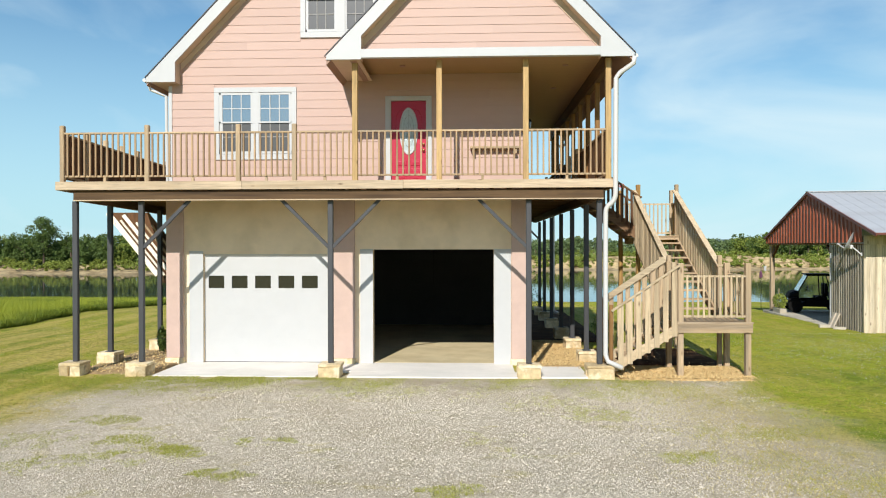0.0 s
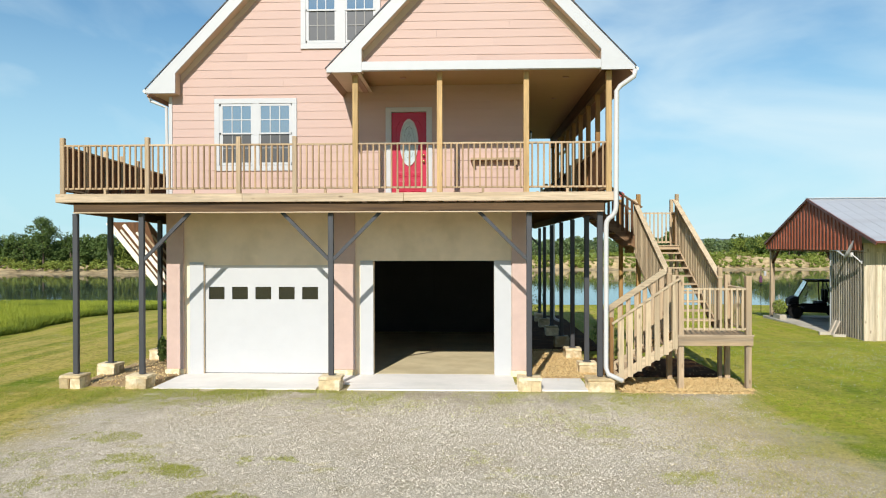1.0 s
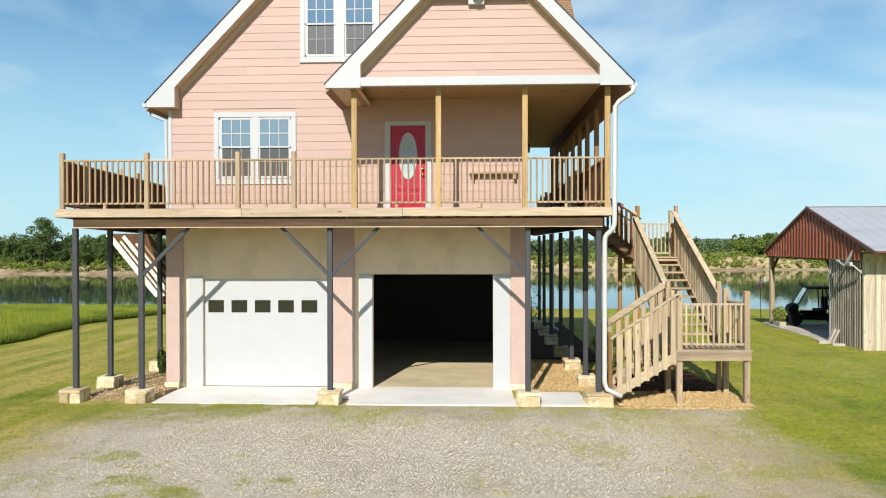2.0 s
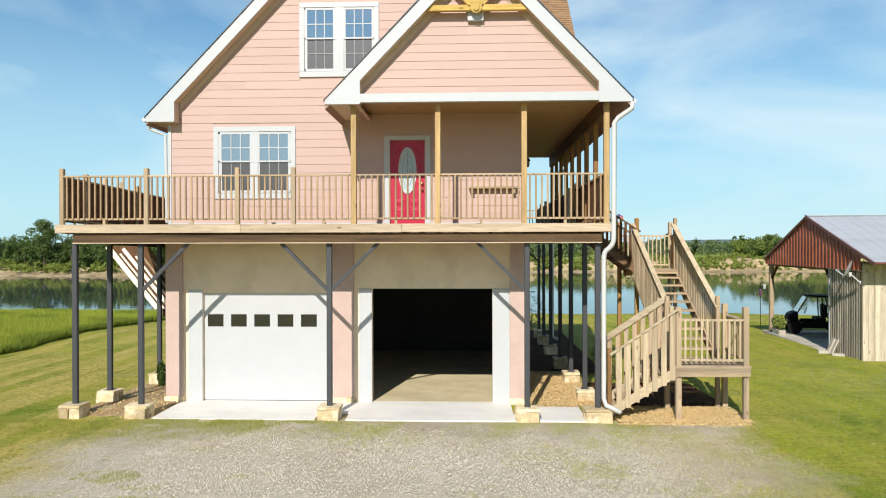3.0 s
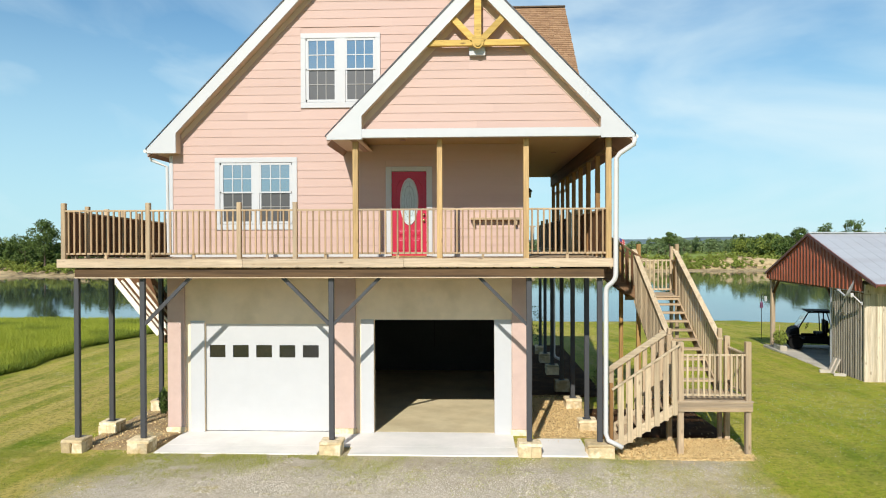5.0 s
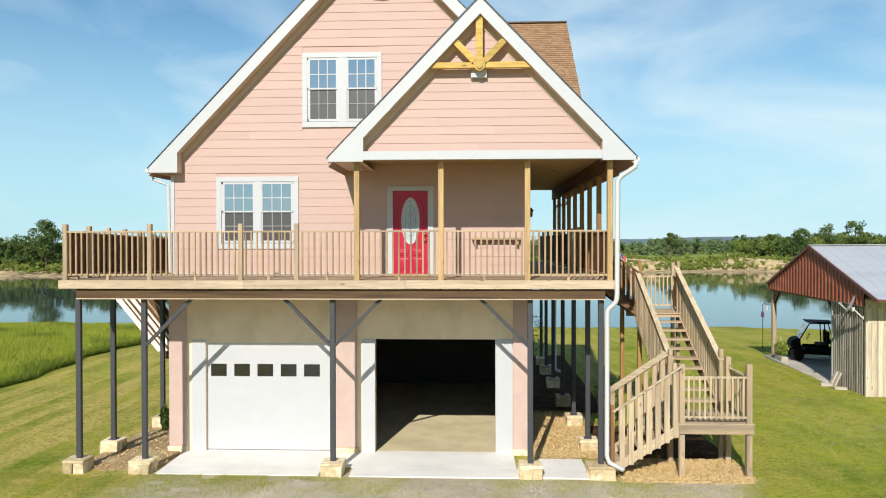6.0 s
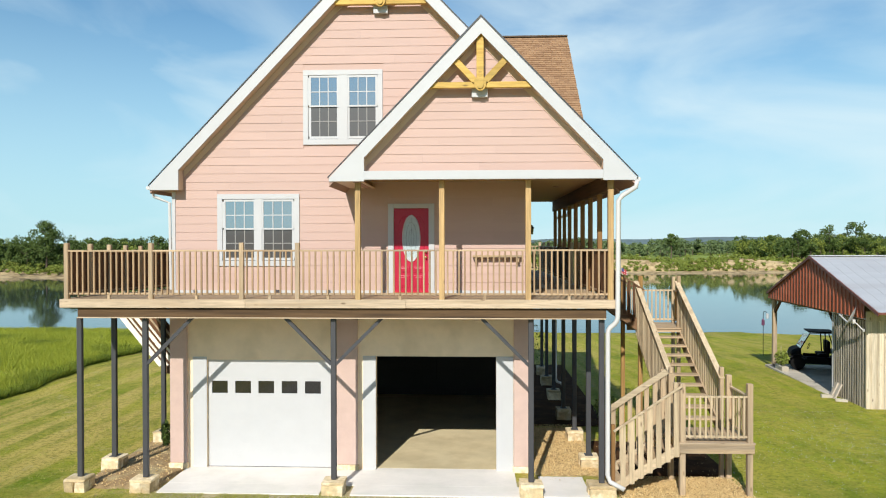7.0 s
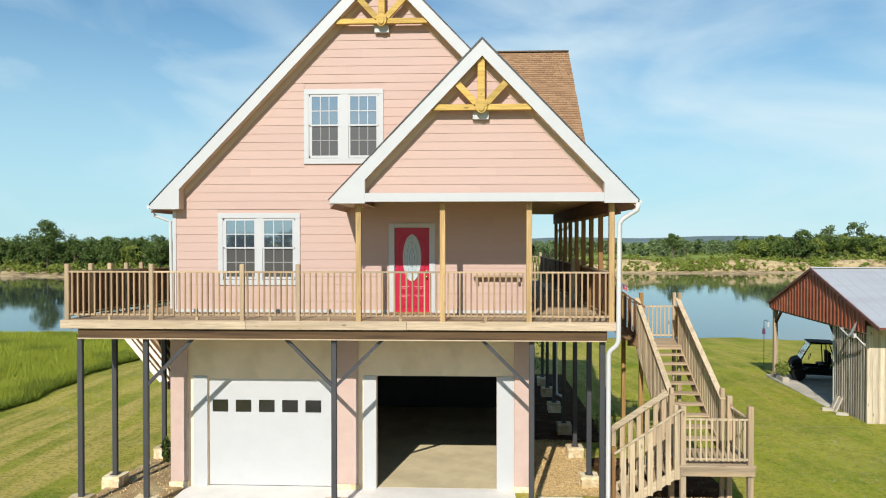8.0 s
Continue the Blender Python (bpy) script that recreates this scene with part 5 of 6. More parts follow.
part("cloth", g, flag_red, flag)
c = Geo().add([(4.672, 21.744, 4.995), (4.672, 21.744, 4.90), (4.75, 21.752, 4.865), (4.75, 21.752, 4.955)], [(0, 1, 2, 3)])
part("canton", c, flag_blue, flag)
for k in (0.045, 0.11):
    c = Geo().add([(4.752, 21.74, 4.95 - k), (4.752, 21.74, 4.93 - k), (4.86, 21.73, 4.87 - k), (4.86, 21.73, 4.89 - k)], [(0, 1, 2, 3)])
    part("stripe", c, flag_white, flag)

# boarded flight at the edge of the deck, sun and shade put into its boards
rear = thing("under_stair", "slatted sloping stair soffit by the deck edge, sunlit boards coloured pale", "staircase", (-9.6, 20.0, 2.1))
TOP_A, FOOT_A = Vector((-10.66, 19.9, 4.0)), Vector((-9.26, 20.1, 2.15))
for k in range(6):
    off = Vector((0.205 * k, 0, 0))
    cut = (FOOT_A - TOP_A) * (0.10 * (k % 2) + 0.02 * k)
    # first four boards pale as if sunlit, the rest darker as if shaded
    part("soffit_board", Geo().beam(TOP_A + off + cut, FOOT_A + off * (1.0 if k < 3 else 0.95), 0.15 if k == 0 else 0.11 if k == 2 else 0.06, 0.03, (0, 1, 0), 0.004), sunlit_board if k < 4 else wood_y, rear)
part("backing", Geo().add([TOP_A + Vector((0.0, 0.04, 0)), TOP_A + Vector((1.2, 0.04, 0)), FOOT_A + Vector((1.2, 0.04, 0)), FOOT_A + Vector((0.0, 0.04, 0)), TOP_A + Vector((0.0, 0.08, 0)), TOP_A + Vector((1.2, 0.08, 0)), FOOT_A + Vector((1.2, 0.08, 0)), FOOT_A + Vector((0.0, 0.08, 0))], [(0, 1, 2, 3), (7, 6, 5, 4), (0, 4, 5, 1), (1, 5, 6, 2), (2, 6, 7, 3), (3, 7, 4, 0)]), dark_z, rear)
part("foot_block", Geo().box(-9.20, -8.72, 20.0, 20.22, 1.92, 2.13, 0.008), brown_x, rear)


# ---- shed ----
SHED = at(13.80, 24.7, 0, -3.6)
shed = thing("shed", "open-ended barn shed with grey metal roof and brown metal gable", "shed", (13.77, 24.6, 0))


def spart(name, g, mat, parent=None, label="", m=None):
    return part(name, g, mat, parent or shed, label, m=SHED if m is None else SHED @ m)


SB, SW, SPK, SE = -0.35, 9.1, 4.4, 3.396
RISE_S = 5.20 - SE
# slab, posts, roof
spart("shed_slab", Geo().box(-0.25, 14.0, 2.6, SW, SB, -0.09, 0.02), slab_concrete)
for y in (SW - 0.2, SW - 4.3):
    if y > 6:
        spart("shed_post", Geo().box(0.02, 0.20, y - 0.1, y + 0.1, SB, 3.1, 0.01), wood_z)
spart("knee_brace", Geo().beam((0.11, SW - 0.3, 2.45), (0.11, SW - 1.0, 3.08), 0.09, 0.1, (1, 0, 0)), dark_z)
spart("knee_brace", Geo().beam((0.11, 2.62, 2.60), (0.11, 3.1, 3.06), 0.09, 0.1, (1, 0, 0)), dark_z)
g = Geo()
for s, y_e, zs in ((1, -1.05, 3.42), (-1, SW + 0.1, SE)):
    y_r = SPK
    g.add([(-0.10, y_e, zs), (14.5, y_e, zs), (14.5, y_r, 5.20), (-0.10, y_r, 5.20), (-0.10, y_e, zs - 0.05), (14.5, y_e, zs - 0.05), (14.5, y_r, 5.15), (-0.10, y_r, 5.15)], [(0, 1, 2, 3), (4, 7, 6, 5), (0, 4, 5, 1), (2, 6, 7, 3), (0, 3, 7, 4), (1, 5, 6, 2)])
spart("shed_roof", g, roof_metal, label="grey standing-seam metal roof")
rib = Geo()
for k in range(33):
    x = -0.07 + k * 0.45
    for y_e, z_e in ((-1.05, 3.42), (SW + 0.1, SE)):
        rib.beam((x, y_e, z_e + 0.004), (x, SPK, 5.204), 0.025, 0.005)
spart("roof_rib", rib, roof_metal)
for y_e, z_e in ((-1.1, 3.40), (SW + 0.13, SE)):
    spart("rake_trim", Geo().beam((-0.125, y_e, z_e - 0.06), (-0.125, SPK, 5.16), 0.045, 0.10), rake_metal)
spart("ridge_cap", Geo().beam((-0.14, SPK, 5.23), (14.5, SPK, 5.23), 0.22, 0.03), roof_metal)
spart("eave_trim", Geo().box(-0.10, 14.5, -1.10, -1.055, 3.35, 3.42), rake_metal)
# corrugated brown gable: one ribbed sheet
g = Geo()
n = 0
y = 0.0
while y < SW + 0.01:
    for dy, dx in ((0.0, 0.0), (0.10, 0.0), (0.13, -0.035), (0.17, -0.035), (0.20, 0.0)):
        yy = y + dy
        if yy > SW + 0.02:
            break
        top = 5.14 - (1.78 / 5.45 if yy < SPK else RISE_S / (SW + 0.1 - SPK)) * abs(yy - SPK)
        g.v += [(-0.06 + dx, yy, 3.10), (-0.06 + dx, yy, top)]
        n += 1
    y += 0.31
g.f = [(2 * i, 2 * i + 2, 2 * i + 3, 2 * i + 1) for i in range(n - 1)]
spart("gable_sheet", g, rust_metal, label="ribbed red-brown metal gable sheet")
spart("gable_header", Geo().box(0.0, 0.08, 0, SW, 3.02, 3.14), brown_x)
# grey board and batten on the near half of the end
# backing coloured black so the gaps between boards look shadowed
spart("board_wall", Geo().box(0.03, 0.07, 0.05, 2.55, SB + 0.1, 3.10), black)
spart("edge_trim", Geo().box(-0.012, 0.03, 2.53, 2.60, SB + 0.12, 3.10, 0.004), roof_metal)
spart("edge_trim", Geo().box(-0.03, 0.010, 0.0, 2.60, 3.06, 3.105, 0.004), roof_metal)
for k in range(14):
    y = 0.03 + k * 0.181
    spart("barn_board", Geo().box(0.012, 0.029, y, y + 0.100 + 0.010 * ((k * 5) % 3), SB + 0.14 + 0.02 * (k % 3), 3.09, 0.003), barn_grey)
spart("bottom_plank", Geo().box(-0.07, -0.04, 0.0, 2.7, SB + 0.02, SB + 0.14), barn_grey)
# cream front
spart("front_board_wall", Geo().box(0.0, 14.0, 0.0, 0.045, SB + 0.1, 3.35), barn_cream)
for k in range(40):
    x = 0.0 + k * 0.205
    spart("barn_board", Geo().box(x + 0.003, x + 0.200, -0.03, -0.002, SB + 0.12, 3.0 + 0.03 * ((k * 7) % 3)), barn_cream)
    if k:
        spart("batten", Geo().box(x - 0.022, x + 0.022, -0.05, -0.031, SB + 0.12, 3.0), barn_cream)
spart("wall_header", Geo().box(-0.02, 14.0, -0.06, -0.031, 3.03, 3.3), barn_cream)
spart("back_wall", Geo().box(6.0, 6.08, 2.6, SW, SB + 0.1, 3.35), barn_grey)
spart("inner_wall", Geo().box(0.1, 6.0, 2.54, 2.60, SB + 0.1, 3.35), barn_grey)


# satellite dish on the boards
dish = thing("satellite_dish", "grey satellite dish on a white bracket", "satellite dish", SHED @ Vector((-0.3, 0.9, 2.6)))
g = Geo()
c, nrm = Vector((-0.24, 0.42, 3.08)), Vector((-0.79, 0.44, 0.42)).normalized()
sa = nrm.cross(Vector((0, 0, 1))).normalized()
sb = sa.cross(nrm)
for r in range(5):
    f = r / 4
    for i in range(20):
        a = 2 * math.pi * i / 20
        g.v.append(c + (sa * math.cos(a) * 0.30 + sb * math.sin(a) * 0.40) * f + nrm * (0.09 * f * f))
g.f = [(r * 20 + i, r * 20 + (i + 1) % 20, (r + 1) * 20 + (i + 1) % 20, (r + 1) * 20 + i) for r in range(4) for i in range(20)]
spart("reflector", g, roof_metal, dish)
spart("mast", Geo().tube([(-0.06, 1.78, 3.06), (-0.12, 1.70, 3.05), (-0.20, 0.95, 2.88), (-0.20, 0.5, 2.93)], 0.03, 8), white_metal, dish)
spart("arm", Geo().tube([(-0.20, 0.46, 2.95), (-0.16, 0.32, 2.88), (-0.07, 0.05, 2.68)], 0.026, 8), white_metal, dish)
spart("receiver", Geo().box(-0.075, -0.037, 0.01, 0.10, 2.62, 2.74, 0.01), white_metal, dish)
spart("mount_plate", Geo().box(-0.075, -0.052, 1.6, 1.9, 3.02, 3.09), white_metal, dish)
spart("clamp", Geo().box(-0.25, -0.15, 0.40, 0.55, 2.86, 3.02, 0.02), white_metal, dish)


# ---- utility vehicle in the shed ----
def utility_vehicle(m):
    v = thing("utility_vehicle", "dark side-by-side utility vehicle parked under the shed roof", "vehicle", m.translation)

    def vp(name, g, mat, parent=None, label="", smooth=False):
        return part(name, g, mat, parent or v, label, smooth=smooth, m=m)

    vp("chassis", Geo().box(-0.62, 0.62, -1.25, 1.35, 0.32, 0.55, 0.04), black)
    g = Geo()
    for sec in ((-1.30, 0.60, 0.50, 0.84), (-1.22, 0.66, 0.48, 1.00), (-1.02, 0.70, 0.48, 1.10), (-0.82, 0.70, 0.48, 1.14)):
        y, w, z0, z1 = sec
        g.v += [(-w, y, z0), (w, y, z0), (w, y, z1 - 0.1), (w * 0.8, y, z1), (-w * 0.8, y, z1), (-w, y, z1 - 0.1)]
    g.f = [(s * 6 + i, s * 6 + (i + 1) % 6, (s + 1) * 6 + (i + 1) % 6, (s + 1) * 6 + i) for s in range(3) for i in range(6)] + [tuple(range(6)), tuple(range(18, 24))]
    vp("hood", g, black)
    for s in (-1, 1):
        f = Geo()
        arc = [(0.50 * math.cos(a), 0.44 * math.sin(a)) for a in [math.pi * i / 8 for i in range(9)]]
        for dx in (0.10, -0.30):
            f.v += [(s * (0.68 + dx), -0.98 + y, 0.36 + z) for y, z in arc]
        f.f = [(i, i + 1, 10 + i, 9 + i) for i in range(8)]
        f.v += [(s * 0.80, -0.98 + 0.47 * y / 0.5, 0.34 + 0.9 * z) for y, z in arc]
        f.f += [(i, 18 + i, 19 + i, i + 1) for i in range(8)]
        vp("fender", f, black)
    vp("cargo_bed", Geo().box(-0.68, 0.68, 0.75, 1.55, 0.70, 1.02, 0.04), black)
    vp("side_panel", Geo().box(-0.70, -0.64, -0.55, 0.72, 0.38, 0.70, 0.02), black)
    vp("side_panel", Geo().box(0.64, 0.70, -0.55, 0.72, 0.38, 0.70, 0.02), black)
    for s in (-1, 1):
        vp("roll_bar", Geo().tube([(s * 0.66, -0.86, 1.08), (s * 0.60, -0.40, 1.92), (s * 0.58, 0.62, 1.94), (s * 0.64, 0.90, 1.0)], 0.032, 8), black, smooth=True)
        vp("roll_bar", Geo().tube([(s * 0.62, 0.28, 1.93), (s * 0.66, 0.35, 0.7)], 0.028, 8), black, smooth=True)
        vp("seat", Geo().box(s * 0.33 - 0.26, s * 0.33 + 0.26, 0.0, 0.5, 0.70, 0.86, 0.05), black)
        vp("seat_back", Geo().box(s * 0.33 - 0.25, s * 0.33 + 0.25, 0.40, 0.54, 0.86, 1.52, 0.05), black)
        vp("headlight", Geo().box(s * 0.45 - 0.12, s * 0.45 + 0.12, -1.31, -1.27, 0.66, 0.74, 0.01), clear_plastic)
    vp("roof_panel", Geo().box(-0.66, 0.66, -0.52, 0.72, 1.96, 2.01, 0.02), black)
    vp("windscreen", Geo().add([(-0.62, -0.87, 1.12), (0.62, -0.87, 1.12), (0.58, -0.42, 1.93), (-0.58, -0.42, 1.93), (-0.62, -0.85, 1.12), (0.62, -0.85, 1.12), (0.58, -0.40, 1.93), (-0.58, -0.40, 1.93)], [(0, 1, 2, 3), (7, 6, 5, 4), (0, 4, 5, 1), (2, 6, 7, 3), (0, 3, 7, 4), (1, 5, 6, 2)]), clear_plastic)
    ring = [(0.33 + 0.17 * math.cos(a), -0.42 + 0.06 * math.sin(a), 1.22 + 0.16 * math.sin(a)) for a in [2 * math.pi * i / 16 for i in range(17)]]
    vp("steering_wheel", Geo().tube(ring, 0.015, 6, False), black)
    for sx in (-1, 1):
        for y in (-0.98, 1.0):
            w = Geo()
            prof = [(0.10, 0.20), (0.12, 0.27), (0.10, 0.335), (0.05, 0.345), (-0.05, 0.345), (-0.10, 0.335), (-0.12, 0.27), (-0.10, 0.20)]
            for dx, r in prof:
                for i in range(22):
                    a = 2 * math.pi * i / 22
                    rr = r * (1 + (0.02 if i % 2 and r > 0.33 else 0))
                    w.v.append((sx * 0.66 + dx, y + rr * math.cos(a), 0.35 + rr * math.sin(a)))
            w.f = [(p * 22 + i, p * 22 + (i + 1) % 22, (p + 1) * 22 + (i + 1) % 22, (p + 1) * 22 + i) for p in range(7) for i in range(22)]
            wheel = vp("wheel", w, rubber)
            vp("rim", Geo().tube([(sx * 0.60, y, 0.35), (sx * 0.73, y, 0.35)], 0.205, 16), black, wheel)


utility_vehicle(SHED @ at(1.66, 8.0, -0.09, -103) @ Matrix.Scale(0.89, 4))


# ---- planter, blocks, feeder ----
def leafy(center, size, count, leaf_size, seed):
    rng = np.random.default_rng(seed)
    g = Geo()
    d = rng.normal(size=(count, 3))
    d /= np.linalg.norm(d, axis=1)[:, None]
    r = rng.uniform(0.35, 1.0, count) ** 0.6
    p = np.array(center) + d * r[:, None] * np.array(size)
    for q in p:
        a, b = rng.normal(size=3), rng.normal(size=3)
        a /= np.linalg.norm(a)
        b -= a * (a @ b)
        b /= np.linalg.norm(b)
        s = leaf_size * rng.uniform(0.6, 1.3)
        g.add([q - a * s, q + b * s * 0.4, q + a * s, q - b * s * 0.4], [(0, 1, 2, 3)])
    return g


planter = thing("planter", "pale trough planter with bushy green leaves", "planter", SHED @ Vector((-0.05, 7.6, -0.12)))
spart("trough", Geo().box(-0.18, 0.12, 7.15, 8.0, -0.12, 0.12, 0.02), slab_concrete, planter)
spart("foliage", leafy((-0.03, 7.6, 0.45), (0.28, 0.5, 0.36), 420, 0.07, 3), foliage_light, planter)
spart("stems", Geo().tube([(-0.03, 7.7, 0.1), (0.0, 7.75, 1.0)], 0.015, 6), pale_z, planter)
for k, (y, rx) in enumerate(((2.55, 24), (2.85, 24))):
    b = thing("plank", "short pale plank leaning on the shed boards", "plank", SHED @ Vector((-0.3, y, -0.2)))
    spart("board", Geo().box(-0.03, 0.03, -0.09, 0.09, 0.0, 0.66, 0.006), barn_grey, b, m=pose(-0.31, y - 0.80, -0.16, 0, 24, 0))
block = Geo()
block.box(-0.1, 0.1, -0.2, 0.2, 0.0, 0.03)
for y in (-0.18, 0.0, 0.18):
    block.box(-0.1, 0.1, y - 0.02, y + 0.02, 0.03, 0.19)
for x in (-0.085, 0.085):
    block.box(x - 0.015, x + 0.015, -0.159, -0.021, 0.03, 0.19)
    block.box(x - 0.015, x + 0.015, 0.021, 0.159, 0.03, 0.19)
block_mesh = block.mesh("block")
block_mesh.materials.append(slab_concrete)
for x, y, rz in ((-0.46, 1.95, 80), (-0.26, 1.22, 70)):
    b = part("concrete_block", block_mesh, slab_concrete, m=SHED @ pose(x, y, -0.20, 0, 0, rz))
    tagged(b, "hollow grey concrete block on the grass by the shed", "concrete block", "concrete blocks by the shed")
feeder = thing("bird_feeder", "thin dark pole with hanging bird feeders", "bird feeder", (15.9, 38.3, -0.7))
part("pole", Geo().tube([(15.9, 38.3, -0.9), (15.9, 38.3, 1.75), (15.9, 38.3, 1.95), (16.0, 38.3, 2.02), (16.12, 38.3, 1.9)], 0.016, 6), black, feeder)
part("feeder_body", Geo().tube([(15.86, 38.22, 1.25), (15.86, 38.22, 1.28), (15.86, 38.22, 1.52), (15.86, 38.22, 1.62)], [0.075, 0.085, 0.075, 0.02], 10), purple, feeder)
part("feeder_cup", Geo().tube([(16.12, 38.3, 1.62), (16.12, 38.3, 1.88)], [0.06, 0.07], 10), white_paint, feeder)


# ---- plants, gravel and chips ----
def joined(name, verts, faces, mat):
    m = bpy.data.meshes.new(name)
    m.from_pydata(verts.reshape(-1, 3).tolist(), [], faces.tolist())
    m.materials.append(mat)
    return m


def leaf_cloud(points, size, rng, flat=0.55):
    """Quads of random lie about the points."""
    n = len(points)
    a = rng.normal(size=(n, 3))
    a /= np.linalg.norm(a, axis=1)[:, None]
    b = rng.normal(size=(n, 3))
    b -= a * (a * b).sum(1)[:, None]
    b /= np.linalg.norm(b, axis=1)[:, None]
    s = (size * rng.uniform(0.6, 1.4, n))[:, None]
    return np.stack([points - a * s, points + b * s * flat, points + a * s, points - b * s * flat], 1)


def crown_points(height, spread, rng, clumps=16, per=28, low=0.16):
    """Leaves gathered in clumps on an uneven crown, with gaps between."""
    pts = []
    for _ in range(clumps):
        t = rng.uniform(0.22 if low > 0.1 else 0.05, 1.0)
        r = spread * math.sqrt(max(0.04, 1 - (2 * t - 1.05) ** 2)) * rng.uniform(0.25, 0.95)
        ang = rng.uniform(0, 2 * math.pi)
        c = np.array([r * math.cos(ang), r * math.sin(ang), height * (low + (0.96 - low) * t)])
        rad = spread * rng.uniform(0.28, 0.48)
        d = rng.normal(size=(per, 3))
        d /= np.linalg.norm(d, axis=1)[:, None]
        pts.append(c + d * rad * rng.uniform(0.5, 1.0, (per, 1)) * (1, 1, 0.75))
    return np.concatenate(pts)


def quads(n):
    return np.arange(4 * n).reshape(n, 4)


def bank_ground(x, y):
    return WATER + bluff(x) + 0.4 + (y - shore(x) - 16) * 0.004


def far_woods():
    rng = np.random.default_rng(11)
    clouds, light = [], []
    trunks = Geo()
    for _ in range(400):
        x = rng.uniform(-300, -15)
        y = shore(x) + 15 + abs(rng.normal()) * 22
        h = rng.uniform(7.5, 12.0) + (y - shore(x) - 15) * 0.03
        p = crown_points(h, h * rng.uniform(0.30, 0.42), rng, 14, 40, 0.02) + (x, y, bank_ground(x, y) - 0.5)
        (light if rng.random() < 0.15 else clouds).append(p)
    distant = []
    for _ in range(1250):
        x = rng.uniform(-15, 330)
        near = x > 124
        if near and rng.random() < 0.40:
            continue
        y = shore(x) + (rng.uniform(22, 70) if near else rng.uniform(75, 150))
        h = rng.uniform(7.5, 11.5) if near else rng.uniform(6.8, 9.2)
        x = x if near else -40 + (x + 15) * 2.1
        full = 14 if near else 9
        p = crown_points(h, h * rng.uniform(0.32, 0.48), rng, full, 42 if near else 24, 0.03) + (x, y, bank_ground(x, y) - 0.5)
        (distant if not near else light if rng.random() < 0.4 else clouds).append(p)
        z = bank_ground(x, y) - 0.5
        trunks.tube([(x, y, z), (x + 0.2, y, z + h * 0.5)], [0.22, 0.12], 5, False)
    # brush along the foot of the woods and on the bluffs
    for _ in range(1300):
        x = rng.uniform(-300, 320)
        left = x < -10
        y = shore(x) + (rng.uniform(5.0, 17) if left else rng.choice([rng.uniform(5.5, 9), rng.uniform(8, 12), rng.uniform(10, 15)]))
        h = rng.uniform(1.0, 3.4) if left else rng.uniform(0.8, 2.4)
        zb = bank_ground(x, y) if y > shore(x) + 13 else WATER + (0.15 * (y - shore(x)) if left else 0.8 + max(0.0, y - shore(x) - 6) * 0.55)
        p = crown_points(h, h * 0.75, rng, 5, 18) + (x, y, zb - 0.3)
        light.append(p)
    for _ in range(60):
        x = rng.uniform(-10, 300)
        y = shore(x) + rng.uniform(15, 110)
        h = rng.uniform(0.8, 2.2)
        light.append(crown_points(h, h * 1.1, rng, 5, 16) + (x, y, bank_ground(x, y) - 0.3))
    for _ in range(1100):
        x = rng.uniform(-10, 260)
        if noise.noise((x * 0.11, 5.1, 0)) < -0.12:
            continue
        u = rng.random()
        y = shore(x) + 6.0 + 5.5 * u
        h = rng.uniform(0.5, 1.5)
        light.append(crown_points(h, h * 1.1, rng, 4, 18) + (x, y, WATER + 0.7 + (bluff(x) - 0.7) * u - 0.3))
    # a green fringe along the brow of the bluff
    for _ in range(420):
        x = rng.uniform(-12, 300)
        y = shore(x) + rng.uniform(12.0, 16.5)
        h = rng.uniform(0.5, 1.3)
        light.append(crown_points(h, h * 1.3, rng, 4, 18) + (x, y, WATER + bluff(x) + 0.1))
    for name, sets, size, mat in (("far_woods", clouds, 0.40, foliage), ("far_woods", distant, 0.52, foliage_hazed), ("far_brush", light, 0.33, foliage_light)):
        pts = np.concatenate(sets)
        q = leaf_cloud(pts, size, rng)
        ob = new(name, joined(name, q, quads(len(q)), mat))
        tagged(ob, "dense green woods along the far river bank" if mat is not foliage_light else "light green brush along the far bank", "woods" if mat is not foliage_light else "brush", kind="stuff")
    tagged(part("far_trunks", trunks, bark), "thin trunks at the edge of the far woods", "tree trunks", kind="stuff")


far_woods()


def woods_behind():
    """A low line of woods across the fields behind the drive, which the window panes mirror."""
    rng = np.random.default_rng(23)
    clouds = []
    for _ in range(260):
        x = rng.uniform(-190, 190)
        y = -170 - abs(rng.normal()) * 14
        h = rng.uniform(5.0, 6.6) + (2.4 if -75 < x < -46 else 0.0)
        clouds.append(crown_points(h, h * rng.uniform(0.5, 0.75), rng, 9, 16, 0.02) + (x, y, -0.4))
    q = leaf_cloud(np.concatenate(clouds), 0.75, rng)
    tagged(new("woods_behind", joined("woods_behind", q, quads(len(q)), foliage)), "low dark line of woods across the field", "woods", kind="stuff")


woods_behind()
fence = thing("field_fence", "low line of pale fence posts on the far bank", "fence", (100, 290, -2))
fence_post = Geo().box(-0.09, 0.09, -0.09, 0.09, 0, 1.5).mesh("fence_post")
fence_post.materials.append(pale_z)
for i in range(46):
    x = 40 + i * 3.6
    part("fence_post", fence_post, pale_z, fence, m=at(x, shore(x) + 19, bank_ground(x, shore(x) + 19) - 0.1))


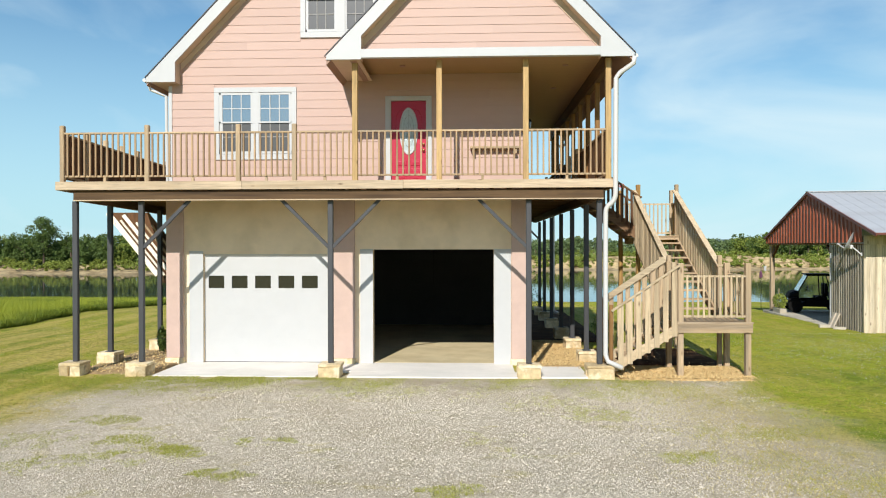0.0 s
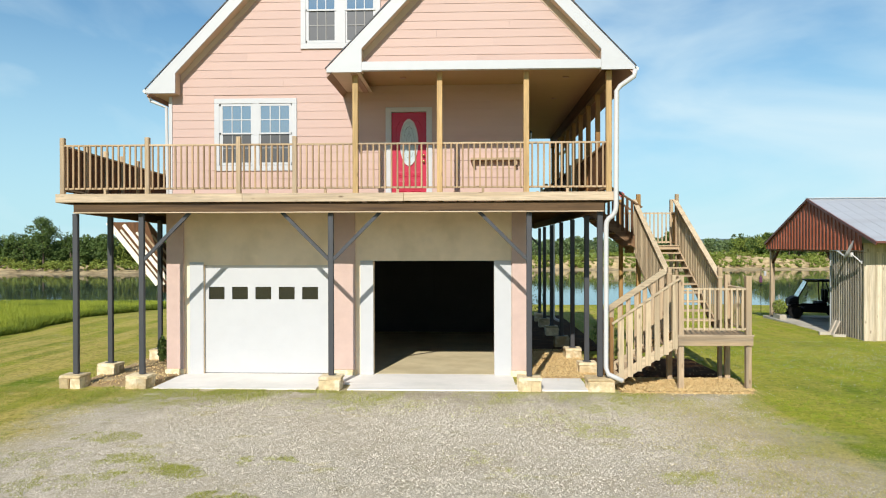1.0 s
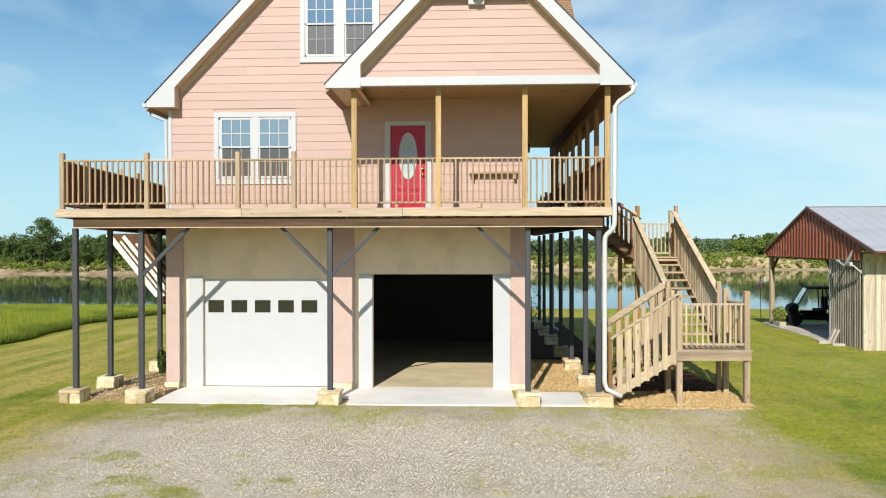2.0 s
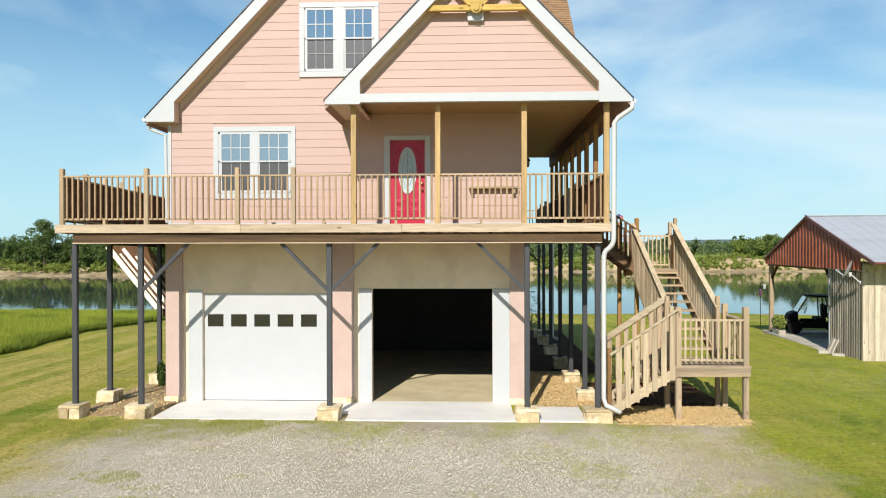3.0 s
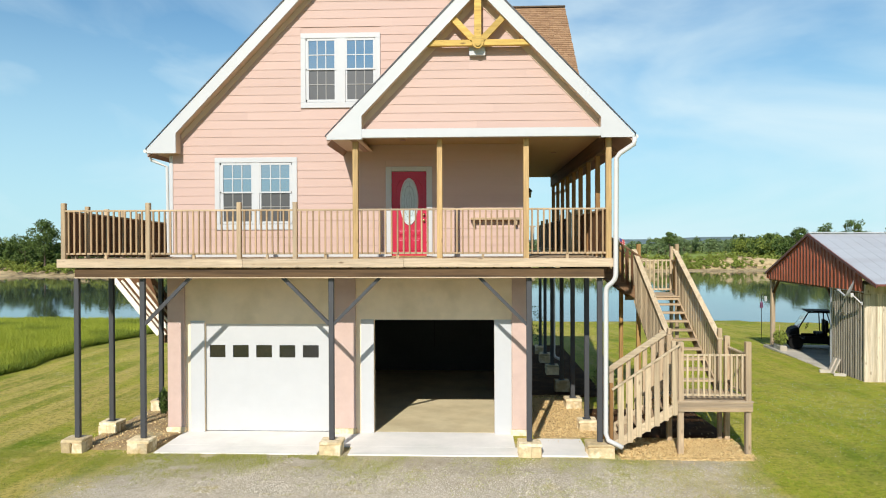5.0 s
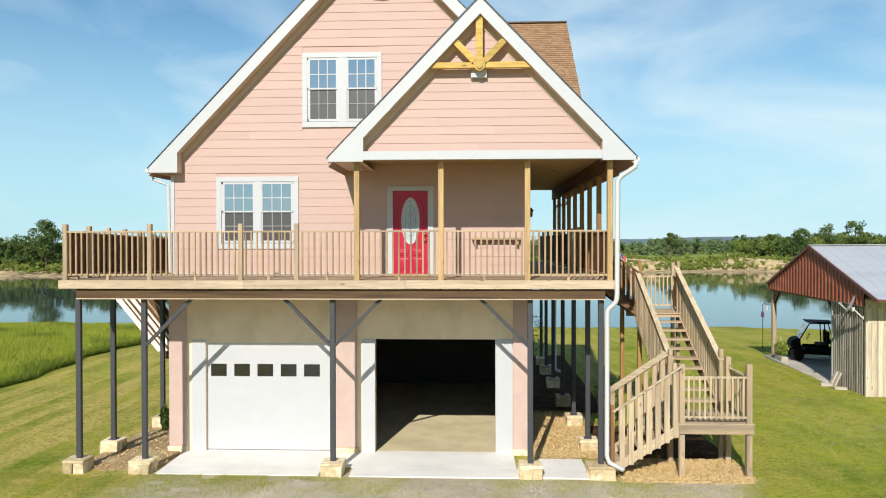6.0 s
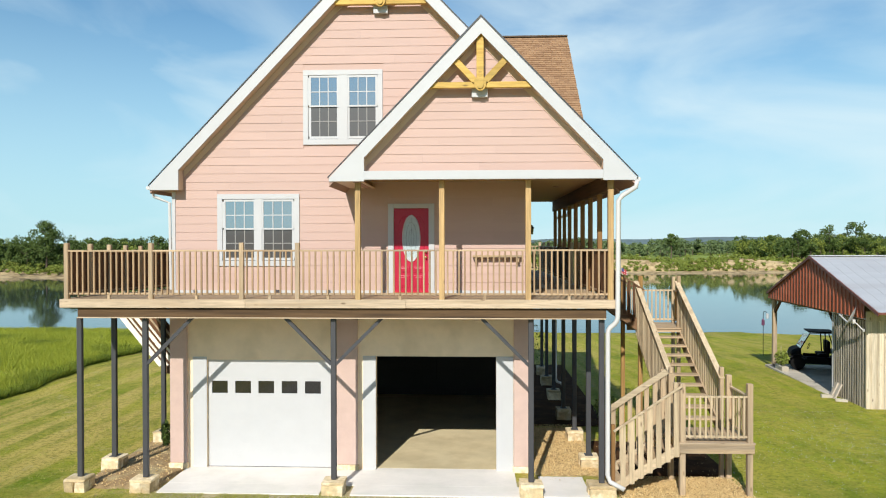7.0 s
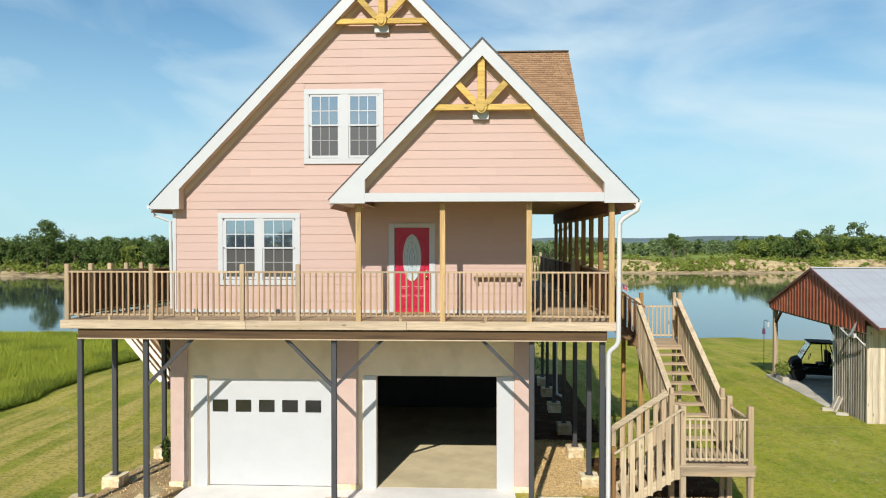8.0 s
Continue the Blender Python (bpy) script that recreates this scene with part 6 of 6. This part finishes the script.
def tree(x, y, h, spread, seed, base=None):
    rng = np.random.default_rng(seed)
    z = bank_ground(x, y) - 0.3 if base is None else base
    t = thing("tree", "tall leafy tree standing over the far woods", "tree", (x, y, z), "tall trees on the far bank")
    trunk = Geo().tube([(x, y, z), (x + 0.15, y, z + h * 0.35), (x - 0.1, y, z + h * 0.7), (x, y, z + h * 0.92)], [0.34, 0.26, 0.16, 0.05], 7)
    for k in range(6):
        a, zz = k * 2.1, z + h * (0.35 + 0.08 * k)
        trunk.tube([(x, y, zz), (x + math.cos(a) * spread * 0.4, y + math.sin(a) * spread * 0.4, zz + h * 0.12), (x + math.cos(a) * spread * 0.7, y + math.sin(a) * spread * 0.7, zz + h * 0.2)], [0.12, 0.07, 0.03], 5)
    part("trunk", trunk, bark, t)
    p = crown_points(h, spread, rng, 24 if h < 17.5 else 46, 60 if h < 17.5 else 80) + (x, y, z)
    q = leaf_cloud(p, 0.36, rng)
    part("crown", joined("crown", q, quads(len(q)), foliage), foliage, t)


for i, (x, y, h, s) in enumerate(((-156, 246, 18.5, 6.2), (-166, 250, 11.0, 4.0), (-147, 248, 11.0, 3.6), (-118, 255, 12.4, 4.2), (-126, 252, 11.0, 3.8), (137, 296, 12.5, 4.0), (152, 300, 14.0, 5.0), (163, 300, 16.0, 4.8), (145, 310, 12.6, 4.0), (180, 300, 14.0, 4.4), (128, 300, 11.0, 3.4), (94, 330, 11.6, 3.4))):
    tree(x, y, h, s, 40 + i)


def blades(n, rng, place, low, high, width, lean=0.35):
    """Single grass blades as narrow triangles; place gives n points (x, y)."""
    xy = place(n)
    n = len(xy)
    z = np.array([ground_height(a, b) for a, b in xy]) - 0.01
    base = np.column_stack([xy, z])
    h = rng.uniform(low, high, n)
    ang = rng.uniform(0, 2 * np.pi, n)
    side = np.column_stack([np.cos(ang), np.sin(ang), np.zeros(n)]) * (width * rng.uniform(0.6, 1.4, n))[:, None]
    tip = base + np.column_stack([rng.normal(size=n) * lean * h, rng.normal(size=n) * lean * h, h])
    return np.stack([base - side, base + side, tip], 1)


LATTICE = np.random.default_rng(77).random((256, 256))


def patchiness(x, y, scale):
    """Smooth lattice noise, 0 to 1, with features of 1 / scale metres."""
    u, v = x * scale + 1000.0, y * scale + 1000.0
    i, j = np.floor(u).astype(int), np.floor(v).astype(int)
    f, g = u - i, v - j
    f, g = f * f * (3 - 2 * f), g * g * (3 - 2 * g)
    c = [LATTICE[(i + a) % 256, (j + b) % 256] for a, b in ((0, 0), (1, 0), (0, 1), (1, 1))]
    return (c[0] * (1 - f) + c[1] * f) * (1 - g) + (c[2] * (1 - f) + c[3] * f) * g


def clumped(place, scale, cut=0.5, soft=0.12):
    """The places that place() gives, kept where clumps of two sizes grow."""
    def pick(n):
        xy = place(4 * n)
        d = 0.6 * patchiness(xy[:, 0], xy[:, 1], scale) + 0.4 * patchiness(xy[:, 0] + 31, xy[:, 1] - 17, scale * 2.7)
        xy = xy[d > cut + soft * rng.normal(size=len(xy))]
        return xy[:n] if len(xy) >= n else np.concatenate([xy, place(n - len(xy))])
    return pick


def grass(name, n, rng, place, low, high, width, mat, label, lean=0.35):
    t = blades(n, rng, place, low, high, width, lean)
    ob = new(name, joined(name, t, np.arange(3 * len(t)).reshape(len(t), 3), mat))
    return tagged(ob, label, "grass", kind="stuff")


rng = np.random.default_rng(5)


def meadow(n):
    out = np.empty((0, 2))
    while len(out) < n:
        y = rng.uniform(21, 57, 2 * n)
        x = rng.uniform(-46, -15, 2 * n)
        edge = -19.0 + 0.15 * np.sin(y * 0.5) + 0.12 * np.sin(y * 1.7) + 0.10 * (38 - y)
        keep = (x < edge) & (x > -0.76 * y - 3) & (rng.random(2 * n) < 1.0)
        out = np.concatenate([out, np.column_stack([x, y])[keep]])
    return out[:n]


grass("meadow_grass", 120000, rng, meadow, 0.08, 0.28, 0.0085, lawn_blade, "tall uncut green grass beyond the mown lawn", 0.45)
grass("meadow_grass", 130000, rng, clumped(meadow, 1.6, 0.52, 0.06), 0.20, 0.46, 0.0085, meadow_blade, "sunlit yellow-green heads over the uncut grass", 0.4)


def meadow_edge_shadow(n):
    """The border where the mower turns back, its shadow line put into dark blades."""
    y = rng.uniform(21, 57, n)
    edge = -19.0 + 0.15 * np.sin(y * 0.5) + 0.12 * np.sin(y * 1.7) + 0.10 * (38 - y)
    return np.column_stack([edge - np.abs(rng.normal(size=n)) * 0.35 + 0.05, y])


grass("meadow_grass", 26000, rng, meadow_edge_shadow, 0.12, 0.40, 0.011, rank_shaded_blade, "grass along the edge of the meadow, coloured dark for its shadow line", 0.35)


def tall_clumps(n):
    """Ranker growth in loose clumps through the meadow."""
    xy = meadow(11 * n)
    keep = np.sin(xy[:, 0] * 0.9 + 1.4 * np.sin(xy[:, 1] * 0.35)) + np.sin(xy[:, 1] * 0.8 + xy[:, 0] * 0.5) > rng.uniform(0.7, 1.9, 11 * n)
    return xy[keep][:n]


grass("meadow_grass", 20000, rng, tall_clumps, 0.20, 0.50, 0.010, rank_shaded_blade, "ranker clumps in the uncut meadow", 0.35)


def crest(n):
    x = rng.uniform(-40, 3, n)
    y = 55 + 1.2 * np.sin(x * 0.11) + 0.6 * np.sin(x * 0.37) + rng.normal(size=n) * 0.6 - 0.5
    return np.column_stack([x, y])


grass("bank_grass", 14000, rng, crest, 0.10, 0.45, 0.025, meadow_blade, "rough grass along the crest of the river bank")


def lawn_left(n):
    y = 12 + 38 * rng.random(n) ** 1.5
    x = -7.6 - rng.random(n) * (0.62 * y + 2)
    return np.column_stack([x, y])


def lawn_right(n):
    y = 8.5 + 44 * rng.random(n) ** 1.5
    x = 5.4 + rng.random(n) * (0.52 * y + 2)
    x = np.where(y < 14.5, x + 0.25 * np.sin(y * 2.0), x)
    inside = (x > 13.4) & (y > 24.4) & (y < 33.8)
    return np.column_stack([np.where(inside, x - 8, x), y])


def lawn_behind(n):
    y = 18 + 36 * rng.random(n) ** 1.2
    x = 3.4 + rng.random(n) * 10
    return np.column_stack([x, y])


def mown(n):
    """Greener stripes left by the mower."""
    xy = lawn_left(5 * n)
    keep = np.sin((xy[:, 0] - 0.14 * xy[:, 1]) * 5.2 + 0.8 * np.sin(xy[:, 1] * 0.4)) + 0.6 * np.sin(xy[:, 0] * 1.7 + xy[:, 1]) > rng.uniform(0.0, 1.6, 5 * n)
    return xy[keep][:n]


grass("lawn_grass", 40000, rng, clumped(mown, 5.0, 0.54, 0.04), 0.02, 0.06, 0.006, lawn_blade, "greener stripes of mown grass", 0.7)
grass("lawn_grass", 60000, rng, clumped(lawn_left, 4.0, 0.54, 0.04), 0.02, 0.06, 0.005, dry_blade, "short mown grass, partly dry", 0.7)


def lush_right(n):
    """Thicker grass in uneven drifts away from the drive."""
    xy = lawn_right(6 * n)
    x, y = xy[:, 0], xy[:, 1]
    drift = np.sin(x * 0.9 + 1.7 * np.sin(y * 0.6)) + np.sin(y * 1.1 + 1.3 * np.sin(x * 0.7)) + 0.6 * np.sin(x * 3.3 + y * 2.1) + np.clip((x - 7.5) * 0.45, -1.2, 1.4)
    return xy[drift > rng.uniform(-0.8, 1.6, 6 * n)][:n]


grass("lawn_grass", 170000, rng, clumped(lush_right, 4.5, 0.53, 0.04), 0.02, 0.06, 0.0055, lawn_blade, "short lush green lawn grass", 0.7)
grass("lawn_grass", 26000, rng, clumped(lawn_right, 3.0, 0.55, 0.04), 0.02, 0.055, 0.005, dry_blade, "straw-coloured blades through the lawn", 0.8)
grass("lawn_grass", 30000, rng, lawn_behind, 0.02, 0.06, 0.008, meadow_blade, "short lush green lawn grass", 0.7)

# tufts that have come up through the gravel: x, y, radius
TUFTS = ((1.75, 12.85, 0.75), (-8.3, 14.1, 1.3), (-6.3, 11.6, 0.4), (-6.6, 10.4, 0.6), (-5.4, 10.3, 0.4), (-5.3, 9.4, 0.5), (-6.1, 9.1, 0.5), (-4.7, 9.9, 0.35), (-4.2, 9.85, 0.35), (-3.25, 8.85, 0.3), (-3.1, 10.4, 0.3), (4.2, 13.6, 0.7),
         (2.4, 12.1, 0.5), (4.2, 11.2, 0.6), (3.0, 9.8, 0.4), (4.2, 9.6, 0.7), (5.1, 11.2, 0.6), (-4.6, 14.6, 0.9), (-1.8, 14.6, 1.1), (0.6, 14.9, 0.9), (2.6, 14.4, 0.9), (-6.6, 14.3, 0.9), (4.9, 8.7, 0.6), (-0.2, 8.4, 0.3))


def tufts(n):
    m = 4 * n
    k = rng.integers(0, len(TUFTS), m)
    t = np.array(TUFTS)[k]
    r = np.sqrt(rng.random(m)) * 1.25 * t[:, 2]
    a = rng.uniform(0, 2 * np.pi, m)
    x, y = t[:, 0] + r * np.cos(a) * 1.3, t[:, 1] + r * np.sin(a) * 0.8
    d = 0.55 * patchiness(x, y, 3.1) + 0.45 * patchiness(x + 9, y + 5, 8.0) - 0.28 * (r / t[:, 2])
    xy = np.column_stack([x, np.where(y > 15.45, 30.9 - y, y)])[d > 0.28 + 0.06 * rng.normal(size=m)]
    return xy[:n] if len(xy) >= n else np.concatenate([xy, xy[:n - len(xy)]])


def verge(n):
    x, y = rng.uniform(-10, 6.4, 6 * n), 15.5 - np.abs(rng.normal(size=6 * n)) * 0.9
    keep = np.sin(x * 2.1) + np.sin(x * 0.9 + y * 2.0) + np.sin(x * 4.7 - y * 3.1) > rng.uniform(-0.6, 2.2, 6 * n)
    return np.column_stack([x, y])[keep][:n]


grass("gravel_weeds", 42000, rng, tufts, 0.012, 0.04, 0.006, weed_blade, "yellow-green weeds growing through the gravel", 0.8)
def side_verge(n):
    """Green grass that creeps in from the lawn along the head of the drive."""
    x, y = rng.uniform(-11, -3.0, 3 * n), 15.6 - np.abs(rng.normal(size=3 * n)) * 0.75
    reach = np.clip((-3.0 - x) / 3.5, 0, 1)
    keep = (15.6 - y < 0.35 + 1.5 * reach) & (patchiness(x, y, 2.0) > 0.62 - 0.4 * reach)
    return np.column_stack([x, y])[keep][:n]


grass("gravel_weeds", 20000, rng, side_verge, 0.015, 0.05, 0.006, weed_blade, "green grass creeping in at the head of the drive", 0.7)
grass("gravel_weeds", 16000, rng, verge, 0.012, 0.045, 0.008, weed_blade, "thin weeds between gravel and slab", 0.8)


def side_weeds(n):
    y = rng.uniform(7.5, 14.8, n)
    return np.column_stack([4.6 + rng.normal(size=n) * 0.9, y])


grass("gravel_weeds", 30000, rng, side_weeds, 0.015, 0.045, 0.005, dry_blade, "dry straw-coloured grass at the edge of the drive", 0.8)


def scattered(n):
    """Small weeds all over the drive, in loose drifts."""
    x, y = rng.uniform(-8.5, 5.5, 12 * n), rng.uniform(7.2, 15.3, 12 * n)
    drift = np.sin(x * 1.3 + 2 * np.sin(y * 0.8)) + np.sin(y * 1.9 + 1.5 * np.sin(x * 1.1)) + 0.7 * np.sin(x * 5.1 + y * 3.7) + 0.5 * (y > 13.4)
    keep = drift > rng.uniform(0.9, 2.6, 12 * n)
    return np.column_stack([x, y])[keep][:n]


grass("gravel_weeds", 18000, rng, clumped(scattered, 5.0, 0.52, 0.05), 0.01, 0.035, 0.006, weed_blade, "sparse weeds scattered through the gravel", 0.9)


def clover(n, rng):
    x, y = rng.normal(size=n) * 2.6 + 12.0, rng.normal(size=n) * 2.6 + 19.5
    y = np.clip(y, 11, 24)
    p = np.column_stack([np.maximum(x, 6.5), y, np.array([ground_height(a, b) for a, b in zip(x, y)]) + 0.07])
    q = leaf_cloud(p, 0.008, rng, 0.9)
    tagged(new("clover_flowers", joined("clover_flowers", q, quads(n), white_paint)), "tiny white clover flowers in the lawn", "flowers", kind="stuff")


clover(5200, rng)


def stones(n, rng):
    """Loose gravel: squashed four-sided stones lying on the drive, thinning out raggedly towards its edges."""
    m = 2 * n
    y = 7.0 + 8.45 * rng.random(m) ** 0.85
    x = rng.uniform(-9.2, 6.4, m)
    inner = np.minimum(np.minimum(x + 8.6 + 0.25 * (11 - y), 5.7 - x), (15.35 - y) * 1.6 + np.clip(x + 5.0, -2.0, 0.0) * 0.7)
    keep = inner + 2.6 * (patchiness(x, y, 0.9) - 0.5) + 1.2 * (patchiness(x, y, 3.0) - 0.5) > rng.uniform(-0.1, 2.4, m)
    x, y = x[keep][:n], y[keep][:n]
    n = len(x)
    s = rng.uniform(0.006, 0.0165, n) * (1 + 0.8 * (rng.random(n) < 0.05))
    base = np.column_stack([x, y, np.array([ground_height(a, b) for a, b in zip(x, y)])])
    ang = rng.uniform(0, 2 * np.pi, n)
    ring = []
    for k in range(4):
        a = ang + k * np.pi / 2 + rng.uniform(-0.35, 0.35, n)
        r = s * rng.uniform(0.75, 1.25, n)
        ring.append(base + np.column_stack([np.cos(a) * r, np.sin(a) * r, -0.004 * np.ones(n)]))
    top = base + np.column_stack([rng.normal(size=n) * s * 0.3, rng.normal(size=n) * s * 0.3, s * rng.uniform(0.3, 0.65, n)])
    v = np.stack(ring + [top], 1)
    k = np.arange(n)[:, None] * 5
    f = np.concatenate([k + np.array([[i, (i + 1) % 4, 4]]) for i in range(4)])
    return v, f


v, f = stones(112000, rng)
tagged(new("gravel", joined("gravel", v, f, pebble)), "loose pale crushed limestone gravel on the drive", "gravel", kind="stuff")


def chip_bed(name, x0, x1, y0, y1, n, label, bed_mat=chip, size=0.017):
    g = Geo()
    nx, ny = 18, 14
    for j in range(ny + 1):
        for i in range(nx + 1):
            u, w = i / nx, j / ny
            x, y = x0 + (x1 - x0) * u, y0 + (y1 - y0) * w
            edge = min(u, 1 - u, w, 1 - w)
            wob = 0.12 * noise.noise((x * 1.7, y * 1.7, 2))
            g.v.append((x + wob * (1 if edge < 0.05 else 0), y + wob * (1 if edge < 0.05 else 0), ground_height(x, y) + (-0.04 if edge < 0.02 else 0.05 + 0.03 * noise.noise((x * 3, y * 3, 5)))))
    g.f = [(j * (nx + 1) + i, j * (nx + 1) + i + 1, (j + 1) * (nx + 1) + i + 1, (j + 1) * (nx + 1) + i) for j in range(ny) for i in range(nx)]
    bed = tagged(part(name, g, bed_mat, smooth=True), label, "wood chips", kind="stuff")
    # most lie on the bed, some have spilled over its edge
    x, y = rng.uniform(x0 + 0.05, x1 - 0.05, n), rng.uniform(y0 + 0.04, y1 - 0.04, n)
    spilt = rng.random(n) < 0.10
    x = x + spilt * rng.normal(size=n) * 0.16
    y = y - spilt * (y < y0 + 0.6) * np.abs(rng.normal(size=n)) * 0.35
    p = np.column_stack([x, y, np.array([ground_height(a, b) for a, b in zip(x, y)]) + 0.06 + rng.uniform(0, 0.02, n)])
    q = leaf_cloud(p, size, rng, 0.6)
    tagged(new(name, joined(name, q, quads(n), chip_piece)), label, "wood chips", kind="stuff")


chip_bed("wood_chips", 3.3, 6.40, 15.40, 17.0, 12000, "orange-tan wood chips heaped under the stair")
chip_bed("bare_soil", 3.3, 6.5, 16.94, 20.4, 160, "soil with a few chips behind the stair, coloured dark for shade", shaded_soil)
chip_bed("wood_chips", 1.5, 3.3, 16.96, 22.0, 9000, "orange wood chips beside the garage wall")
chip_bed("bare_soil", -9.45, -7.34, 15.66, 20.5, 1600, "brown soil with scattered chips by the garage corner", dirt, 0.022)


# sheet widened past the deck so its dark colour covers the shaded ground
tagged(part("soil", Geo().box(1.45, 4.3, 22.02, 33.0, -0.3, ground_height(2.5, 24) + 0.03), shaded_soil), "bare soil under the deck, coloured dark for the deck's shade", "soil", kind="structure")


def shrub(x, y, h, r, seed, mat, label):
    s = thing("shrub", label, "shrub", (x, y, ground_height(x, y)))
    z = ground_height(x, y)
    part("stem", Geo().tube([(x, y, z - 0.05), (x, y, z + h * 0.7)], [0.03, 0.01], 6), bark, s)
    part("leaves", leafy((x, y, z + h * 0.55), (r, r, h * 0.5), 420, 0.06, seed), mat, s)


shrub(-8.72, 19.2, 0.75, 0.13, 7, foliage, "narrow dark green shrub by a stone pier")
shrub(3.0, 33.6, 2.0, 0.7, 8, foliage, "dark bush behind the deck posts")
shrub(4.35, 22.6, 0.9, 0.4, 9, foliage_light, "low leafy shrub by the stair post")
